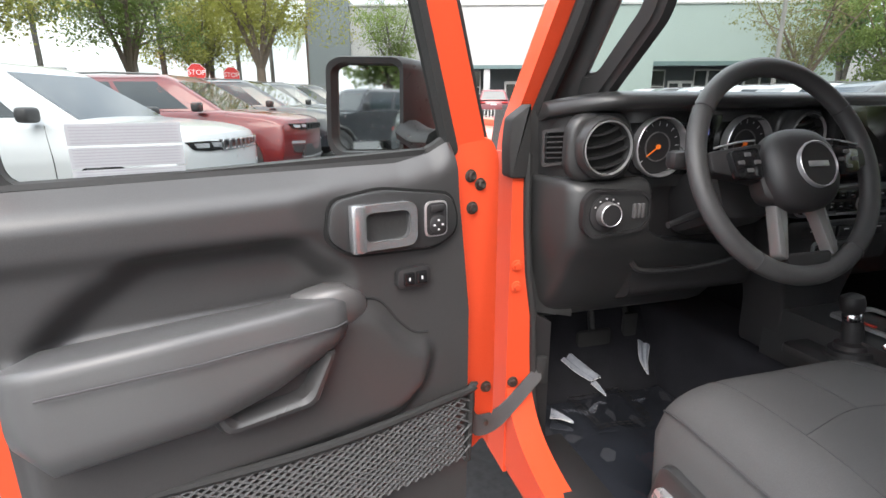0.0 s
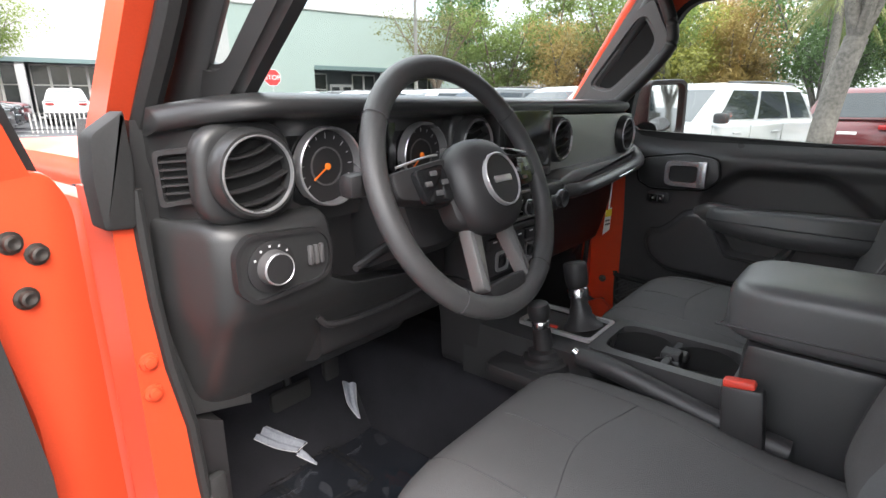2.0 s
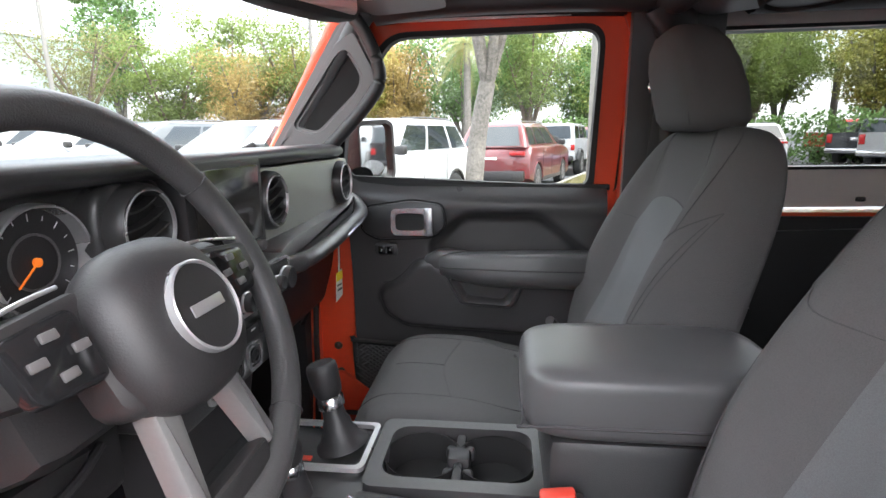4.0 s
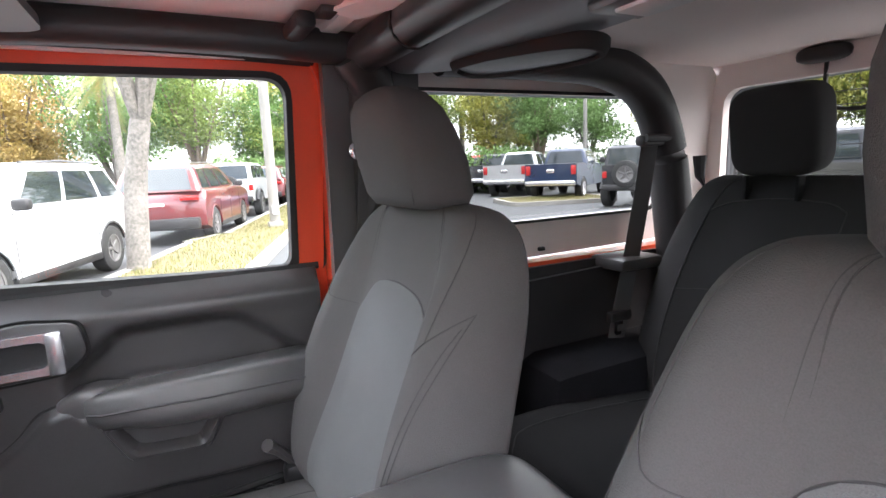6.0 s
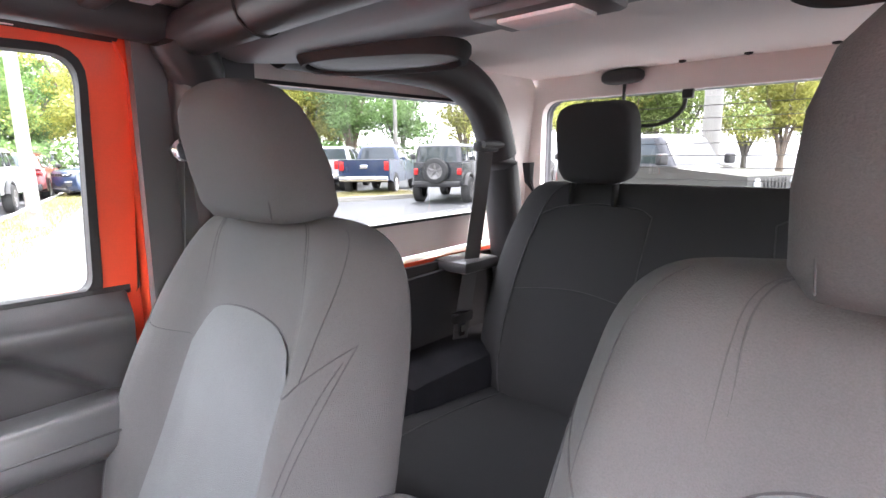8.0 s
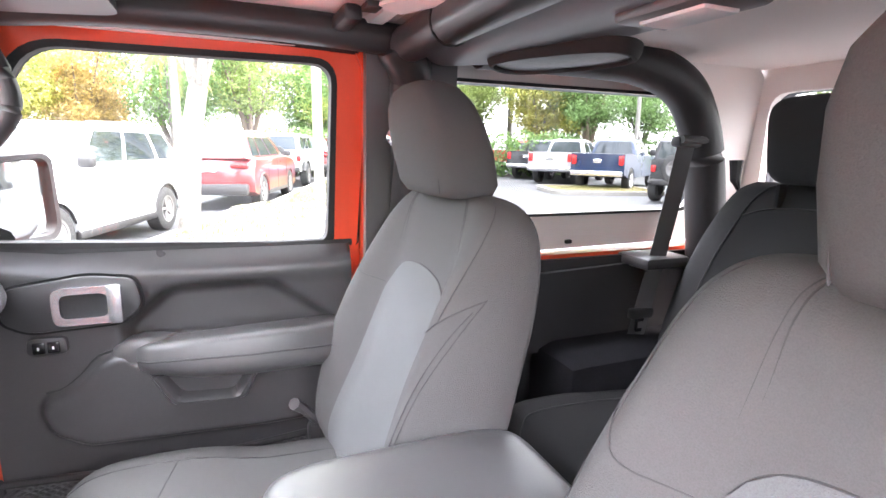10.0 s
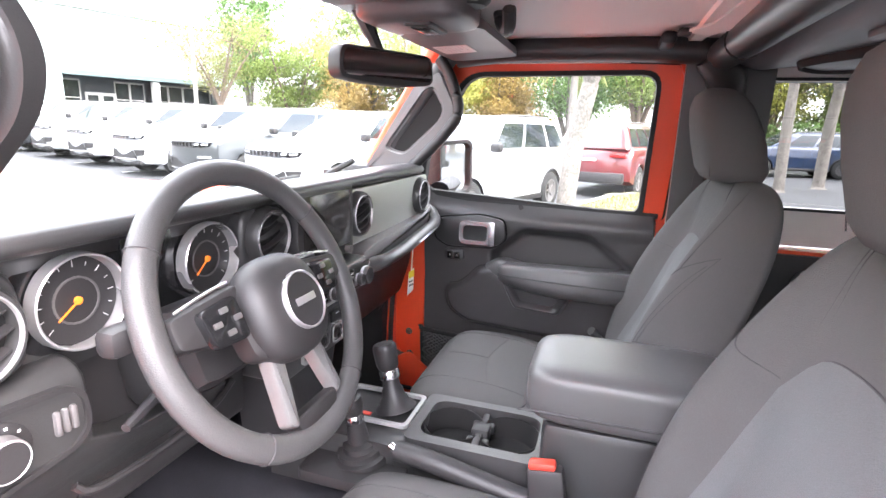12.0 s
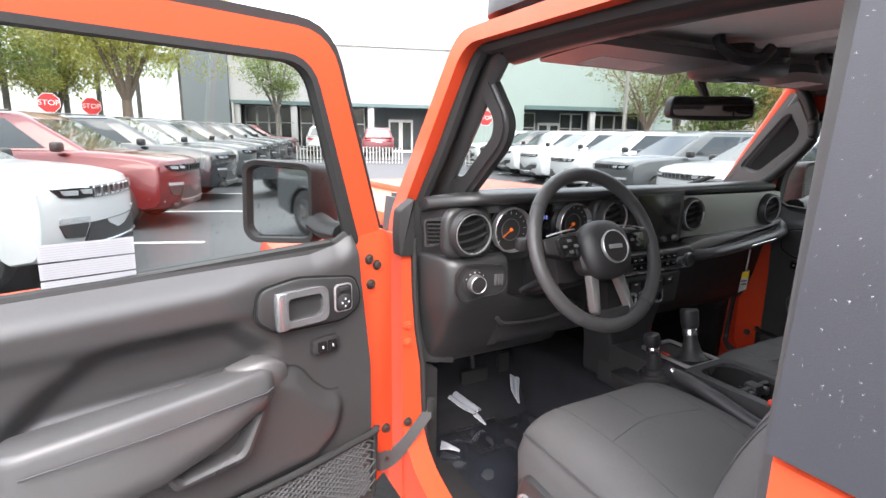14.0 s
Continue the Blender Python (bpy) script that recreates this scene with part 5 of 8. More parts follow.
            bm = BM()
            box(bm, (x, -0.0522, z), (0.008, 0.0006, 0.0022), 0)
            part("button_mark", bm, WHITE_MARK, key)
    bm = BM()
    slab(bm, rounded([(-0.15, 1.055), (-0.165, 1.160), (0.165, 1.160), (0.15, 1.055)], 0.015), XZ(0.0, -1), -0.08, 0.024, 0.006)
    st = part("switch_bank", bm, TRIM, dash)
    for k in range(5):
        bm = BM()
        box(bm, (-0.10 + 0.05 * k, -0.028, 1.132), (0.042, 0.010, 0.026), 0.003)
        key = part("rocker_switch", bm, TRIM_DARK, st)
        bm = BM()
        box(bm, (-0.10 + 0.05 * k, -0.0333, 1.138), (0.014, 0.0008, 0.003), 0)
        part("button_mark", bm, WHITE_MARK, key)
    for k in range(3):
        bm = BM()
        ring_slab(bm, rounded(rect(-0.085 + 0.06 * k, 1.065, -0.037 + 0.06 * k, 1.110), 0.012), rounded(rect(-0.079 + 0.06 * k, 1.071, -0.043 + 0.06 * k, 1.104), 0.009), XZ(-0.024, -1), 0.0, 0.005)
        sock = part("socket_trim", bm, SILVER, st)
        bm = BM()
        lathe(bm, [(0.014, 0), (0.014, 0.005), (0.011, 0.006), (0.010, 0.002), (0.001, 0.002)], pose(-0.061 + 0.06 * k, -0.024, 1.0875, 90, 0, 0), 16)
        part("socket_cap", bm, TRIM_DARK, sock)
    bm = BM()
    slab(bm, rounded([(-0.082, 0.80), (-0.088, 0.94), (-0.135, 1.060), (0.135, 1.060), (0.088, 0.94), (0.082, 0.80)], 0.03), XZ(0.03, -1), -0.10, 0.02, 0.012, 3)
    part("stack_base", bm, TRIM_DARK, dash)


build_dash()


def build_tag():
    tag = thing("hang_tag", "white and yellow paper tag hanging below the dashboard", "tag")
    to3 = lambda a, b, d: Vector((0.492 + a, -0.035 + d - 0.15 * a, b))
    bm = BM()
    bm.faces.new([bm.verts.new(to3(*p, 0)) for p in ((-0.016, 1.045), (0.022, 1.055), (0.026, 1.125), (-0.008, 1.115))])
    bm.faces.new([bm.verts.new(to3(*p, 0)) for p in ((0.004, 1.118), (0.014, 1.121), (0.020, 1.200), (0.012, 1.200))])
    bmesh.ops.solidify(bm, geom=bm.faces[:], thickness=0.0006)
    part("paper", bm, PAPER, tag)
    bm = BM()
    bars(bm, [(-0.010, 1.098, 0.024, 1.120)], to3, -0.0015)
    part("yellow_field", bm, YELLOW, tag)
    bm = BM()
    bars(bm, [(-0.008, 1.072, 0.018, 1.078), (-0.008, 1.084, 0.016, 1.089)], to3, -0.0015)
    part("print_bar", bm, PRINT, tag)


build_tag()


def build_steering():
    m = pose(-0.335, -0.143, 1.298, 66, 0, 0)
    sw = thing("steering_wheel", "black leather steering wheel with silver spokes and round centre badge", "steering wheel", m)
    R = 0.196
    bm = BM()
    pts = [(R * math.cos(a), R * math.sin(a), 0) for a in (2 * math.pi * k / 64 for k in range(64))]
    tube(bm, pts, 0.0185, 12, 0.86, closed=True)
    rim = part("rim", bm, LEATHER, sw)
    for a in (35, 145, 235, 305):
        bm = BM()
        q = radians(a)
        c = Vector((R * math.cos(q), R * math.sin(q), 0))
        mm = Matrix.Translation(c) @ Matrix.Rotation(q, 4, "Z")
        tube(bm, [mm @ Vector((0.0192 * math.cos(b), 0, 0.0168 * math.sin(b))) for b in (2 * math.pi * k / 20 for k in range(20))], 0.0010, 4, closed=True)
        part("stitch", bm, SEAM, rim)
    bm = BM()
    block(bm, (0, -0.010, 0.014), (0.154, 0.152, 0.086), 2.5, None, 40, 18)
    block(bm, (0, -0.02, 0.0), (0.166, 0.10, 0.05), 4)
    hub = part("airbag_cover", bm, TRIM_DARK, sw)
    bm = BM()
    lathe(bm, [(0.0380, 0.046), (0.0415, 0.046), (0.0412, 0.0600), (0.0398, 0.0612), (0.0384, 0.0600)], pose(0, -0.010, 0), 44)
    part("badge_ring", bm, SILVER, hub, "chrome badge ring")
    bm = BM()
    lathe(bm, [(0.0384, 0.046), (0.0384, 0.0582), (0.001, 0.0582)], pose(0, -0.010, 0), 32)
    disc = part("badge_disc", bm, TRIM_DARK, hub)
    bm = BM()
    box(bm, (0, -0.010, 0.0590), (0.044, 0.0105, 0.0020), 0.0008)
    part("badge_bar", bm, SILVER, hub)
    for s in (-1, 1):
        bm = BM()
        slab(bm, rounded([(s * 0.06, -0.03), (s * 0.06, 0.045), (s * 0.178, 0.032), (s * 0.178, -0.005)], 0.01), XY(-0.012), 0.0, 0.026, 0.006)
        sp = part("spoke", bm, TRIM_DARK, sw)
        bm = BM()
        slab(bm, rounded([(s * 0.082, -0.024), (s * 0.084, 0.034), (s * 0.146, 0.028), (s * 0.140, -0.020)], 0.010), XY(0.014), 0.0, 0.012, 0.004)
        pod = part("button_pod", bm, BLACK_GLOSS, sp)
        for dx, dy in ((0, 0.016), (0, -0.012), (0.018, 0.002), (-0.016, 0.002)):
            bm = BM()
            box(bm, (s * 0.113 + dx, 0.004 + dy, 0.0275), (0.013, 0.007, 0.003), 0.001)
            part("button", bm, TRIM_GREY, pod)
        bm = BM()
        tube(bm, smooth_line([(s * 0.075, 0.05, 0.012), (s * 0.11, 0.047, 0.014), (s * 0.165, 0.038, 0.012)], 4), 0.0018, 6)
        part("spoke_bezel", bm, SILVER, sp)
        bm = BM()
        slab(bm, rounded([(s * 0.028, -0.07), (s * 0.056, -0.062), (s * 0.068, -0.158), (s * 0.050, -0.168)], 0.008), XY(-0.010), 0.0, 0.022, 0.006)
        low = part("lower_spoke", bm, SPOKE, sw, "satin silver lower spoke")
    bm = BM()
    slab(bm, rounded([(-0.055, -0.155), (0.055, -0.155), (0.045, -0.180), (-0.045, -0.180)], 0.008), XY(-0.012), 0.0, 0.02, 0.004)
    part("spoke_bridge", bm, TRIM_DARK, sw)
    col = thing("steering_column", "black steering column shroud with control stalks", "steering column")
    bm = BM()
    mm = pose(-0.357, -0.06, 1.245, 66, 0, 0)
    box(bm, (0, 0, -0.06), (0.13, 0.13, 0.17), 0.03, mm)
    part("shroud", bm, TRIM_DARK, col)
    for s in (-1, 1):
        bm = BM()
        tube(bm, smooth_line([(-0.357 + s * 0.05, -0.07, 1.285), (-0.357 + s * 0.10, -0.085, 1.295), (-0.357 + s * 0.145, -0.098, 1.312)], 4), 0.012, 8)
        box(bm, (-0.357 + s * 0.168, -0.098, 1.315), (0.062, 0.030, 0.034), 0.010)
        stalk = part("control_stalk", bm, TRIM_DARK, col)
    bm = BM()
    tube(bm, [(-0.42, -0.04, 1.20), (-0.51, -0.06, 1.185)], [0.009, 0.006], 8)
    part("tilt_lever", bm, TRIM_DARK, col)


build_steering()


def build_console():
    con = thing("centre_console", "charcoal centre console with two cup holders and a padded armrest", "console")
    bm = BM()
    slab(bm, rounded([(0.06, 0.78), (0.06, 0.935), (-0.245, 0.930), (-0.255, 0.898), (-0.505, 0.898), (-0.515, 0.955), (-0.53, 0.955), (-0.53, 0.60), (0.06, 0.60)], 0.008), YZ(-0.085), 0.0, 0.18)
    part("console_body", bm, TRIM, con)
    bm = BM()
    box(bm, (0.005, -0.66, 0.82), (0.20, 0.30, 0.46), 0.02)
    part("armrest_box", bm, TRIM, con)
    bm = BM()
    block(bm, (0.005, -0.655, 1.098), (0.222, 0.36, 0.105), 5.5, pose(0, 0, 0), 48, 24)
    lid = part("armrest_lid", bm, TRIM_SOFT, con, "padded vinyl armrest lid")
    bm = BM()
    tube(bm, smooth_line([(0.115, -0.83, 1.078), (0.115, -0.50, 1.076), (0.10, -0.478, 1.077), (-0.09, -0.478, 1.077), (-0.105, -0.50, 1.076), (-0.105, -0.83, 1.078)], 3), 0.0022, 5)
    part("seam", bm, SEAM, lid)
    bm = BM()
    ring_slab(bm, rounded(rect(-0.085, -0.518, 0.100, -0.244), 0.022, 6), rounded(rect(-0.060, -0.498, 0.078, -0.266), 0.035, 6), XY(0.890), 0.0, 0.066)
    bmesh.ops.bevel(bm, geom=[e for e in bm.edges if len(e.link_faces) == 2 and e.calc_face_angle(0) > 1.2], offset=0.005, segments=2, affect="EDGES")
    cup = part("cup_tray", bm, TRIM_DOOR, con)
    # shallow floor, near-black to paint in the shade of deep cups
    bm = BM()
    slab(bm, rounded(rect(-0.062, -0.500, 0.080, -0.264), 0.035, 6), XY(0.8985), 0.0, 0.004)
    part("cup_floor", bm, RECESS_SHADE, cup)
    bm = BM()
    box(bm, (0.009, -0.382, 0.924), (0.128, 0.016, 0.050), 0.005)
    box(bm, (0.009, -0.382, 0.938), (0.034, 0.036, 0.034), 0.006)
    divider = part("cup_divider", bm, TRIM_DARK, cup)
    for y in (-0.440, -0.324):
        # cup wall, its inner shade put into the colour too
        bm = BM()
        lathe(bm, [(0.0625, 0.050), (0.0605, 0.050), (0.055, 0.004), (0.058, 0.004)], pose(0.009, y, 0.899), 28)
        part("cup_holder", bm, RECESS_SHADE, cup)
        for q in (-1, 1):
            bm = BM()
            block(bm, (0.009 + q * 0.030, y + (0.043 if y < -0.4 else -0.043), 0.934), (0.018, 0.018, 0.022), 3)
            part("cup_grip", bm, TRIM, divider)
    # gear lever
    bm = BM()
    ring_slab(bm, rounded(rect(-0.035, -0.235, 0.10, -0.055), 0.015), rounded(rect(-0.026, -0.226, 0.091, -0.064), 0.012), XY(0.938), 0.0, 0.008)
    part("shift_bezel", bm, SILVER, con)
    bm = BM()
    box(bm, (-0.012, -0.13, 0.944), (0.010, 0.030, 0.004), 0.001)
    part("shift_mark", bm, RED_BTN, con)
    gear = thing("gear_lever", "black gear lever with a chrome collar", "gear lever")
    gm = pose(0.045, -0.178, 0.936, -13, 3, 0)
    bm = BM()      # folded gaiter, broad at its foot
    lathe(bm, [(0.046, 0), (0.043, 0.006), (0.034, 0.012), (0.031, 0.022), (0.026, 0.028), (0.024, 0.042), (0.020, 0.050), (0.018, 0.072), (0.002, 0.072)], gm, 20)
    part("boot", bm, TRIM_DARK, gear)
    bm = BM()
    lathe(bm, [(0.0185, 0.068), (0.0225, 0.070), (0.0230, 0.086), (0.0205, 0.090)], gm, 24)
    part("collar", bm, CHROME, gear)
    bm = BM()
    lathe(bm, [(0.0200, 0.090), (0.0235, 0.096), (0.0255, 0.112), (0.0265, 0.136), (0.0255, 0.144), (0.0215, 0.148), (0.002, 0.149)], gm, 24)
    part("knob", bm, TRIM_DARK, gear)
    low = thing("transfer_lever", "short black transfer case lever with a pleated boot", "gear lever")
    mm = pose(-0.075, -0.155, 0.885, -8, -6, 0)
    bm = BM()
    lathe(bm, [(0.060, 0), (0.058, 0.012), (0.048, 0.014), (0.046, 0.024), (0.036, 0.026), (0.034, 0.036), (0.022, 0.040), (0.018, 0.085), (0.002, 0.085)], mm, 20)
    part("boot", bm, TRIM_DARK, low)
    bm = BM()
    lathe(bm, [(0.017, 0.083), (0.019, 0.088), (0.019, 0.098), (0.016, 0.102)], mm, 18)
    part("collar", bm, CHROME, low)
    bm = BM()
    lathe(bm, [(0.016, 0.101), (0.022, 0.108), (0.024, 0.125), (0.021, 0.138), (0.012, 0.143), (0.001, 0.144)], mm, 20)
    part("knob", bm, TRIM_DARK, low)
    bm = BM()
    slab(bm, rounded(rect(-0.16, -0.26, -0.02, -0.05), 0.02), XY(0.868), 0.0, 0.02, 0.006)
    part("transfer_plate", bm, TRIM_DARK, con)
    brake = thing("parking_brake_lever", "black parking brake lever beside the console", "brake lever")
    bm = BM()
    tube(bm, smooth_line([(-0.125, -0.60, 0.90), (-0.125, -0.48, 0.915), (-0.125, -0.33, 0.945), (-0.12, -0.25, 0.95)], 5), 0.020, 10)
    part("grip", bm, TRIM_DARK, brake)
    bm = BM()
    lathe(bm, [(0.008, 0), (0.008, 0.012), (0.001, 0.013)], pose(-0.12, -0.245, 0.952, -60, 0, 0), 10)
    part("button", bm, CHROME, brake)


build_console()


def build_footwell():
    for s, name in ((-1, "driver"), (1, "passenger")):
        mat_ = thing("floor_mat", "black carpet floor mat with printed bars under plastic film" if s < 0 else "black carpet floor mat", "floor mat", group="floor mats")
        bm = BM()
        slab(bm, rounded(rect(s * 0.375 - 0.235, -0.14, s * 0.375 + 0.235, 0.44), 0.06), XY(0.561), 0.0, 0.012, 0.005)
        part("mat", bm, MAT_CLOTH, mat_)
        if s < 0:
            film = lambda a, b, d: Vector((a, b, 0.577 + d + 0.004 * math.sin(31 * a + 17 * b)))
            bm = BM()
            n = 14
            rows = [[film(-0.59 + 0.44 * i / n, -0.12 + 0.54 * j / n, 0.006 * noise.noise((i * 0.9, j * 0.9, 0))) for i in range(n + 1)] for j in range(n + 1)]
            loft(bm, rows, closed=False, cap=False)
            part("plastic_film", bm, FILM, mat_, "clear crinkled plastic film")
            bm = BM()
            edge = [(-0.475 + 0.022 * k, y, -0.459 + 0.022 * k, y + 0.007) for k in range(8) for y in (0.150, 0.162, 0.312)] + [(x, 0.174 + 0.022 * k, x + 0.007, 0.190 + 0.022 * k) for k in range(6) for x in (-0.475, -0.463, -0.318, -0.306)]
            bars(bm, edge, film, 0.008)
            part("dashed_outline", bm, TRIM_DARK, mat_)["kind"] = "stuff"
            rng = random.Random(8)
            shards = ([[(-0.429, 0.385, 0.684), (-0.392, 0.358, 0.652), (-0.356, 0.333, 0.622)], [(-0.468, 0.377, 0.674), (-0.430, 0.350, 0.640), (-0.390, 0.330, 0.616)]],
                      [[(-0.375, 0.328, 0.616), (-0.368, 0.308, 0.602), (-0.364, 0.288, 0.590)], [(-0.392, 0.328, 0.610), (-0.379, 0.308, 0.598), (-0.366, 0.286, 0.588)]],
                      [[(-0.189, 0.394, 0.694), (-0.207, 0.355, 0.650), (-0.196, 0.326, 0.612)], [(-0.155, 0.380, 0.676), (-0.180, 0.350, 0.640), (-0.192, 0.325, 0.610)]],
                      [[(-0.553, 0.266, 0.592), (-0.538, 0.230, 0.594), (-0.524, 0.196, 0.588)], [(-0.577, 0.231, 0.588), (-0.552, 0.212, 0.592), (-0.526, 0.194, 0.586)]])
            for sides in shards:
                la, lb = (smooth_line(p, 5) for p in sides)
                bm = BM()
                rows = []
                for a, b in zip(la, lb):
                    rows.append([a.lerp(b, j / 4) + Vector((0, 0, (-0.004, 0.003)[j % 2] * (0 < j < 4) + 0.003 * rng.random())) for j in range(5)])
                loft(bm, rows, closed=False, cap=False)
                end = part("loose_film", bm, FILM_WHITE, mat_, "crinkled loose end of the plastic film", smooth=False)
                bm = BM()      # its turned-up edges, their glints painted as thin white tubes
                tube(bm, la + lb[::-1], 0.0010, 4)
                part("film_edge", bm, WHITE_MARK, end)
    pedal = thing("brake_pedal", "black rubber brake pedal on a steel arm", "pedal")
    bm = BM()
    box(bm, (-0.335, 0.42, 0.70), (0.12, 0.02, 0.075), 0.012, None)
    part("pad", bm, RUBBER, pedal)
    bm = BM()
    tube(bm, [(-0.33, 0.43, 0.70), (-0.33, 0.47, 0.85), (-0.33, 0.50, 0.98)], 0.011, 8)
    part("arm", bm, TRIM_DARK, pedal)
    gas = thing("accelerator_pedal", "narrow black accelerator pedal", "pedal")
    bm = BM()
    box(bm, (-0.20, 0.43, 0.69), (0.05, 0.02, 0.17), 0.008, None)
    part("pad", bm, RUBBER, gas)
    bm = BM()
    tube(bm, [(-0.20, 0.44, 0.74), (-0.20, 0.52, 0.90)], 0.009, 8)
    part("arm", bm, TRIM_DARK, gas)


build_footwell()


def build_overhead():
    mir = thing("rear_view_mirror", "black interior rear-view mirror on a short stalk", "mirror")
    m = pose(0.018, -0.165, 1.655, 90, 0, -24)
    bm = BM()
    slab(bm, rounded([(-0.12, -0.028), (-0.115, 0.028), (0.115, 0.030), (0.122, -0.026), (0.05, -0.034), (-0.05, -0.034)], 0.02, 5), lambda a, b, d: m @ Vector((a, b, d)), -0.022, 0.010, 0.006)
    shell = part("mirror_shell", bm, TRIM_DARK, mir)
    bm = BM()
    slab(bm, rounded([(-0.112, -0.023), (-0.108, 0.022), (0.108, 0.024), (0.114, -0.021)], 0.018, 5), lambda a, b, d: m @ Vector((a, b, d)), 0.0102, 0.0112)
    part("mirror_glass", bm, MIRROR, mir)
    bm = BM()
    tube(bm, smooth_line([(0.014, -0.155, 1.668), (0.008, -0.135, 1.715), (0.004, -0.105, 1.768)], 4), [0.011] * 4 + [0.014] * 5, 8)
    part("stalk", bm, TRIM_DARK, mir)
    for s in (-1, 1):
        vis = thing("sun_visor", "grey sun visor folded up, with a pale warning label", "sun visor", group="sun visors")
        x0, x1 = (0.13, 0.56) if s > 0 else (-0.56, -0.13)
        tilt = lambda a, b, d: Vector((a, b, 1.742 + 0.06 * (-0.16 - b) + d))
        bm = BM()
        slab(bm, rounded(rect(x0, -0.315, x1, -0.135), 0.035), tilt, -0.011, 0.011, 0.008)
        v = part("visor_board", bm, TRIM_GREY, vis)
        bm = BM()
        slab(bm, rounded(rect(s * 0.36 - (0.055 if s > 0 else 0.10), -0.235, s * 0.36 + (0.055 if s > 0 else 0.10), -0.155), 0.004), tilt, -0.0125, -0.0112)
        lab = part("warning_label", bm, PAPER, v, "pale printed warning label")
        bm = BM()
        hw = 0.048 if s > 0 else 0.092
        bars(bm, [(s * 0.36 - hw, -0.170 - 0.011 * k, s * 0.36 + hw * (0.95 if k % 2 else 0.6), -0.1690 - 0.011 * k) for k in range(6)], tilt, -0.0131)
        part("faint_print", bm, PRINT_PALE, lab)["kind"] = "stuff"
    con = thing("overhead_console", "grey overhead console with reading lamp switches", "console")
    bm = BM()
    block(bm, (0.0, -0.235, 1.752), (0.17, 0.20, 0.07), 5)
    part("console_shell", bm, TRIM_GREY, con)
    bm = BM()
    slab(bm, rounded(rect(-0.055, -0.275, 0.045, -0.225), 0.008), XY(1.722, -1), 0.0, 0.010, 0.003)
    lamp = part("lamp_bezel", bm, TRIM, con)
    bm = BM()
    box(bm, (-0.005, -0.25, 1.7115), (0.075, 0.030, 0.003), 0.001)
    part("lamp_lens", bm, SCREEN, lamp)
    for x in (-0.04, -0.005, 0.03):
        bm = BM()
        box(bm, (x, -0.185, 1.7235), (0.020, 0.014, 0.008), 0.003)
        part("switch", bm, TRIM_DARK, con)
    for x, y in ((-0.14, -0.325), (-0.02, -0.335)):
        bm = BM()
        lathe(bm, [(0.032, 0), (0.032, 0.022), (0.024, 0.030), (0.002, 0.030)], pose(x, y, 1.775, 180, 0, 0), 20)
        part("roof_latch_knob", bm, TRIM_DARK, con)
    for s in (-1, 1):
        hook = thing("roof_latch", "black roof panel latch handle", "latch", group="roof latches")
        bm = BM()
        tube(bm, smooth_line([(s * 0.10, -0.375, 1.765), (s * 0.13, -0.37, 1.742), (s * 0.18, -0.355, 1.742), (s * 0.215, -0.335, 1.765), (s * 0.22, -0.33, 1.785)], 4), 0.013, 8)
        part("handle", bm, TRIM_DARK, hook)
    for s in (-1, 1):
        net = thing("roof_panel_bag_strap", "ribbed pale cargo strap under the roof panel edge", "strap", group="roof straps")
        bm = BM()
        strap(bm, [(s * 0.44, -0.74, 1.772), (s * 0.30, -0.775, 1.762), (s * 0.12, -0.80, 1.770)], 0.05, 0.006, (0.2, 1, 0.2))
        part("strap", bm, HEADLINER, net)


build_overhead()

# ---- doors ----


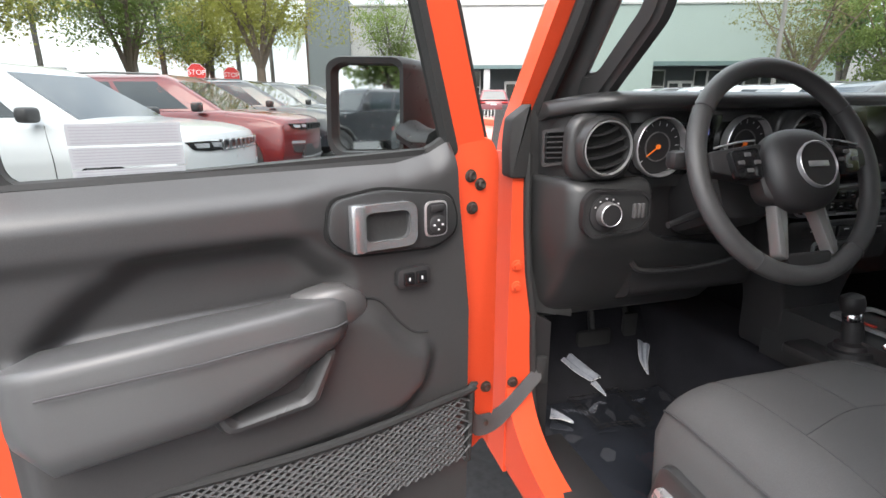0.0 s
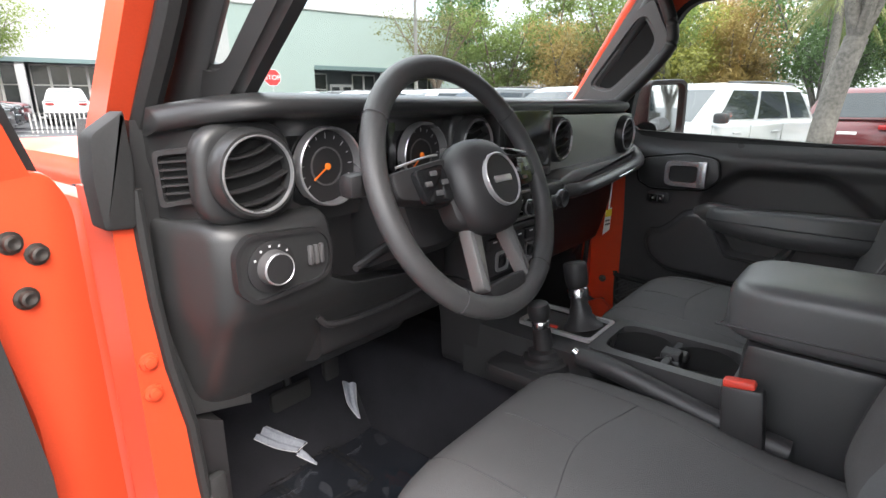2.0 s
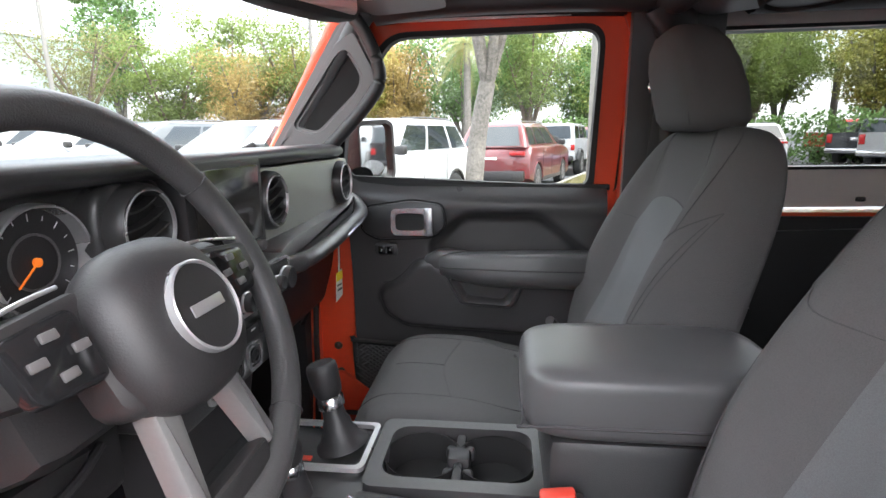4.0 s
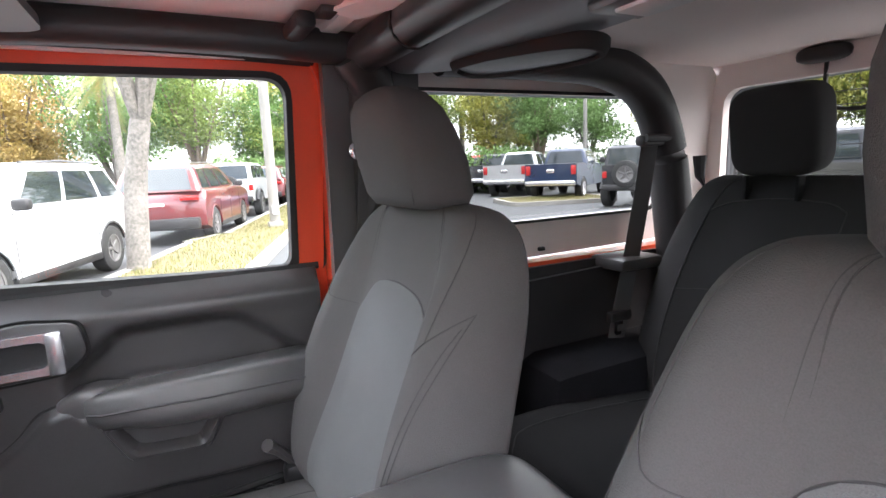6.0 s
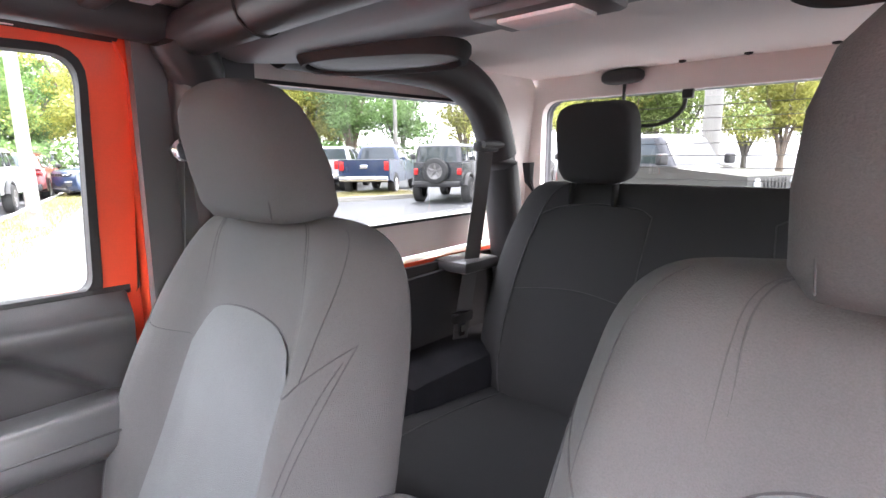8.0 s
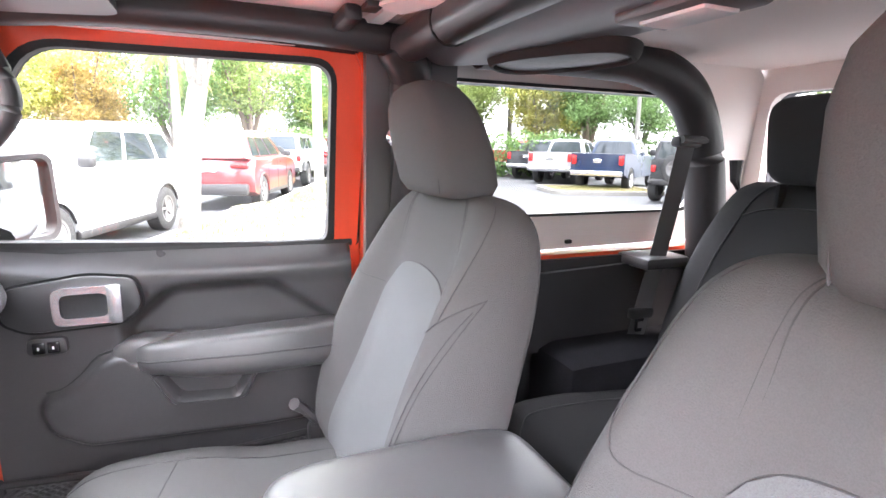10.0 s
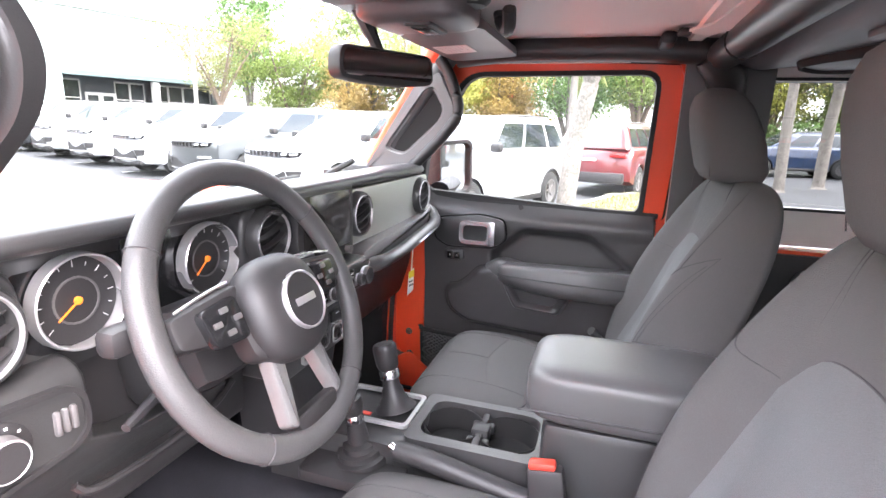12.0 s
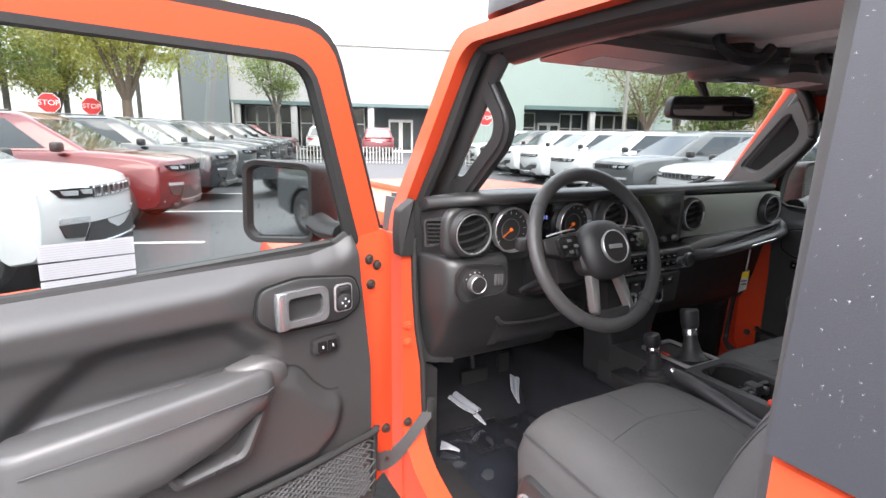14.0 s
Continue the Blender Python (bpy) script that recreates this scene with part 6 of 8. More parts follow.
def car_door(sgn, m, label):
    """A front door round its hinge: u to its rear edge, z up, w inwards. sgn: which way is inwards."""
    door = thing("door_1" if sgn > 0 else "door_2", label, "car door", m, "front doors", "structure")
    D = lambda u, z, w: Vector((sgn * (w + 0.10 * max(0.0, z - 1.31)), -u, z))
    aim, reach = (0.60, 0.180) if sgn > 0 else (0.453, 0.119)
    N = 5
    lead = 0.060 if sgn > 0 else 0.026
    # shell
    bm = BM()
    slab(bm, rounded([(lead, 0.66), (lead, 1.315), (0.885, 1.305), (0.885, 0.78), (0.77, 0.66)], [0.10, 0.01, 0.01, 0.06, 0.06]), D, -0.012, 0.045, 0.0)
    bmesh.ops.bevel(bm, geom=[e for e in bm.edges if len(e.link_faces) == 2 and e.calc_face_angle(0) > 1.2], offset=0.008, segments=2, affect="EDGES")
    shell = part("door_shell", bm, ORANGE, door)
    bm = BM()      # dark strip added down its front edge for the gap line to the pillar
    tube(bm, [D(lead - 0.006, 0.70 + 0.60 * k / 6, 0.026) for k in range(7)], 0.007, 6)
    part("edge_seal", bm, RUBBER, door)
    bm = BM()      # hinge-side flange, stepped
    slab(bm, rounded([(lead - 0.004, 0.70), (lead - 0.004, 1.315), (0.080, 1.355), (0.165, 1.345), (0.158, 1.22), (0.136, 1.08), (0.136, 0.70)], [0.05, 0.02, 0.02, 0.02, 0.02, 0.02, 0.05]), D, 0.044, 0.062, 0.006)
    part("hinge_flange", bm, ORANGE, shell)
    for u, z in ((0.125, 1.283), (0.103, 1.266), (0.121, 1.222), (0.080, 0.83), (0.084, 0.745)):
        bm = BM()
        lathe(bm, [(0.0125, 0), (0.0125, 0.003), (0.009, 0.004), (0.0085, 0.010), (0.006, 0.011), (0.001, 0.009)], Matrix.Translation(D(u, z, 0.062)) @ pose(0, 0, 0, 0, sgn * 90, 0), 14)
        part("hinge_bolt", bm, STEEL, shell)
    # window frame: black seal, painted frame, outer weather strip
    if sgn > 0:
        front = [[(0.175, 1.338), (0.230, 1.519), (0.285, 1.700)], [(0.150, 1.321), (0.213, 1.517), (0.276, 1.713)], [(0.085, 1.318), (0.161, 1.540), (0.238, 1.762)], [(0.070, 1.315), (0.148, 1.548), (0.226, 1.782)]]
    else:
        front = [[(0.126, 1.346), (0.142, 1.458), (0.280, 1.700)], [(0.108, 1.330), (0.124, 1.464), (0.268, 1.713)], [(0.066, 1.324), (0.086, 1.476), (0.236, 1.762)], [(0.054, 1.320), (0.074, 1.480), (0.224, 1.782)]]
    open_ = rounded(front[0] + [(0.815, 1.705), (0.803, 1.312)], [0.02, 0.03, 0.05, 0.045, 0.03], N)
    seal_ = rounded(front[1] + [(0.827, 1.718), (0.818, 1.295)], [0.02, 0.03, 0.06, 0.055, 0.03], N)
    paint = rounded(front[2] + [(0.895, 1.772), (0.872, 1.292)], [0.02, 0.03, 0.07, 0.07, 0.02], N)
    strip = rounded(front[3] + [(0.912, 1.790), (0.880, 1.294)], [0.02, 0.03, 0.08, 0.08, 0.02], N)
    bm = BM()
    ring_slab(bm, seal_, open_, D, 0.030, 0.064)
    part("window_seal", bm, RUBBER, door)
    bm = BM()
    ring_slab(bm, paint, seal_, D, 0.012, 0.062)
    part("window_frame", bm, ORANGE, door)
    bm = BM()
    ring_slab(bm, strip, paint, D, 0.010, 0.050)
    part("weather_strip", bm, RUBBER, door)
    bm = BM()
    bm.faces.new([bm.verts.new(D(u, z, 0.04)) for u, z in open_])
    pane = part("window_glass", bm, CLEAR, door, "clear side window with water droplets")
    pane.visible_shadow = False
    if sgn > 0:
        droplets("water_drop_spray", pane, lambda a, b, h: D(a, b, 0.0388 - h), lambda a, b: a > 0.18 + (b - 1.34) * 0.30 and (b < 1.46 or a < 0.36), (0.19, 1.335, 0.60, 1.69), 230, 0.0008, 0.0030, 3)
    # trim
    bm = BM()
    fore = [(0.136, 1.05), (0.158, 1.22), (0.166, 1.343), (0.186, 1.347), (0.218, 1.330)] if sgn > 0 else [(0.136, 1.05), (0.128, 1.22), (0.120, 1.350), (0.138, 1.350), (0.175, 1.328)]
    sill = fore[3:] + [(0.28, 1.316), (0.860, 1.308)]

    def along(line, a, i):
        """The other coordinate of a line of points at a."""
        for p, q in zip(line, line[1:]):
            if a <= q[i]:
                break
        f = min(1.0, max(0.0, (a - p[i]) / (q[i] - p[i])))
        return p[1 - i] + (q[1 - i] - p[1 - i]) * f

    slab(bm, rounded([(0.136, 0.72)] + fore + [(0.28, 1.315), (0.858, 1.306), (0.862, 0.78), (0.78, 0.69), (0.18, 0.69)], [0.05, 0.02, 0.03, 0.02, 0.02, 0.03, 0.03, 0.02, 0.05, 0.05, 0.05]), D, 0.046, 0.052, 0.003)
    trim = part("trim_panel", bm, TRIM, door)
    # sculpted inner skin: a sunk field under the padded roll, and a raised field below
    Z = (lambda z: z if z > 1.2 else 1.2 - (1.2 - z) * 1.22) if sgn > 0 else (lambda z: z)

    def inside_by(poly, u, z):
        """How far (u, z) lies inside a polygon; negative outside."""
        best, hit = 9.0, False
        for i in range(len(poly)):
            (x1, y1), (x2, y2) = poly[i - 1], poly[i]
            dx, dy = x2 - x1, y2 - y1
            f = min(1.0, max(0.0, ((u - x1) * dx + (z - y1) * dy) / (dx * dx + dy * dy)))
            best = min(best, math.hypot(u - x1 - f * dx, z - y1 - f * dy))
            if (y1 > z) != (y2 > z) and u < dx * (z - y1) / dy + x1:
                hit = not hit
        return best if hit else -best

    def ease(d, width):
        f = min(1.0, max(0.0, d / width))
        return f * f * (3 - 2 * f)

    crest = 1.236 if sgn < 0 else 1.212
    sunk = rounded([(0.400, 1.105), (0.372, 1.150), (0.469, crest), (0.672, crest), (0.762, 1.168), (0.815, 1.125), (0.815, 1.090), (0.420, 1.090)], 0.03, 4)
    raised = rounded([(0.398, 1.122), (0.335, 1.106), (0.300, 1.070), (0.268, 1.046), (0.240, 1.040), (0.222, 1.010), (0.240, 0.955), (0.300, 0.916), (0.666, 0.897), (0.846, 0.900), (0.846, 1.122)], 0.02, 4)
    front_edge = [(0.142, 0.60)] + [(u + 0.005, z) for u, z in fore[:3]]

    def skin(u, z, rim, top):
        """Depth of the skin; rim and top: how far its own edges and the sill are."""
        w = 0.098
        w += (0.012 if sgn > 0 else 0.004) * ease(u - 0.36, 0.12) * ease(1.325 - z, 0.05) * ease(z - crest + 0.012, 0.030)
        w -= (0.040 if sgn > 0 else 0.036) * ease(inside_by(sunk, u, z) + 0.016, 0.050 if sgn > 0 else 0.034)
        w += 0.024 * ease(inside_by(raised, u, z) + 0.004, 0.034 if sgn > 0 else 0.018)
        w = 0.068 + (w - 0.068) * math.sin(math.pi / 2 * min(1.0, max(0.0, top / 0.050)))
        return 0.050 + (w - 0.050) * ease(rim, 0.006)

    bm = BM()
    nu, nz = 96, 84
    rows = []
    for j in range(nz + 1):
        row = []
        for i in range(nu + 1):
            near = along(front_edge, 0.70 + 0.62 * j / nz, 1)
            u = near + (0.858 - near) * i / nu
            high = along(sill, u, 0)
            z = 0.70 + (high - 0.70) * j / nz
            row.append(D(u, Z(z), skin(u, z, min(u - near, 0.858 - u, z - 0.70), high - z)))
        rows.append(row)
    loft(bm, rows, closed=False, cap=False)
    part("inner_skin", bm, TRIM_DOOR, trim, "sculpted charcoal door skin", angle=75)
    bm = BM()      # parting line round the raised field
    tube(bm, smooth_line([D(0.372, Z(1.118), 0.098), D(0.332, Z(1.108), 0.098), D(0.298, Z(1.072), 0.098), D(0.266, Z(1.048), 0.098), D(0.238, Z(1.043), 0.098)], 5), 0.0028, 6)
    part("trim_groove", bm, RUBBER, trim)
    bm = BM()      # rubber lip along the window's sill
    tube(bm, smooth_line([D(u, z + 0.001, 0.058) for u, z in sill], 6), 0.010, 8)
    part("sill_lip", bm, RUBBER, trim)
    # armrest, deeper towards its rear
    low = 0.018 if sgn > 0 else 0.0
    bm = BM()
    rings = []
    for u, w1, z0, z1 in ((0.398, 0.118, 1.090, 1.122), (0.406, 0.148, 1.074, 1.134), (0.43, 0.164, 1.066, 1.138), (0.52, 0.172, 1.050 - low, 1.140), (0.62, 0.180, 1.046 - 2 * low, 1.143), (0.80, 0.182, 1.046 - 2.4 * low, 1.146), (0.84, 0.150, 1.066 - 2 * low, 1.138)):
        z1 -= low * max(0.0, u - 0.43) / 0.37
        q = rounded([(0.075, z0 + 0.004), (0.075, z1 - 0.006), (w1 - 0.014, z1), (w1, z0 + 0.03), (w1 - 0.022, z0)], 0.014, 4)
        rings.append([D(u, Z(z), w) for w, z in q])
    loft(bm, rings)
    arm = part("armrest", bm, TRIM_SOFT, door, angle=60)
    bm = BM()
    tube(bm, [D(0.408, Z(1.104), 0.1465), D(0.43, Z(1.105), 0.1630), D(0.52, Z(1.104), 0.1705), D(0.62, Z(1.102), 0.1780), D(0.80, Z(1.102), 0.1800)], 0.0020, 5)
    part("seam", bm, SEAM, arm)
    bm = BM()
    rings = []
    for u, w1, z1 in ((0.352, 0.098, 1.116), (0.366, 0.116, 1.128), (0.392, 0.134, 1.142), (0.420, 0.140, 1.146), (0.450, 0.128, 1.142), (0.475, 0.100, 1.136)):
        rings.append([D(u, Z(z), w) for w, z in rounded([(0.070, 1.090), (0.070, z1 - 0.004), (w1 - 0.006, z1), (w1, z1 - 0.020), (w1 - 0.01, 1.090)], 0.010, 4)])
    loft(bm, rings)
    part("pull_cup", bm, TRIM_GREY, arm, angle=60)
    bm = BM()      # map pocket below it: an open scoop
    rings = []
    for w, g in ((0.112, -0.010), (0.140, -0.004), (0.150, 0.0), (0.152, 0.006), (0.146, 0.012), (0.100, 0.020)):
        q = rounded([(0.428 + g, 1.070), (0.466 + g, 1.000 + g), (0.598 - g, 0.992 + g), (0.640 - g, 1.070)], 0.012, 4)
        rings.append([D(u, Z(z), w) for u, z in q])
    loft(bm, rings, cap=False)
    pk = part("map_pocket", bm, TRIM_DOOR, door)
    bm = BM()
    slab(bm, [(u, Z(z)) for u, z in rounded([(0.440, 1.068), (0.482, 1.012), (0.584, 1.006), (0.624, 1.068)], 0.012)], D, 0.119, 0.1215)
    part("pocket_mouth", bm, TRIM_DARK, pk)
    # handle
    # shade of the gap round the bezel, drawn as a near-black sheet beneath it
    bm = BM()
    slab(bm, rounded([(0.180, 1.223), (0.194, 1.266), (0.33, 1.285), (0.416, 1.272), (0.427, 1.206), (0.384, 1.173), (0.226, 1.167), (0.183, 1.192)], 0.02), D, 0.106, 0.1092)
    part("bezel_gap", bm, RECESS_SHADE, door)
    bm = BM()
    slab(bm, rounded([(0.185, 1.225), (0.198, 1.262), (0.33, 1.280), (0.412, 1.268), (0.422, 1.208), (0.382, 1.178), (0.228, 1.172), (0.188, 1.195)], 0.02), D, 0.106, 0.116, 0.005)
    bez = part("handle_bezel", bm, TRIM, door)
    bm = BM()
    ring_slab(bm, rounded(rect(0.272, 1.186, 0.386, 1.260), 0.020, N), rounded(rect(0.285, 1.199, 0.364, 1.247), 0.015, N), D, 0.112, 0.130)
    bmesh.ops.bevel(bm, geom=[e for e in bm.edges if len(e.link_faces) == 2 and e.calc_face_angle(0) > 1.2], offset=0.004, segments=2, affect="EDGES")
    box(bm, D(0.376, 1.223, 0.128), (0.020, 0.026, 0.078), 0.006)
    hd = part("door_handle", bm, BRIGHT, bez, "satin chrome inner door handle")
    bm = BM()
    slab(bm, rounded(rect(0.279, 1.193, 0.369, 1.253), 0.015), D, 0.1162, 0.1175)
    part("handle_cup", bm, RUBBER, bez)
    # switches
    if sgn > 0:
        bm = BM()
        slab(bm, rounded([(0.208, 1.192), (0.208, 1.254), (0.252, 1.254), (0.252, 1.192)], 0.012), D, 0.116, 0.119, 0.001)
        ms = part("mirror_switch_plate", bm, SILVER, bez)
        bm = BM()
        slab(bm, rounded([(0.211, 1.195), (0.211, 1.251), (0.249, 1.251), (0.249, 1.195)], 0.011), D, 0.1188, 0.1205)
        lathe(bm, [(0.017, 0), (0.017, 0.004), (0.013, 0.006), (0.001, 0.005)], Matrix.Translation(D(0.230, 1.214, 0.1205)) @ pose(0, 0, 0, 0, sgn * 90, 0), 20)
        box(bm, D(0.230, 1.242, 0.122), (0.006, 0.026, 0.011), 0.002)
        part("mirror_switch", bm, TRIM_DARK, ms)
        bm = BM()
        for du, dz in ((0, 0.008), (0, -0.008), (0.008, 0), (-0.008, 0)):
            box(bm, D(0.230 + du, 1.214 + dz, 0.1268), (0.0006, 0.0035, 0.0035), 0)
        part("switch_marks", bm, WHITE_MARK, ms)
    u0, z0 = (0.27, 1.122) if sgn > 0 else (0.252, 1.142)
    bm = BM()
    slab(bm, rounded([(u0 - 0.034, z0 - 0.008), (u0 - 0.030, z0 + 0.020), (u0 + 0.032, z0 + 0.018), (u0 + 0.034, z0 - 0.016), (u0 - 0.02, z0 - 0.019)], 0.010), D, 0.100, 0.113, 0.003)
    ws = part("lock_switch_plate", bm, TRIM_DARK, door)
    bm = BM()
    for du in (-0.012, 0.012):
        box(bm, D(u0 + du, z0, 0.114), (0.006, 0.020, 0.022), 0.002)
    part("lock_switch", bm, BLACK_GLOSS, ws)
    bm = BM()
    for du in (-0.012, 0.012):
        box(bm, D(u0 + du, z0, 0.1172), (0.0006, 0.003, 0.006), 0)
    part("switch_marks", bm, WHITE_MARK, ws)
    # net pocket at the door's foot
    bm = BM()
    net_w = lambda u, z: 0.108 + 0.024 * math.sin(math.pi * min(1, max(0, (u - 0.14) / 0.66)))
    for k in range(-12, 46):
        for d in (1, -1):
            pts = []
            for j in range(7):
                z = 0.715 + (0.865 - 0.715) * j / 6
                u = 0.145 + k * 0.0195 + d * (z - 0.79) * 1.6
                if 0.145 <= u <= 0.79:
                    pts.append(D(u, z, net_w(u, z)))
            if len(pts) > 1:
                tube(bm, pts, 0.0026, 4, cap=False)
    netp = part("net_pocket", bm, BELT_WEB, door, "black elastic net pocket")
    bm = BM()
    tube(bm, smooth_line([D(0.150, 0.700, 0.100), D(0.146, 0.86, 0.106), D(0.165, 0.866, 0.110), D(0.45, 0.862, 0.132), D(0.79, 0.866, 0.110)], 6), 0.008, 8)
    part("net_binding", bm, RUBBER, netp)
    # outside mirror
    arm_m = Vector(D(0.19, 1.345, -0.03))
    bm = BM()
    tube(bm, smooth_line([D(0.17, 1.345, 0.03), D(0.175, 1.345, -0.03), D(0.18, 1.36, -0.08)], 4), [0.035] * 9, 10, 0.7)
    part("mirror_arm", bm, TRIM_DARK, door)
    F = lambda w, z, d: Vector((sgn * (w + 0.35 * d), -(reach + aim * (-0.085 - w)) - d, z))
    out = rounded([(-0.072, 1.308), (-0.068, 1.500), (-0.212, 1.508), (-0.236, 1.494), (-0.242, 1.325), (-0.222, 1.300)], [0.02, 0.025, 0.03, 0.03, 0.03, 0.03], 4)
    bm = BM()
    rings = []
    cx, cz = -0.155, 1.405
    for d, f in ((-0.095, 0.55), (-0.085, 0.80), (-0.05, 0.95), (0.0, 1.0), (0.022, 1.0), (0.027, 0.975), (0.025, 0.87), (0.008, 0.83)):
        rings.append([F(cx + (w - cx) * f, cz + (z - cz) * f, d) for w, z in out])
    loft(bm, rings)
    mh = part("mirror_housing", bm, TRIM_DARK, door, "black outside mirror housing with droplets")
    bm = BM()
    slab(bm, [(cx + (w - cx) * 0.82, cz + (z - cz) * 0.82) for w, z in out], F, 0.010, 0.012)
    mg = part("mirror_glass", bm, MIRROR, mh)
    if sgn > 0:
        droplets("water_drop_spray", mg, lambda a, b, h: F(a, b, 0.0122 + h), lambda a, b: True, (-0.25, 1.325, -0.09, 1.48), 70, 0.0008, 0.0026, 6)
    return door, D


DRIVER_DOOR = pose(-0.775, 0.13, 0, 0, 0, -76)
door_l, DL = car_door(1, DRIVER_DOOR, "open orange car door with charcoal trim and net pocket")
door_r, DR = car_door(-1, pose(0.775, 0.13, 0), "closed orange car door with charcoal trim")


def build_check_strap():
    s = thing("door_check_strap", "black webbing strap between door and pillar", "strap")
    bm = BM()
    pts = smooth_line([(-0.686, 0.090, 0.826), (-0.737, 0.083, 0.778), (-0.800, 0.062, 0.741), (-0.861, 0.030, 0.752), (-0.888, 0.000, 0.800)], 6)
    strap(bm, pts, 0.045, 0.004, (0.1, 0.3, 1))
    part("webbing", bm, BELT_WEB, s)
    bm = BM()
    box(bm, (-0.684, 0.096, 0.822), (0.03, 0.02, 0.07), 0.008)
    part("bracket", bm, RUBBER, s)


build_check_strap()


def build_far_strap():
    s = thing("door_check_strap", "black webbing strap beside the passenger footwell", "strap")
    bm = BM()
    strap(bm, smooth_line([(0.628, 0.085, 0.800), (0.655, 0.075, 0.762), (0.690, 0.055, 0.735), (0.730, 0.030, 0.722), (0.760, 0.010, 0.730)], 6), 0.040, 0.004, (0.1, 0.3, 1))
    part("webbing", bm, BELT_WEB, s)


build_far_strap()


def build_sticker():
    st = thing("window_sheets", "white printed sheets taped inside the lower window glass", "paper", DRIVER_DOOR)
    for k, (z0, z1) in enumerate(((1.302, 1.328), (1.331, 1.357), (1.360, 1.388))):
        bm = BM()
        slab(bm, rect(0.600, z0, 0.733, z1), DL, 0.043, 0.0436)
        sheet = part("sheet", bm, SHEET, st)
        bm = BM()
        bars(bm, [(0.604, z0 + 0.003 + 0.0040 * j, 0.729, z0 + 0.0040 + 0.0040 * j) for j in range(6)], DL, 0.0440)
        part("faint_print", bm, PRINT_PALE, sheet)["kind"] = "stuff"


build_sticker()

# ---- the lot outside ----
LOT = -18.1                                     # degrees by which the lot's rows turn from the car's own line
AX = Vector((math.cos(radians(LOT)), math.sin(radians(LOT)), 0))       # across the aisle
AY = Vector((-math.sin(radians(LOT)), math.cos(radians(LOT)), 0))      # along the aisle


def ground_z(x, y):
    """The lot rises gently ahead of the car."""
    return 0.019 * max(0.0, y - 2.0) if y < 60 else 0.019 * 58


def lot(s, n, z=0.0):
    p = AX * s + AY * n
    return Vector((p.x, p.y, ground_z(p.x, p.y) + z))


def build_ground():
    bm = BM()
    xs = [-900, -120, -60, -30, -15, -6, 0, 6, 12, 18, 25, 35, 50, 70, 120, 900]
    ys = [-900, -120, -60, -30, -15, -6, -2, 2, 6, 12, 18, 25, 35, 48, 60, 120, 900]
    rows = [[Vector((x, y, ground_z(x, y))) for x in xs] for y in ys]
    loft(bm, rows, closed=False, cap=False)
    solid("ground", bm, ASPHALT, "wet grey asphalt parking lot", "ground", kind="structure")


build_ground()


def kerbed_island(outline, label, blades, seed):
    """A lawn inside a concrete kerb, which stands up from the asphalt."""
    poly = rounded([tuple(p) for p in outline], 0.7, 5)
    cx = sum(p[0] for p in poly) / len(poly)
    cy = sum(p[1] for p in poly) / len(poly)
    inner = []
    for i, p in enumerate(poly):
        a, b = Vector(poly[i - 1]), Vector(poly[(i + 1) % len(poly)])
        d = (b - a).normalized()
        q = Vector((p[0] - d.y * 0.16, p[1] + d.x * 0.16))
        alt = Vector((p[0] + d.y * 0.16, p[1] - d.x * 0.16))
        inner.append(tuple(min((q, alt), key=lambda v: (v - Vector((cx, cy))).length)))
    bm = BM()
    ring_slab(bm, poly, inner, lambda a, b, d: lot(a, b, d), -0.02, 0.14)
    solid("kerb", bm, CONCRETE, "pale concrete kerb round a lawn island", "kerb", kind="structure")
    bm = BM()
    slab(bm, inner, lambda a, b, d: lot(a, b, d), 0.0, 0.12)
    solid("lawn", bm, GRASS_SOIL, label, "lawn", kind="structure")
    rng = random.Random(seed)
    xs, ys = [p[0] for p in inner], [p[1] for p in inner]

    def inside(x, y):
        hit = False
        for i in range(len(inner)):
            (x1, y1), (x2, y2) = inner[i - 1], inner[i]
            if (y1 > y) != (y2 > y) and x < (x2 - x1) * (y - y1) / (y2 - y1) + x1:
                hit = not hit
        return hit

    verts, faces = [], []
    while len(faces) < blades:
        x, y = rng.uniform(min(xs), max(xs)), rng.uniform(min(ys), max(ys))
        if not inside(x, y):
            continue
        p = lot(x, y, 0.115)
        a, h = rng.uniform(0, 6.28), rng.uniform(0.03, 0.09)
        w, lean = 0.006, rng.uniform(-0.03, 0.03)
        k = len(verts)
        verts += [(p.x - w * math.cos(a), p.y - w * math.sin(a), p.z), (p.x + w * math.cos(a), p.y + w * math.sin(a), p.z), (p.x + lean, p.y + lean * math.cos(a), p.z + h)]
        faces.append((k, k + 1, k + 2))
    me = bpy.data.meshes.new("grass")
    me.from_pydata(verts, [], faces)
    me.materials.append(GRASS)
    tagged(new("grass", me), "dry yellow-green grass blades on a lawn island", "grass", kind="stuff")


kerbed_island([(6.4, 1.0), (30, 1.0), (30, 2.62), (12.2, 2.62), (11.4, 3.05), (6.4, 3.05)], "patchy dry lawn in a kerbed island", 14000, 3)
kerbed_island([(16.5, -9.6), (19.5, -9.6), (19.5, -5.6), (16.5, -5.6)], "small dry lawn island between parked cars", 3000, 5)


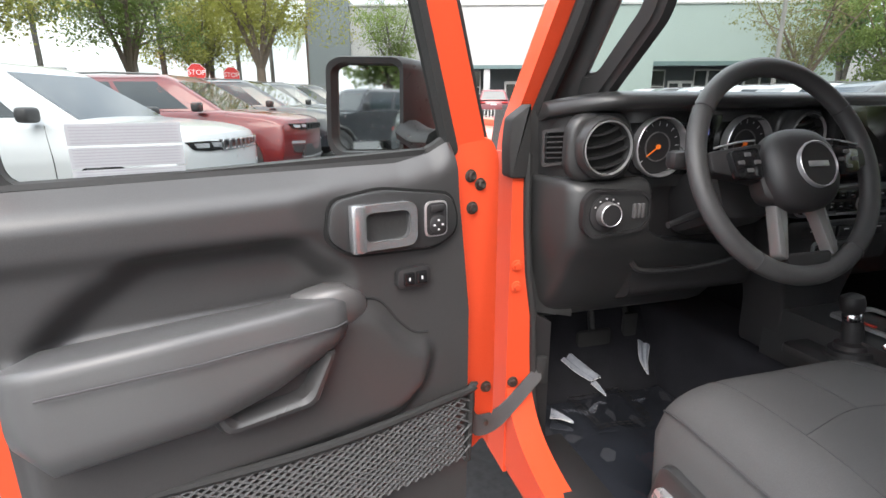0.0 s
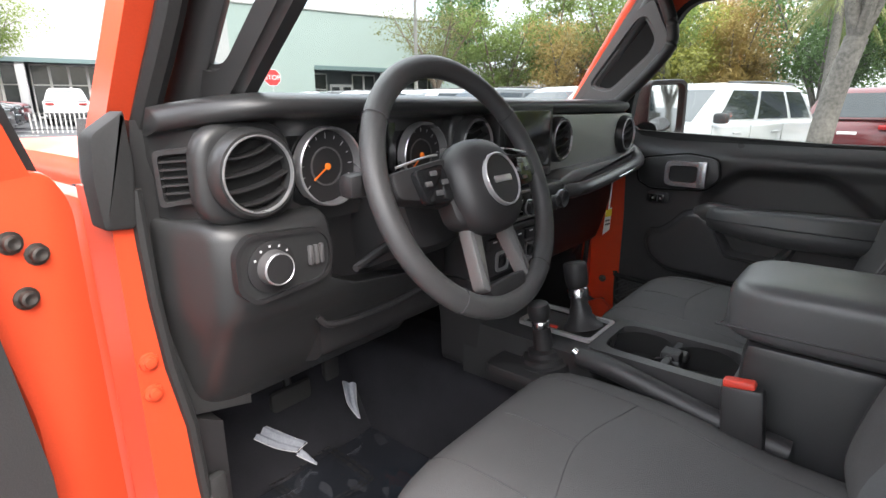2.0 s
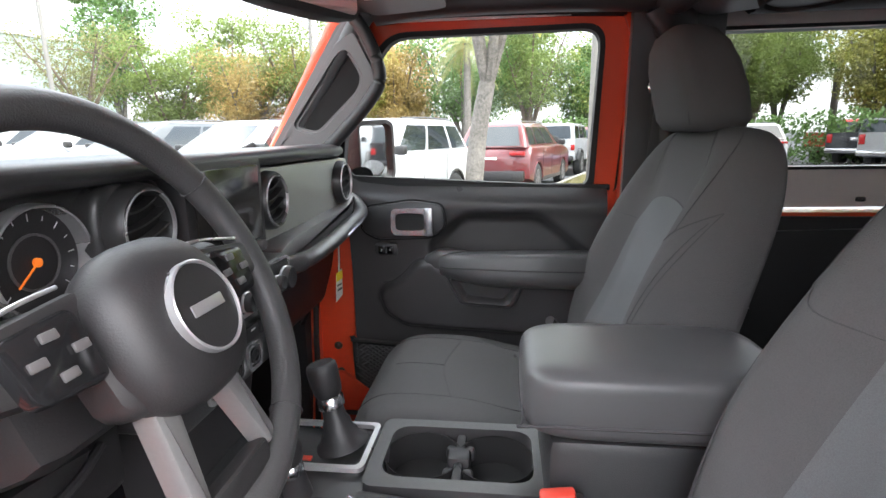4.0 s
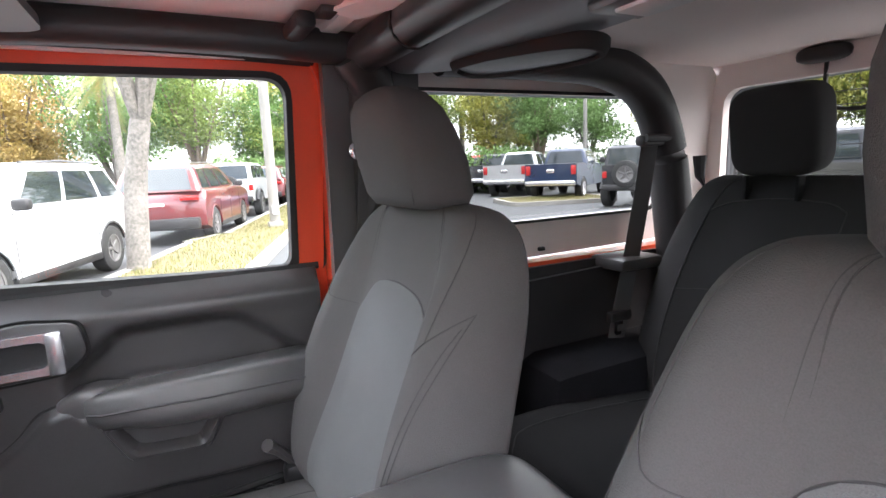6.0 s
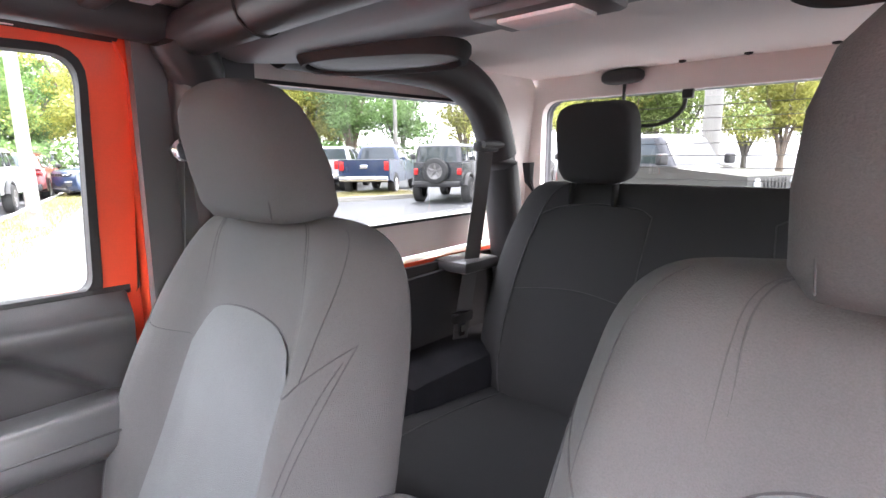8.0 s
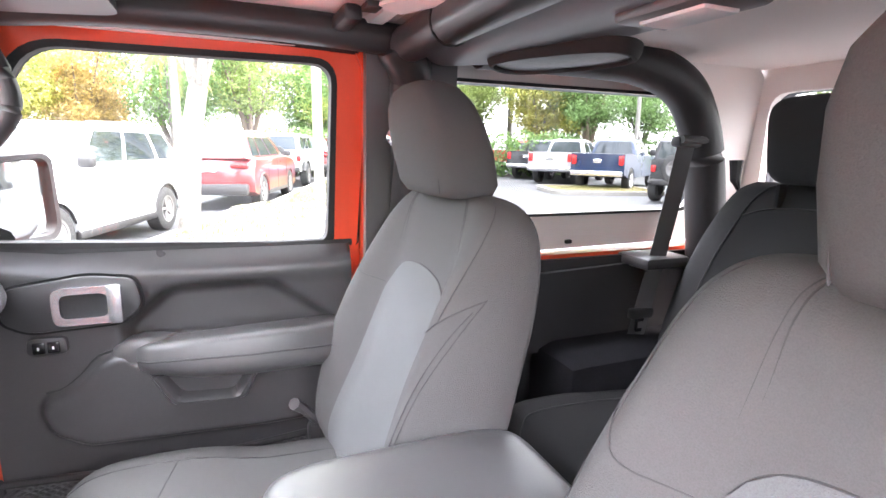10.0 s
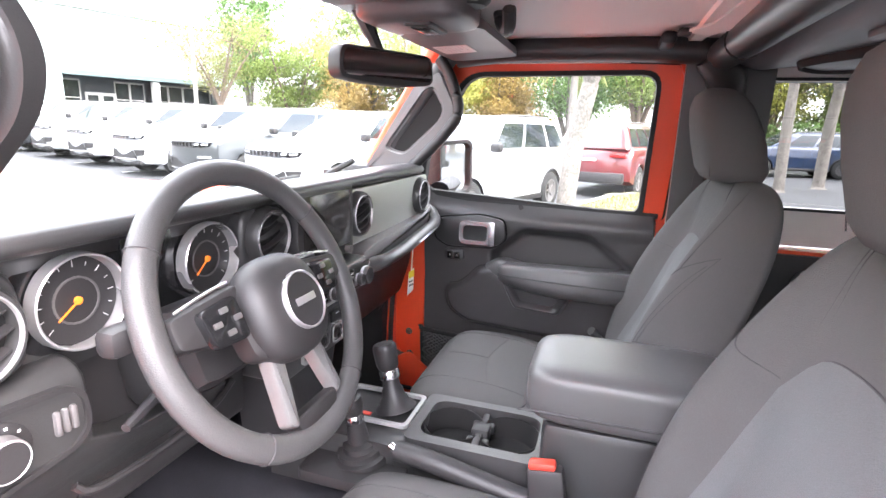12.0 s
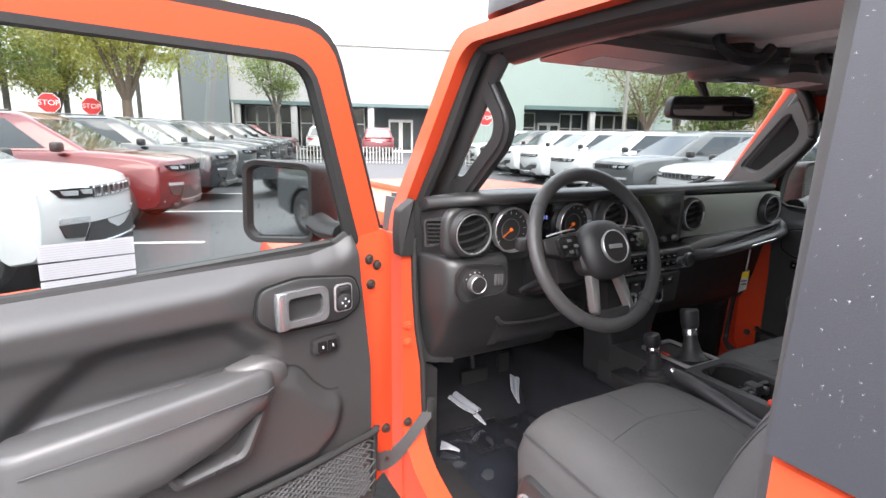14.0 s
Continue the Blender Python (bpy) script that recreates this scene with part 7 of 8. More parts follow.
def stall_lines():
    for k in range(9):
        bm = BM()
        slab(bm, rect(-8.0, 6.3 + 2.95 * k, -2.9, 6.42 + 2.95 * k), lambda a, b, d: lot(a, b, d), 0.002, 0.005)
        solid("stall_line", bm, LINE_PAINT, "worn white parking stall line", "road marking", kind="structure")
        bm = BM()
        slab(bm, rect(5.4, 4.8 + 2.95 * k, 10.5, 4.92 + 2.95 * k), lambda a, b, d: lot(a, b, d), 0.002, 0.005)
        solid("stall_line", bm, LINE_PAINT, "worn white parking stall line", "road marking", kind="structure")


stall_lines()

# ---- parked cars ----


def at_lot(s, n, face):
    """A pose in the lot: face in degrees from the across direction."""
    p = lot(s, n)
    return pose(p.x, p.y, p.z, 0, 0, LOT + face)


def arch(cx, r, z0, n=9):
    """A wheel arch's line, from the rear side to the front."""
    return [(cx - r * math.cos(math.pi * k / n), max(z0, 0.36 + r * math.sin(math.pi * k / n))) for k in range(n + 1)]


def cabin(bm, b, t, hw0, hw1, z0, z1, bulge=0.03):
    """A cabin over (x rear, x front) at the belt b and at the roof t."""
    rings = []
    for f in (0, 0.25, 0.5, 0.75, 0.93, 1.0):
        g = 1 - 0.0 * f
        x0, x1 = b[0] + (t[0] - b[0]) * f, b[1] + (t[1] - b[1]) * f
        w = hw0 + (hw1 - hw0) * f + bulge * math.sin(math.pi * min(f, 1)) * 0.5
        z = z0 + (z1 - z0) * f
        if f == 1.0:
            x0, x1, w, z = x0 + 0.10, x1 - 0.12, w - 0.10, z1 + 0.035
        q = rounded([(x0, -w), (x1, -w * 0.94), (x1, w * 0.94), (x0, w)], [0.14, 0.10, 0.10, 0.14], 3)
        rings.append([Vector((x, y, z)) for x, y in q])
    loft(bm, rings)


def glass_panes(car, b, t, hw0, hw1, z0, z1, splits, mat=CAR_GLASS, f0=0.10, f1=0.86):
    """Windscreen, rear window and side windows, set just proud of the cabin."""
    def side(x_b, f, s):
        k = (x_b - b[0]) / (b[1] - b[0])
        x = (b[0] + (t[0] - b[0]) * f) * (1 - k) + (b[1] + (t[1] - b[1]) * f) * k
        w = hw0 + (hw1 - hw0) * f + 0.015 * math.sin(math.pi * f)
        w *= 1 - 0.06 * max(0.0, (k - 0.0))
        return Vector((x, s * (w + 0.006), z0 + (z1 - z0) * f))
    for s in (-1, 1):
        for a0, a1 in splits:
            bm = BM()
            n = 4
            rows = [[side(b[0] + (b[1] - b[0]) * (a0 + (a1 - a0) * k / n), f0 + (f1 - f0) * j / n, s) for k in range(n + 1)] for j in range(n + 1)]
            loft(bm, rows, closed=False, cap=False)
            part("side_window", bm, mat, car)
    for front in (0, 1):
        bm = BM()
        n = 5
        rows = []
        for j in range(n + 1):
            f = f0 - 0.04 + (f1 + 0.06 - f0) * j / n
            x = (b[front] + (t[front] - b[front]) * f) + (0.008 if front else -0.008)
            w = (hw0 + (hw1 - hw0) * f) * (0.86 if front else 0.82)
            rows.append([Vector((x - (0.0 if front else 0.0), w * (-1 + 2 * k / n), z0 + (z1 - z0) * f)) for k in range(n + 1)])
        loft(bm, rows, closed=False, cap=False)
        part("windscreen" if front else "rear_window", bm, mat, car)


def suv(paint, label, m, group, grille_mat=TRIM_DARK, roof_mat=None, tall=1.0, rim=TRIM_GREY):
    """A large family SUV with a seven-bar grille, its nose towards local x."""
    car = thing("parked_suv", label, "car", m, group)
    nose = lambda y: -0.26 * (abs(y) / 0.97) ** 2.4
    low = [(-2.44, 0.42)] + [(-1.95, 0.30)] + arch(-1.48, 0.44, 0.30) + [(-0.98, 0.27), (0.98, 0.27)] + arch(1.48, 0.44, 0.30) + [(2.02, 0.28), (2.34, 0.31), (2.42, 0.42), (2.45, 0.60), (2.46, 0.80), (2.445, 0.96), (2.40, 1.03), (2.28, 1.075), (1.95, 1.125), (1.55, 1.16), (1.15, 1.19), (-2.25, 1.20), (-2.38, 1.08), (-2.46, 0.85)]
    bm = BM()
    rings = []
    for y in (-0.970, -0.960, -0.935, -0.89, -0.80, -0.65, -0.45, -0.2, 0.0, 0.2, 0.45, 0.65, 0.80, 0.89, 0.935, 0.960, 0.970):
        e = 0.075 * max(0.0, (abs(y) - 0.85) / 0.12) ** 2.5
        ring = []
        for x, z in low:
            if x > 1.7:
                x = x + nose(y) * min(1.0, (x - 1.7) / 0.65)
            if x < -1.9:
                x = x - nose(y) * 0.6 * min(1.0, (-1.9 - x) / 0.5)
            if z > 1.0:
                z = z - e + (0.028 * (1 - (y / 0.97) ** 2) if x > 1.0 else 0.0)
            elif z < 0.35:
                z = z + e * 0.4
            ring.append(Vector((x, y, z)))
        rings.append(ring)
    loft(bm, rings)
    part("body", bm, paint, car, angle=35)
    b, t = (-2.36, 1.20), (-2.05, 0.28)
    bm = BM()
    cabin(bm, b, t, 0.90, 0.70, 1.17, 1.735)
    part("cabin", bm, roof_mat or paint, car)
    glass_panes(car, b, t, 0.90, 0.70, 1.17, 1.735, ((0.06, 0.25), (0.28, 0.55), (0.58, 0.86)))
    for s in (-1, 1):
        for x in (-1.48, 1.48):
            car_wheel(car, pose(x, s * 0.84, 0.375, -s * 90, 0, 0), 0.375, 0.25, rim, 5)
            bm = BM()
            pts = [(a, s * 0.955 if x < 0 else s * 0.935, z) for a, z in arch(x, 0.455, 0.24)]
            tube(bm, pts, 0.028, 6)
            part("arch_trim", bm, TRIM_DARK if paint is not CAR_RED else CAR_RED, car)
        bm = BM()
        box(bm, (0, s * 0.93, 0.33), (2.1, 0.10, 0.12), 0.03)
        part("sill", bm, TRIM_DARK, car)
        bm = BM()
        on = lambda a, z, d: Vector((2.452 + d + nose(a), a, z))
        slab(bm, rounded([(s * 0.445, 0.885), (s * 0.445, 0.972), (s * 0.62, 0.985), (s * 0.86, 0.985), (s * 0.80, 0.905), (s * 0.62, 0.882)], 0.012), on, -0.03, 0.012)
        hl = part("headlamp", bm, BLACK_GLOSS, car)
        for a0, a1 in ((0.46, 0.60), (0.63, 0.80)):
            bm = BM()
            slab(bm, rounded([(s * a0, 0.915), (s * a0, 0.962), (s * a1, 0.970), (s * (a1 - 0.03), 0.922)], 0.008), on, 0.010, 0.018)
            part("lamp_lens", bm, LAMP_LENS, hl)
        bm = BM()
        slab(bm, rounded([(s * 0.52, 0.655), (s * 0.52, 0.700), (s * 0.83, 0.710), (s * 0.83, 0.665)], 0.010), on, -0.02, 0.016)
        part("fog_lamp", bm, LAMP_LENS, car)
        bm = BM()
        slab(bm, rounded([(s * 0.60, 0.50), (s * 0.53, 0.640), (s * 0.84, 0.650), (s * 0.78, 0.52)], 0.02), on, -0.02, 0.010)
        part("side_intake", bm, TRIM_DARK, car)
        for x in (0.98, -0.05, -1.02):
            bm = BM()
            tube(bm, [(x, s * 0.970, 0.38), (x, s * 0.971, 0.8), (x - 0.03, s * 0.965, 1.15)], 0.006, 4)
            part("door_gap", bm, RUBBER, car)
        bm = BM()
        box(bm, (2.16, s * 0.905, 0.80), (0.12, 0.02, 0.045), 0.006, None)
        part("side_marker", bm, AMBER, car)
        bm = BM()
        block(bm, (0.86, s * 1.03, 1.25), (0.14, 0.20, 0.15), 4)
        part("door_mirror", bm, TRIM_DARK, car)
        bm = BM()
        box(bm, (-2.40, s * 0.68, 1.02), (0.10, 0.38, 0.09), 0.02)
        part("tail_lamp", bm, TAIL_LENS, car)
        for x in (0.55, -0.55):
            bm = BM()
            box(bm, (x - 0.25, s * 0.972, 1.03), (0.20, 0.03, 0.03), 0.008)
            part("door_handle", bm, paint, car)
        bm = BM()
        tube(bm, [(-1.9, s * 0.62, 1.785), (-0.8, s * 0.65, 1.80), (0.1, s * 0.63, 1.775)], 0.018, 6)
        part("roof_rail", bm, TRIM_GREY, car)
    bm = BM()
    on = lambda a, z, d: Vector((2.454 + d + nose(a), a, z))
    edge = [-0.44 + 0.88 * k / 10 for k in range(11)]
    slab(bm, [(a, 0.872) for a in edge] + [(a, 0.990) for a in edge[::-1]], on, -0.03, 0.004)
    gr = part("grille", bm, BLACK_GLOSS, car)
    for k in range(7):
        bm = BM()
        y = -0.372 + 0.124 * k
        o = rounded(rect(y - 0.056, 0.874, y + 0.056, 0.988), 0.022, 3)
        i = rounded(rect(y - 0.044, 0.886, y + 0.044, 0.976), 0.018, 3)
        ring_slab(bm, o, i, on, 0.0, 0.016)
        part("grille_slot", bm, CHROME if paint is CAR_WHITE else grille_mat, gr)
    bm = BM()
    edge = [-0.50 + 1.0 * k / 10 for k in range(11)]
    slab(bm, [(a * 1.16, 0.43) for a in edge] + [(a, 0.635) for a in edge[::-1]], on, -0.03, 0.006)
    part("lower_intake", bm, TRIM_DARK, car)
    bm = BM()
    tube(bm, [on(a * 1.2, 0.420, 0.010) for a in edge], 0.014, 6)
    part("bumper_strip", bm, CHROME if paint is CAR_WHITE else TRIM_GREY, car)
    bm = BM()
    box(bm, (2.20, 0, 0.33), (0.30, 1.35, 0.12), 0.04)
    part("bumper_trim", bm, TRIM_DARK, car)
    bm = BM()
    box(bm, (-2.38, 0, 0.48), (0.18, 1.70, 0.26), 0.05)
    part("bumper_trim", bm, TRIM_DARK, car)
    bm = BM()
    box(bm, (-2.44, 0, 0.86), (0.02, 0.34, 0.14), 0.01)
    part("plate_panel", bm, PAPER, car)
    return car


def boxy_jeep(paint, label, m, group, soft=ROOF_BLACK):
    """A four-door off-roader with flat sides, flares and a spare wheel."""
    car = thing("parked_off_roader", label, "car", m, group)
    bm = BM()
    low = [(-2.15, 0.55), (-1.95, 0.55)] + arch(-1.48, 0.50, 0.55) + [(-0.9, 0.50), (0.95, 0.50)] + arch(1.52, 0.50, 0.55) + [(2.05, 0.60), (2.12, 0.70), (2.12, 1.14), (0.95, 1.24), (0.80, 1.28), (-2.15, 1.28)]
    slab(bm, low, lambda a, b, d: Vector((a, d, b)), -0.78, 0.78)
    bmesh.ops.bevel(bm, geom=[e for e in bm.edges if len(e.link_faces) == 2 and e.calc_face_angle(0) > 1.0], offset=0.03, segments=2, affect="EDGES")
    part("body", bm, paint, car)
    b, t = (-2.12, 0.78), (-2.02, 0.42)
    bm = BM()
    cabin(bm, b, t, 0.76, 0.68, 1.27, 1.82, 0.0)
    part("hardtop", bm, soft, car)
    glass_panes(car, b, t, 0.76, 0.68, 1.27, 1.82, ((0.05, 0.30), (0.36, 0.60), (0.64, 0.93)))
    for s in (-1, 1):
        for x in (-1.48, 1.52):
            car_wheel(car, pose(x, s * 0.80, 0.41, -s * 90, 0, 0), 0.41, 0.27, TRIM_GREY, 5)
            bm = BM()
            tube(bm, [(a, s * 0.85, z + 0.06) for a, z in arch(x, 0.50, 0.50)], 0.07, 8, 0.6)
            part("wheel_flare", bm, TRIM_DARK, car)
        bm = BM()
        block(bm, (0.72, s * 0.98, 1.40), (0.12, 0.22, 0.20), 5)
        part("door_mirror", bm, TRIM_DARK, car)
        bm = BM()
        box(bm, (-2.15, s * 0.70, 1.0), (0.08, 0.14, 0.20), 0.02)
        part("tail_lamp", bm, TAIL_LENS, car)
        bm = BM()
        lathe(bm, [(0.09, 0), (0.09, 0.04), (0.06, 0.05), (0.005, 0.05)], pose(2.10, s * 0.52, 1.02, 0, 90, 0), 18)
        part("headlamp", bm, LAMP_LENS, car)
    for k in range(7):
        bm = BM()
        box(bm, (2.12, -0.30 + 0.10 * k, 0.98), (0.02, 0.045, 0.26), 0.01)
        part("grille_slot", bm, BLACK_GLOSS, car)
    car_wheel(car, pose(-2.28, 0.02, 1.02, 0, -90, 0), 0.40, 0.25, TRIM_GREY, 5)
    bm = BM()
    box(bm, (2.22, 0, 0.62), (0.18, 1.5, 0.18), 0.05)
    box(bm, (-2.24, 0, 0.62), (0.18, 1.5, 0.18), 0.05)
    part("bumper", bm, TRIM_DARK, car)
    return car


def pickup(paint, label, m, group):
    """A crew-cab pickup with chrome bumpers."""
    car = thing("parked_pickup", label, "pickup truck", m, group)
    bm = BM()
    low = [(-2.90, 0.62), (-2.45, 0.55)] + arch(-1.85, 0.50, 0.50) + [(-1.25, 0.48), (1.30, 0.48)] + arch(1.85, 0.50, 0.50) + [(2.45, 0.50), (2.85, 0.60), (2.90, 0.95), (2.80, 1.20), (1.35, 1.28), (-0.95, 1.30), (-1.0, 1.34), (-2.90, 1.36)]
    slab(bm, low, lambda a, b, d: Vector((a, d, b)), -0.98, 0.98)
    bmesh.ops.bevel(bm, geom=[e for e in bm.edges if len(e.link_faces) == 2 and e.calc_face_angle(0) > 1.0], offset=0.05, segments=2, affect="EDGES")
    part("body", bm, paint, car)
    bm = BM()
    box(bm, (-1.95, 0, 1.345), (1.72, 1.62, 0.03), 0.005)
    part("load_bed", bm, TRIM_DARK, car)
    b, t = (-0.98, 1.38), (-0.80, 0.55)
    bm = BM()
    cabin(bm, b, t, 0.92, 0.72, 1.28, 1.90)
    part("cab", bm, paint, car)
    glass_panes(car, b, t, 0.92, 0.72, 1.28, 1.90, ((0.05, 0.42), (0.48, 0.90)))
    for s in (-1, 1):
        for x in (-1.85, 1.85):
            car_wheel(car, pose(x, s * 0.86, 0.42, -s * 90, 0, 0), 0.42, 0.28, CHROME, 6)
        bm = BM()
        box(bm, (-2.90, s * 0.86, 1.13), (0.06, 0.18, 0.34), 0.02)
        part("tail_lamp", bm, TAIL_LENS, car)
        bm = BM()
        block(bm, (1.0, s * 1.08, 1.42), (0.14, 0.24, 0.24), 4)
        part("door_mirror", bm, TRIM_DARK, car)
        bm = BM()
        box(bm, (2.86, s * 0.72, 1.02), (0.10, 0.42, 0.18), 0.03)
        part("headlamp", bm, LAMP_LENS, car)
    bm = BM()
    box(bm, (-2.98, 0, 0.66), (0.16, 1.9, 0.20), 0.05)
    box(bm, (2.92, 0, 0.68), (0.14, 1.9, 0.22), 0.05)
    part("bumper", bm, CHROME, car)
    bm = BM()
    box(bm, (-2.905, 0, 1.10), (0.02, 0.30, 0.14), 0.02)
    part("tailgate_badge", bm, CHROME, car)
    bm = BM()
    box(bm, (2.90, 0, 1.02), (0.06, 0.90, 0.34), 0.03)
    part("grille", bm, BLACK_GLOSS, car)
    return car


def park():
    # row facing the aisle on one side
    row = "row of parked cars facing the aisle"
    w = suv(CAR_WHITE, "white SUV parked nose-out with a chrome seven-slot grille", at_lot(-5.80, 4.75, 0), row)
    r = suv(CAR_RED, "deep red SUV parked nose-out", at_lot(-5.90, 8.25, 0), row)
    k = suv(CAR_BLACK, "black SUV parked nose-out", at_lot(-5.90, 11.55, 0), row)
    g = suv(CAR_GREY, "dark grey SUV parked nose-out", at_lot(-5.90, 14.6, 0), row)
    for i, src in enumerate((k, k, g, k, r)):
        copy_thing(src, at_lot(-5.9, 17.6 + 2.95 * i, 0))
    # the row opposite
    opp = "row of parked cars opposite"
    w2 = suv(CAR_WHITE, "white SUV parked beside the lawn island", at_lot(7.55, 4.45, 180), opp)
    for i, src in enumerate((w, g, w, w, w, k, w)):
        copy_thing(src, at_lot(7.65, 7.45 + 2.85 * i, 180))["group"] = opp
    # cars beyond the lawn, seen from behind
    beyond = "cars parked beyond the lawn"
    copy_thing(r, at_lot(14.1, 3.72, 0))["group"] = beyond
    wj = boxy_jeep(CAR_WHITE, "white off-roader parked beyond the lawn", at_lot(20.6, 3.75, 0), beyond, CAR_WHITE)
    copy_thing(r, at_lot(26.5, 3.7, 0))["group"] = beyond
    copy_thing(k, at_lot(32.0, 3.7, 0))["group"] = beyond
    # pickups behind
    back = "pickups parked across the lot"
    pickup(CAR_BLUE, "navy blue crew-cab pickup seen from behind", pose(16.6, -15.3, 0, 0, 0, -56), back)
    pickup(CAR_SILVER, "silver crew-cab pickup seen from behind", pose(20.1, -15.5, 0, 0, 0, -54), back)
    pickup(CAR_BLACK, "black crew-cab pickup seen from behind", pose(23.2, -16.2, 0, 0, 0, -54), back)
    pickup(CAR_BRIGHT_RED, "bright red crew-cab pickup seen from behind", pose(26.2, -16.9, 0, 0, 0, -54), back)
    bj = boxy_jeep(CAR_BLACK, "black off-roader with a spare wheel on its tailgate", pose(11.7, -14.3, 0, 0, 0, -64), "off-roaders behind")
    copy_thing(bj, pose(9.6, -15.6, 0, 0, 0, -64))
    copy_thing(bj, at_lot(-13.6, -6.3, 80))
    copy_thing(g, at_lot(-5.8, -5.0, 0))["group"] = row
    copy_thing(k, at_lot(-5.9, 1.0, 0))["group"] = row
    boxy_jeep(CAR_KHAKI, "khaki grey off-roader parked side-on behind", at_lot(6.6, -9.3, 180), "off-roaders behind")
    copy_thing(w, at_lot(25.5, -2.5, 20))["group"] = back
    suv(CAR_BLUE, "navy blue SUV parked beyond the verge", pose(24.0, -7.6, 0, 0, 0, 100), back)
    copy_thing(wj, at_lot(13.3, 27.5, 180))["group"] = opp
    copy_thing(r, at_lot(1.2, 34.0, 90))["group"] = "cars by the showroom"
    copy_thing(w, at_lot(-2.2, 34.0, 90))["group"] = "cars by the showroom"


park()

# ---- showroom ----
SHOW = pose(14.3, 35.7, 0.66, 0, 0, LOT)


def build_showroom():
    b = thing("showroom", "long low showroom with pale and sage walls and dark glass fronts", "building", SHOW)
    to3 = lambda a, z, d: Vector((a, d, z))

    def wall(name, a0, a1, z0, z1, d0, d1, mat):
        bm = BM()
        slab(bm, rect(a0, z0, a1, z1), to3, d0, d1, 0.0)
        return part(name, bm, mat, b)
    wall("corner_block", -14.2, -11.2, 0, 7.9, -0.3, 14, STUCCO_DARK)
    wall("upper_wall", -11.2, 4.6, 3.55, 7.5, 0, 14, STUCCO_LIGHT)
    wall("upper_wall", 4.6, 24.0, 3.75, 7.5, 0, 14, STUCCO)
    wall("parapet", -11.3, 24.1, 7.5, 7.62, -0.1, 14.1, MULLION)
    wall("side_pier", 5.6, 10.4, 0, 3.75, 0, 2.0, STUCCO)
    wall("side_pier", 21.5, 24.0, 0, 3.75, 0, 2.0, STUCCO)
    wall("fascia", -11.2, 4.6, 3.30, 3.55, -0.05, 0.6, FASCIA)
    wall("fascia", 10.4, 21.5, 3.45, 3.75, -0.05, 0.6, FASCIA)
    wall("lower_annex", 24.0, 44.0, 0, 4.6, 3.0, 14, STUCCO_LIGHT)
    wall("back_wall", -11.2, 24.0, 0, 3.6, 3.0, 3.2, STUCCO_DARK)
    for a in (-10.8, -6.9, -1.4, 5.2, 16.2, 21.3):
        bm = BM()
        box(bm, (a, 0.3, 1.75), (0.45, 0.45, 3.5), 0.02)
        part("column", bm, STUCCO_LIGHT, b)
    for a0, a1, n in ((-10.5, -7.2, 4), (-6.6, -1.8, 5), (10.6, 11.9, 1), (14.0, 16.0, 2), (16.6, 21.1, 4), (3.1, 5.0, 2)):
        for k in range(n):
            x0, x1 = a0 + (a1 - a0) * k / n, a0 + (a1 - a0) * (k + 1) / n
            bm = BM()
            slab(bm, rect(x0 + 0.05, 0.25, x1 - 0.05, 3.2), to3, 1.6, 1.64)
            w = part("shop_window", bm, SHOP_GLASS, b)
            bm = BM()
            ring_slab(bm, rect(x0, 0.15, x1, 3.3), rect(x0 + 0.07, 0.25, x1 - 0.07, 3.2), to3, 1.54, 1.60)
            box(bm, ((x0 + x1) / 2, 1.57, 2.1), (x1 - x0, 0.05, 0.07))
            part("window_frame", bm, MULLION, w)
    for a0 in (0.0, 12.1):
        for k in range(2):
            x0 = a0 + k * 0.95
            bm = BM()
            ring_slab(bm, rect(x0, 0.0, x0 + 0.93, 2.5), rect(x0 + 0.14, 0.2, x0 + 0.79, 2.3), to3, 1.45, 1.52)
            d = part("door", bm, MULLION, b)
            bm = BM()
            slab(bm, rect(x0 + 0.14, 0.2, x0 + 0.79, 2.3), to3, 1.47, 1.49)
            part("pane", bm, SHOP_GLASS, d)
    bm = BM()
    tube(bm, [(-11.0, -0.25, 0), (-11.0, -0.25, 3.4)], 0.08, 8)
    part("drain_pipe", bm, MULLION, b)


build_showroom()


def build_fences():
    for s0, s1, n in ((-3.2, 2.0, 25.5), (5.0, 7.5, 24.0)):
        f = thing("low_fence", "low pale picket fence before the showroom", "fence", group="low fences")
        k = int((s1 - s0) / 0.16)
        for i in range(k + 1):
            bm = BM()
            p = lot(s0 + (s1 - s0) * i / k, n)
            box(bm, (p.x, p.y, p.z + 0.40), (0.05, 0.05, 0.80), 0.004, None, 1)
            part("picket", bm, MULLION, f)
        for z in (0.15, 0.75):
            bm = BM()
            tube(bm, [lot(s0, n, z), lot(s1, n, z)], 0.03, 6)
            part("rail", bm, TRIM_DARK, f)


build_fences()


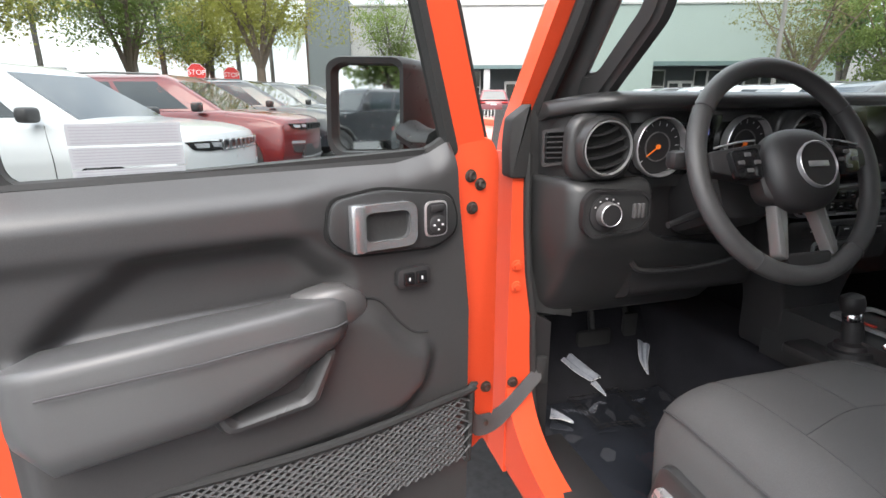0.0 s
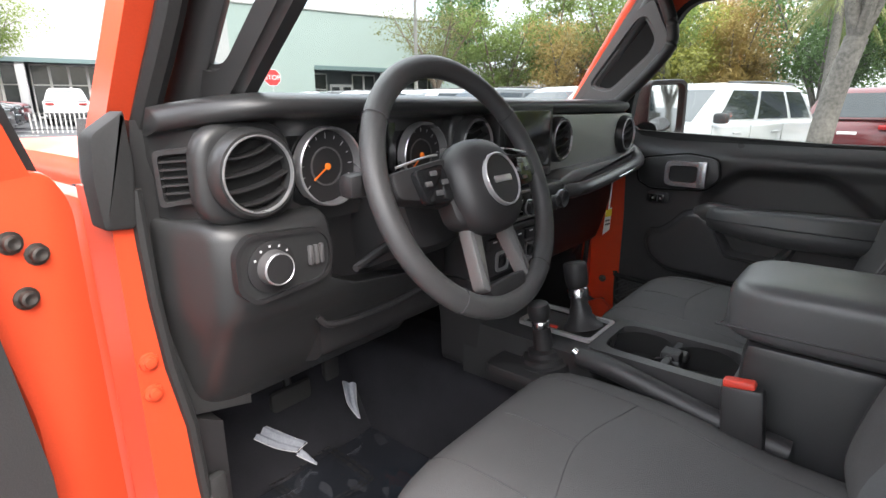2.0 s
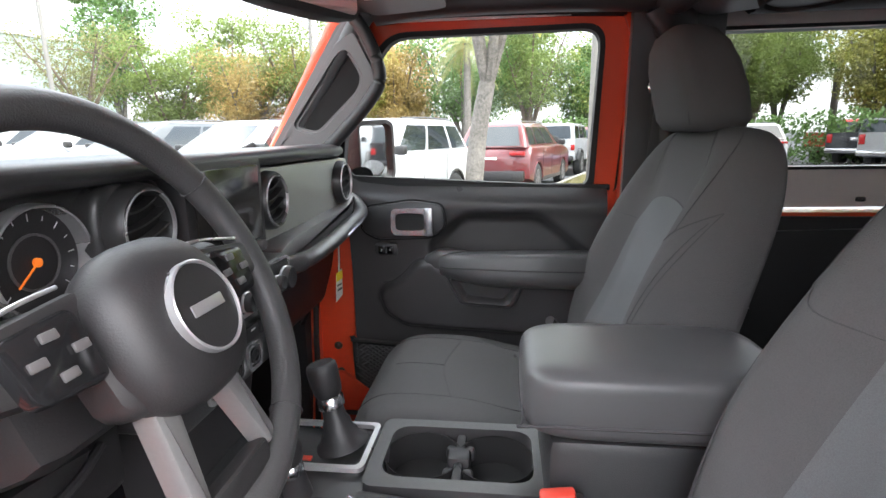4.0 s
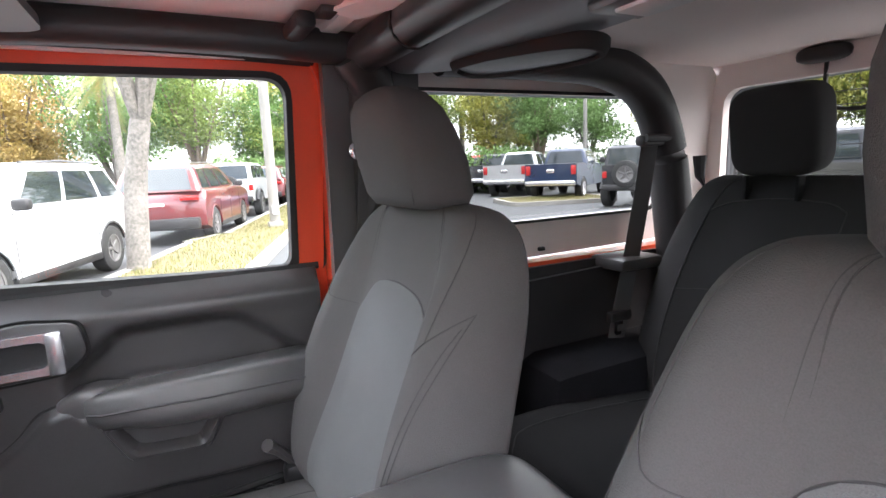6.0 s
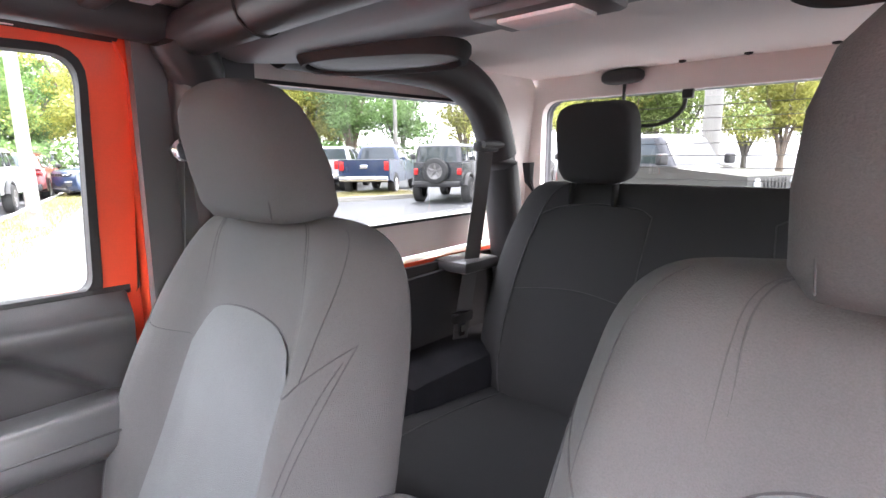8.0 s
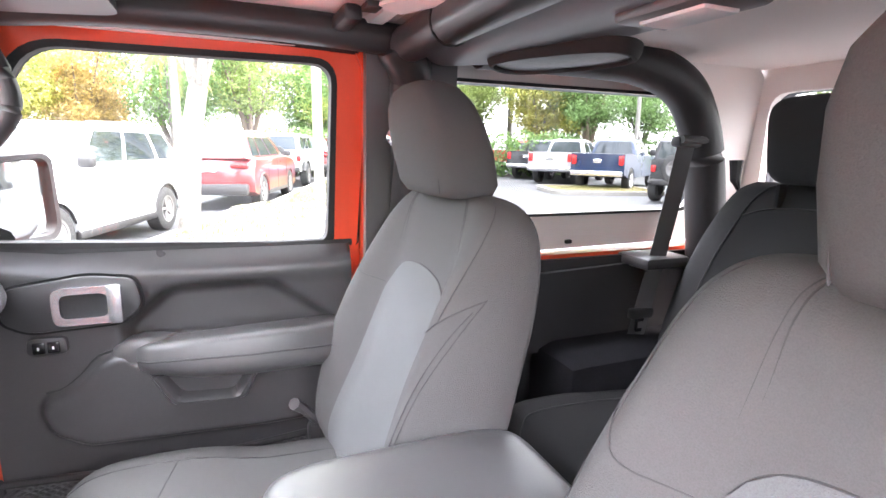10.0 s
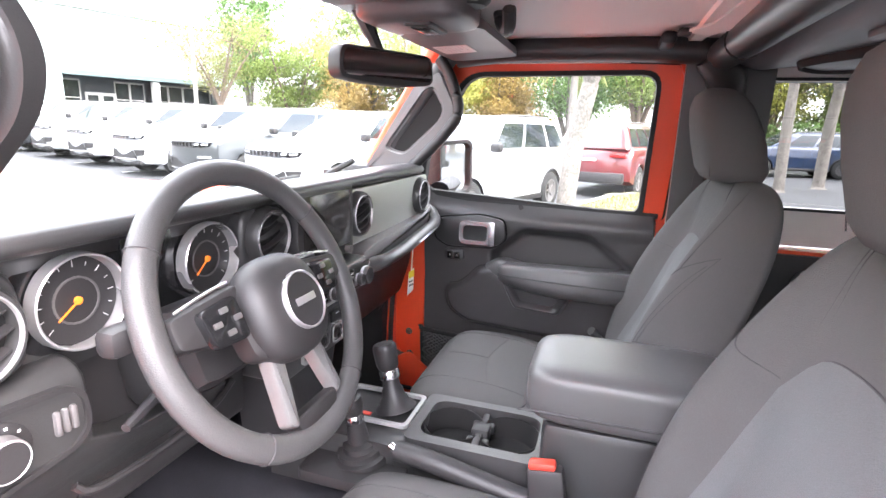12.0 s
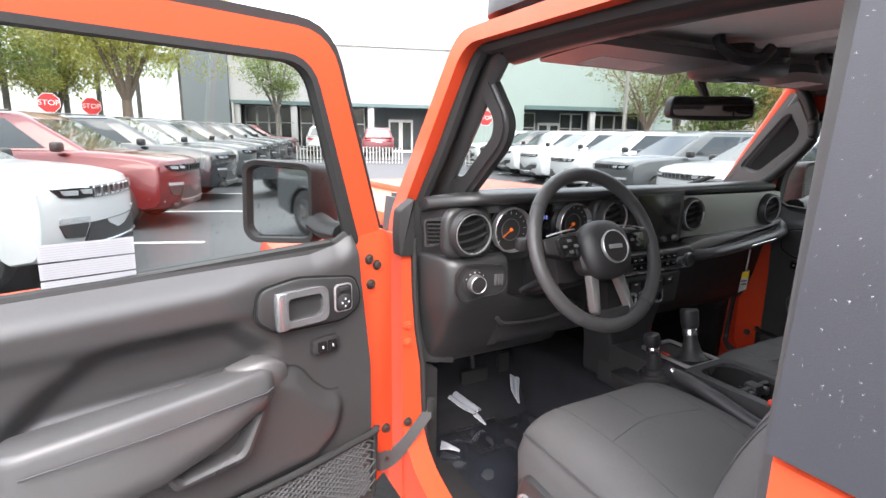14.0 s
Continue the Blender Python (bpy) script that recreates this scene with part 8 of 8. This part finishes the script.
def stop_sign(p, face):
    m = pose(p[0], p[1], ground_z(p[0], p[1]), 0, 0, face)
    s = thing("stop_sign", "red octagonal stop sign on a galvanised post", "road sign", m, "stop signs")
    bm = BM()
    tube(bm, [(0, 0, 0), (0, 0, 2.75)], 0.03, 8)
    part("post", bm, GALV, s)
    oct_ = lambda r: [(r * math.cos(radians(22.5 + 45 * k)), 2.40 + r * math.sin(radians(22.5 + 45 * k))) for k in range(8)]
    bm = BM()
    slab(bm, oct_(0.41), lambda a, b, d: Vector((a, d, b)), -0.036, -0.032)
    rim = part("border", bm, WHITE_MARK, s)
    bm = BM()
    slab(bm, oct_(0.385), lambda a, b, d: Vector((a, d, b)), -0.042, -0.038)
    face_ = part("sign_face", bm, SIGN_RED, s)
    cu = bpy.data.curves.new("letters", "FONT")
    cu.body, cu.size, cu.align_x, cu.align_y, cu.extrude = "STOP", 0.30, "CENTER", "CENTER", 0.002
    tmp = bpy.data.objects.new("letters", cu)
    me = bpy.data.meshes.new_from_object(tmp)
    bpy.data.objects.remove(tmp)
    me.materials.append(WHITE_MARK)
    t = new("letters", me)
    t.parent = face_
    t.matrix_basis = pose(0, -0.046, 2.40, 90, 0, 0)


stop_sign((-4.85, 25.5), 10)
stop_sign((-3.64, 28.2), 10)
stop_sign((13.9, 22.2), -22)

# ---- trees ----


def leaf_mesh(name, clumps, per, size, mat, seed, droop=0.0, narrow=0.5):
    """Many small leaves in uneven clumps: (centre, radius) each."""
    rng = np.random.default_rng(seed)
    V = []
    for c, r in clumps:
        d = rng.normal(size=(per, 3))
        d /= np.linalg.norm(d, axis=1)[:, None]
        rad = r * rng.uniform(0.25, 1.0, (per, 1)) ** 0.6
        P = np.array(c) + d * rad * np.array((1.15, 1.15, 0.8))
        a = rng.normal(size=(per, 3))
        a /= np.linalg.norm(a, axis=1)[:, None]
        b = np.cross(a, rng.normal(size=(per, 3)))
        b /= np.linalg.norm(b, axis=1)[:, None]
        s = size * rng.uniform(0.45, 1.15, (per, 1))
        V.append(np.stack([P - a * s, P + b * s * narrow, P + a * s, P - b * s * narrow], axis=1))
    V = np.concatenate(V).reshape(-1, 3)
    n = len(V) // 4
    me = bpy.data.meshes.new(name)
    me.from_pydata(V.tolist(), [], np.arange(4 * n).reshape(n, 4).tolist())
    me.materials.append(mat)
    return me


def broad_tree(p, height, spread, trunk_r, bark, leaves, label, seed, fork=0.35, per=150, size=0.13, lean=0.0, group="", clumps_n=34):
    """A tapered trunk that forks into limbs, and a ragged crown of leaf clumps."""
    rng = random.Random(seed)
    z0 = ground_z(p[0], p[1])
    t = thing("tree", label, "tree", pose(p[0], p[1], z0), group)
    bm = BM()
    h0 = height * fork
    tube(bm, smooth_line([(0, 0, -0.05), (0.02, 0.0, 0.25), (lean * 0.4, 0.03, h0 * 0.6), (lean, 0.0, h0)], 5), [trunk_r * k for k in (1.9, 1.5, 1.25, 1.12, 1.05, 1, 1, 1, 1, 0.98, 0.96, 0.94, 0.92, 0.9, 0.88, 0.86)], 12, cap=False)
    tips = []
    for k in range(6):
        a = 2 * math.pi * (k + rng.uniform(-0.2, 0.2)) / 6
        reach = spread * rng.uniform(0.35, 0.75)
        top = height * rng.uniform(0.72, 0.95)
        q = [Vector((lean, 0, h0 * 0.96)), Vector((lean + 0.35 * reach * math.cos(a), 0.35 * reach * math.sin(a), h0 + (top - h0) * 0.4)), Vector((lean + reach * math.cos(a), reach * math.sin(a), top))]
        line = smooth_line(q, 6)
        tube(bm, line, [trunk_r * 0.62 * (1 - 0.8 * i / (len(line) - 1)) for i in range(len(line))], 7, cap=False)
        tips += [line[-1], line[-4], line[-7]]
        for _ in range(3):
            base = line[rng.randint(4, len(line) - 2)]
            d = Vector((rng.uniform(-1, 1), rng.uniform(-1, 1), rng.uniform(0.0, 0.9))) * spread * 0.42
            tube(bm, [base, base + d * 0.5 + Vector((0, 0, 0.1)), base + d], [trunk_r * 0.2, trunk_r * 0.13, trunk_r * 0.05], 5, cap=False)
            tips.append(base + d)
    part("trunk", bm, bark, t)
    clumps = [(c, spread * rng.uniform(0.20, 0.36)) for c in tips]
    while len(clumps) < clumps_n:
        a, r = rng.uniform(0, 6.28), spread * math.sqrt(rng.random())
        clumps.append((Vector((lean + r * math.cos(a), r * math.sin(a), h0 + (height - h0) * rng.uniform(0.25, 1.0) * (1 - 0.35 * (r / spread) ** 2))), spread * rng.uniform(0.16, 0.32)))
    crown = new("crown", leaf_mesh("crown", clumps, per, size, leaves, seed))
    crown.parent = t
    return t


def palm(p, height, label, seed, frond=2.0, r=0.17, mat=PALM_LEAF, skirt=False):
    rng = random.Random(seed)
    t = thing("palm_tree", label, "palm tree", pose(p[0], p[1], ground_z(p[0], p[1])), "palm trees")
    bm = BM()
    tube(bm, [(0, 0, 0), (0.03, 0, height * 0.4), (0.0, 0.02, height)], [r * 1.2, r, r * 0.85], 10)
    part("trunk", bm, BARK, t)
    verts, faces = [], []
    for k in range(26):
        a, el = rng.uniform(0, 6.28), rng.uniform(-0.7, 1.1)
        pts = []
        for j in range(8):
            s = j / 7
            rr = frond * s * math.cos(el * (1 - 0.3 * s))
            zz = height + frond * (math.sin(el) * s - 0.75 * s * s)
            pts.append(Vector((rr * math.cos(a), rr * math.sin(a), zz)))
        side = Vector((-math.sin(a), math.cos(a), 0))
        for j in range(1, 8):
            d = (pts[j] - pts[j - 1])
            for q in range(4):
                b0 = pts[j - 1] + d * (q / 4)
                for sg in (-1, 1):
                    tip = b0 + side * sg * frond * 0.20 * (1.1 - abs(j - 4) / 5) + d * 0.6 - Vector((0, 0, 0.12 * frond))
                    i = len(verts)
                    verts += [tuple(b0), tuple(b0 + d * 0.16), tuple(tip)]
                    faces.append((i, i + 1, i + 2))
    me = bpy.data.meshes.new("crown")
    me.from_pydata(verts, [], faces)
    me.materials.append(mat)
    c = new("crown", me)
    c.parent = t


def plant_trees():
    # near the island
    t = broad_tree((8.78, 0.15), 8.5, 3.6, 0.165, BARK, LEAF_YELLOW, "pale-barked street tree forking above the lawn", 11, fork=0.275, per=110, size=0.085, lean=0.28, clumps_n=30)
    t.matrix_world = pose(8.78, 0.15, 0.02, 0, 0, -90)
    # ahead on the far side of the rows
    broad_tree((-2.2, 27.5), 10.4, 5.4, 0.24, BARK_DARK, LEAF_YELLOW, "spreading yellow-green tree behind the parked cars", 21, fork=0.26, per=560, size=0.085, clumps_n=44)
    broad_tree((5.6, 33.0), 7.6, 3.0, 0.14, BARK, LEAF, "slender green tree before the showroom", 22, fork=0.34, per=230, size=0.075)
    broad_tree((24.0, 20.5), 7.0, 3.5, 0.19, BARK_DARK, LEAF_OLIVE, "small open-crowned tree by the showroom", 23, fork=0.30, per=150, size=0.080, clumps_n=32)
    for i, (x, y, h, s) in enumerate(((-13.5, 25, 11.5, 6.5), (-9.0, 32, 11.5, 5.6), (-19, 18, 11, 6.2), (-25, 30, 11, 6.5), (-6.5, 40, 9, 4.5))):
        broad_tree((x, y), h, s, 0.26, BARK_DARK, LEAF if i % 2 else LEAF_YELLOW, "leafy tree behind the parked cars", 30 + i, fork=0.22, per=520, size=0.105, clumps_n=48)
    for i, (x, y, h) in enumerate(((-8.5, 38, 7.5), (-6.0, 41, 8.5), (-4.4, 44, 8.0), (-11.5, 44, 8.5), (-2.0, 46, 7.5), (-16, 40, 8), (1.0, 47, 7.0))):
        palm((x, y), h, "tall slender palm beyond the lot", 50 + i)
    # woods to the side and behind
    rng = random.Random(77)
    mats = (LEAF_RUST, LEAF_RUST, LEAF, LEAF_YELLOW, LEAF_RUST, LEAF_DARK, LEAF, LEAF_YELLOW)
    k = 0
    for ring_, (d0, d1) in enumerate(((31, 35), (38, 44))):
        for a in range(38, 176, 6 if ring_ == 0 else 8):
            d = rng.uniform(d0, d1)
            q = radians(a + rng.uniform(-2, 2))
            x, y = d * math.sin(q), d * math.cos(q)
            if a < 54 or (y > 16 and x < 26):
                continue
            if ring_ == 0 and 128 < a < 150:
                continue
            warm = 60 < a < 93 or 112 < a < 117
            mt = mats[k % len(mats)] if warm else (LEAF, LEAF_YELLOW, LEAF_DARK, LEAF_YELLOW, LEAF)[k % 5]
            broad_tree((x, y), rng.uniform(6.0, 9.5) + 1.5 * ring_, rng.uniform(3.0, 4.4), 0.2, BARK if k % 2 else BARK_DARK, mt, "mixed woodland tree at the lot's edge", 100 + k, fork=0.12, per=430 if ring_ == 0 else 260, size=0.100 if ring_ == 0 else 0.135, group="woodland trees", clumps_n=42)
            k += 1
    for i, (x, y, h) in enumerate(((30, 14, 5.5), (27, 1.5, 6.0), (29, 9, 5.0), (34, -20, 5.5), (36, -23, 6.5), (30, -24, 5.0))):
        palm((x, y), h, "shaggy fan palm among the trees", 80 + i, 1.7, 0.2)
    # two pale trunks on the verge beside the pickups
    broad_tree((16.4, -5.3), 7.2, 2.8, 0.15, BARK, LEAF_YELLOW, "pale-trunked tree on the lot's verge", 91, fork=0.42, per=200, size=0.085, lean=0.2, clumps_n=30)
    broad_tree((18.3, -6.9), 7.6, 3.0, 0.17, BARK, LEAF, "pale-trunked tree on the lot's verge", 92, fork=0.40, per=200, size=0.085, lean=-0.2, clumps_n=30)
    # behind
    for i, a in enumerate(range(176, 262, 9)):
        q = radians(a)
        broad_tree((68 * math.sin(q), 68 * math.cos(q)), 5.0 + (i % 3), 4.0, 0.22, BARK_DARK, LEAF, "distant tree behind the lot", 200 + i, fork=0.25, per=90, size=0.3, group="distant trees", clumps_n=30)
    for i, a in enumerate(range(-100, -22, 10)):
        q = radians(a)
        broad_tree((40 * math.sin(q), 40 * math.cos(q)), 8.0 + (i % 3), 4.8, 0.24, BARK_DARK, LEAF_YELLOW if i % 2 else LEAF, "distant tree beside the lot", 230 + i, fork=0.25, per=100, size=0.3, group="distant trees", clumps_n=32)
    # hedge
    clumps = []
    for i in range(60):
        s = 14 + i * 0.55
        base = Vector((26.5 + 3.2 * math.sin(i * 0.21), -3.0 - i * 0.55, 0))
        clumps += [(base + Vector((rng.uniform(-0.6, 0.6), 0, 0.7)), 0.95), (base + Vector((rng.uniform(-0.6, 0.6), rng.uniform(-0.3, 0.3), 1.7)), 0.9)]
    hedge = new("hedge", leaf_mesh("hedge", clumps, 150, 0.13, LEAF_DARK, 9))
    tagged(hedge, "dense dark green hedge at the lot's edge", "hedge", kind="stuff")


plant_trees()


def lamp_pole(x, y, h, r, label, mat, base=False):
    t = thing("light_pole", label, "pole", pose(x, y, ground_z(x, y)), "poles")
    bm = BM()
    tube(bm, [(0, 0, 0), (0, 0, h * 0.5), (0, 0, h)], [r, r * 0.9, r * 0.75], 10)
    part("shaft", bm, mat, t)
    bm = BM()
    box(bm, (0, 0, 0.12), (r * 2.6, r * 2.6, 0.24), 0.02)
    part("base", bm, CONCRETE, t)
    if base:
        bm = BM()
        box(bm, (-r - 0.05, 0, 0.55), (0.12, 0.14, 0.22), 0.02)
        part("junction_box", bm, PAPER, t)


lamp_pole(13.4, -2.70, 9.0, 0.13, "pale concrete light pole standing in the lawn", POLE_PALE, True)
lamp_pole(22.5, 8.0, 9.0, 0.10, "slim pale light pole among the trees", POLE_PALE)
lamp_pole(17.8, 16.5, 9.0, 0.09, "slim pale light pole by the parked row", POLE_PALE)
lamp_pole(22.0, -21.0, 9.0, 0.12, "slim pale light pole behind the pickups", POLE_PALE)
lamp_pole(3.2, -13.2, 9.0, 0.20, "thick concrete utility pole behind the car", POLE_PALE)
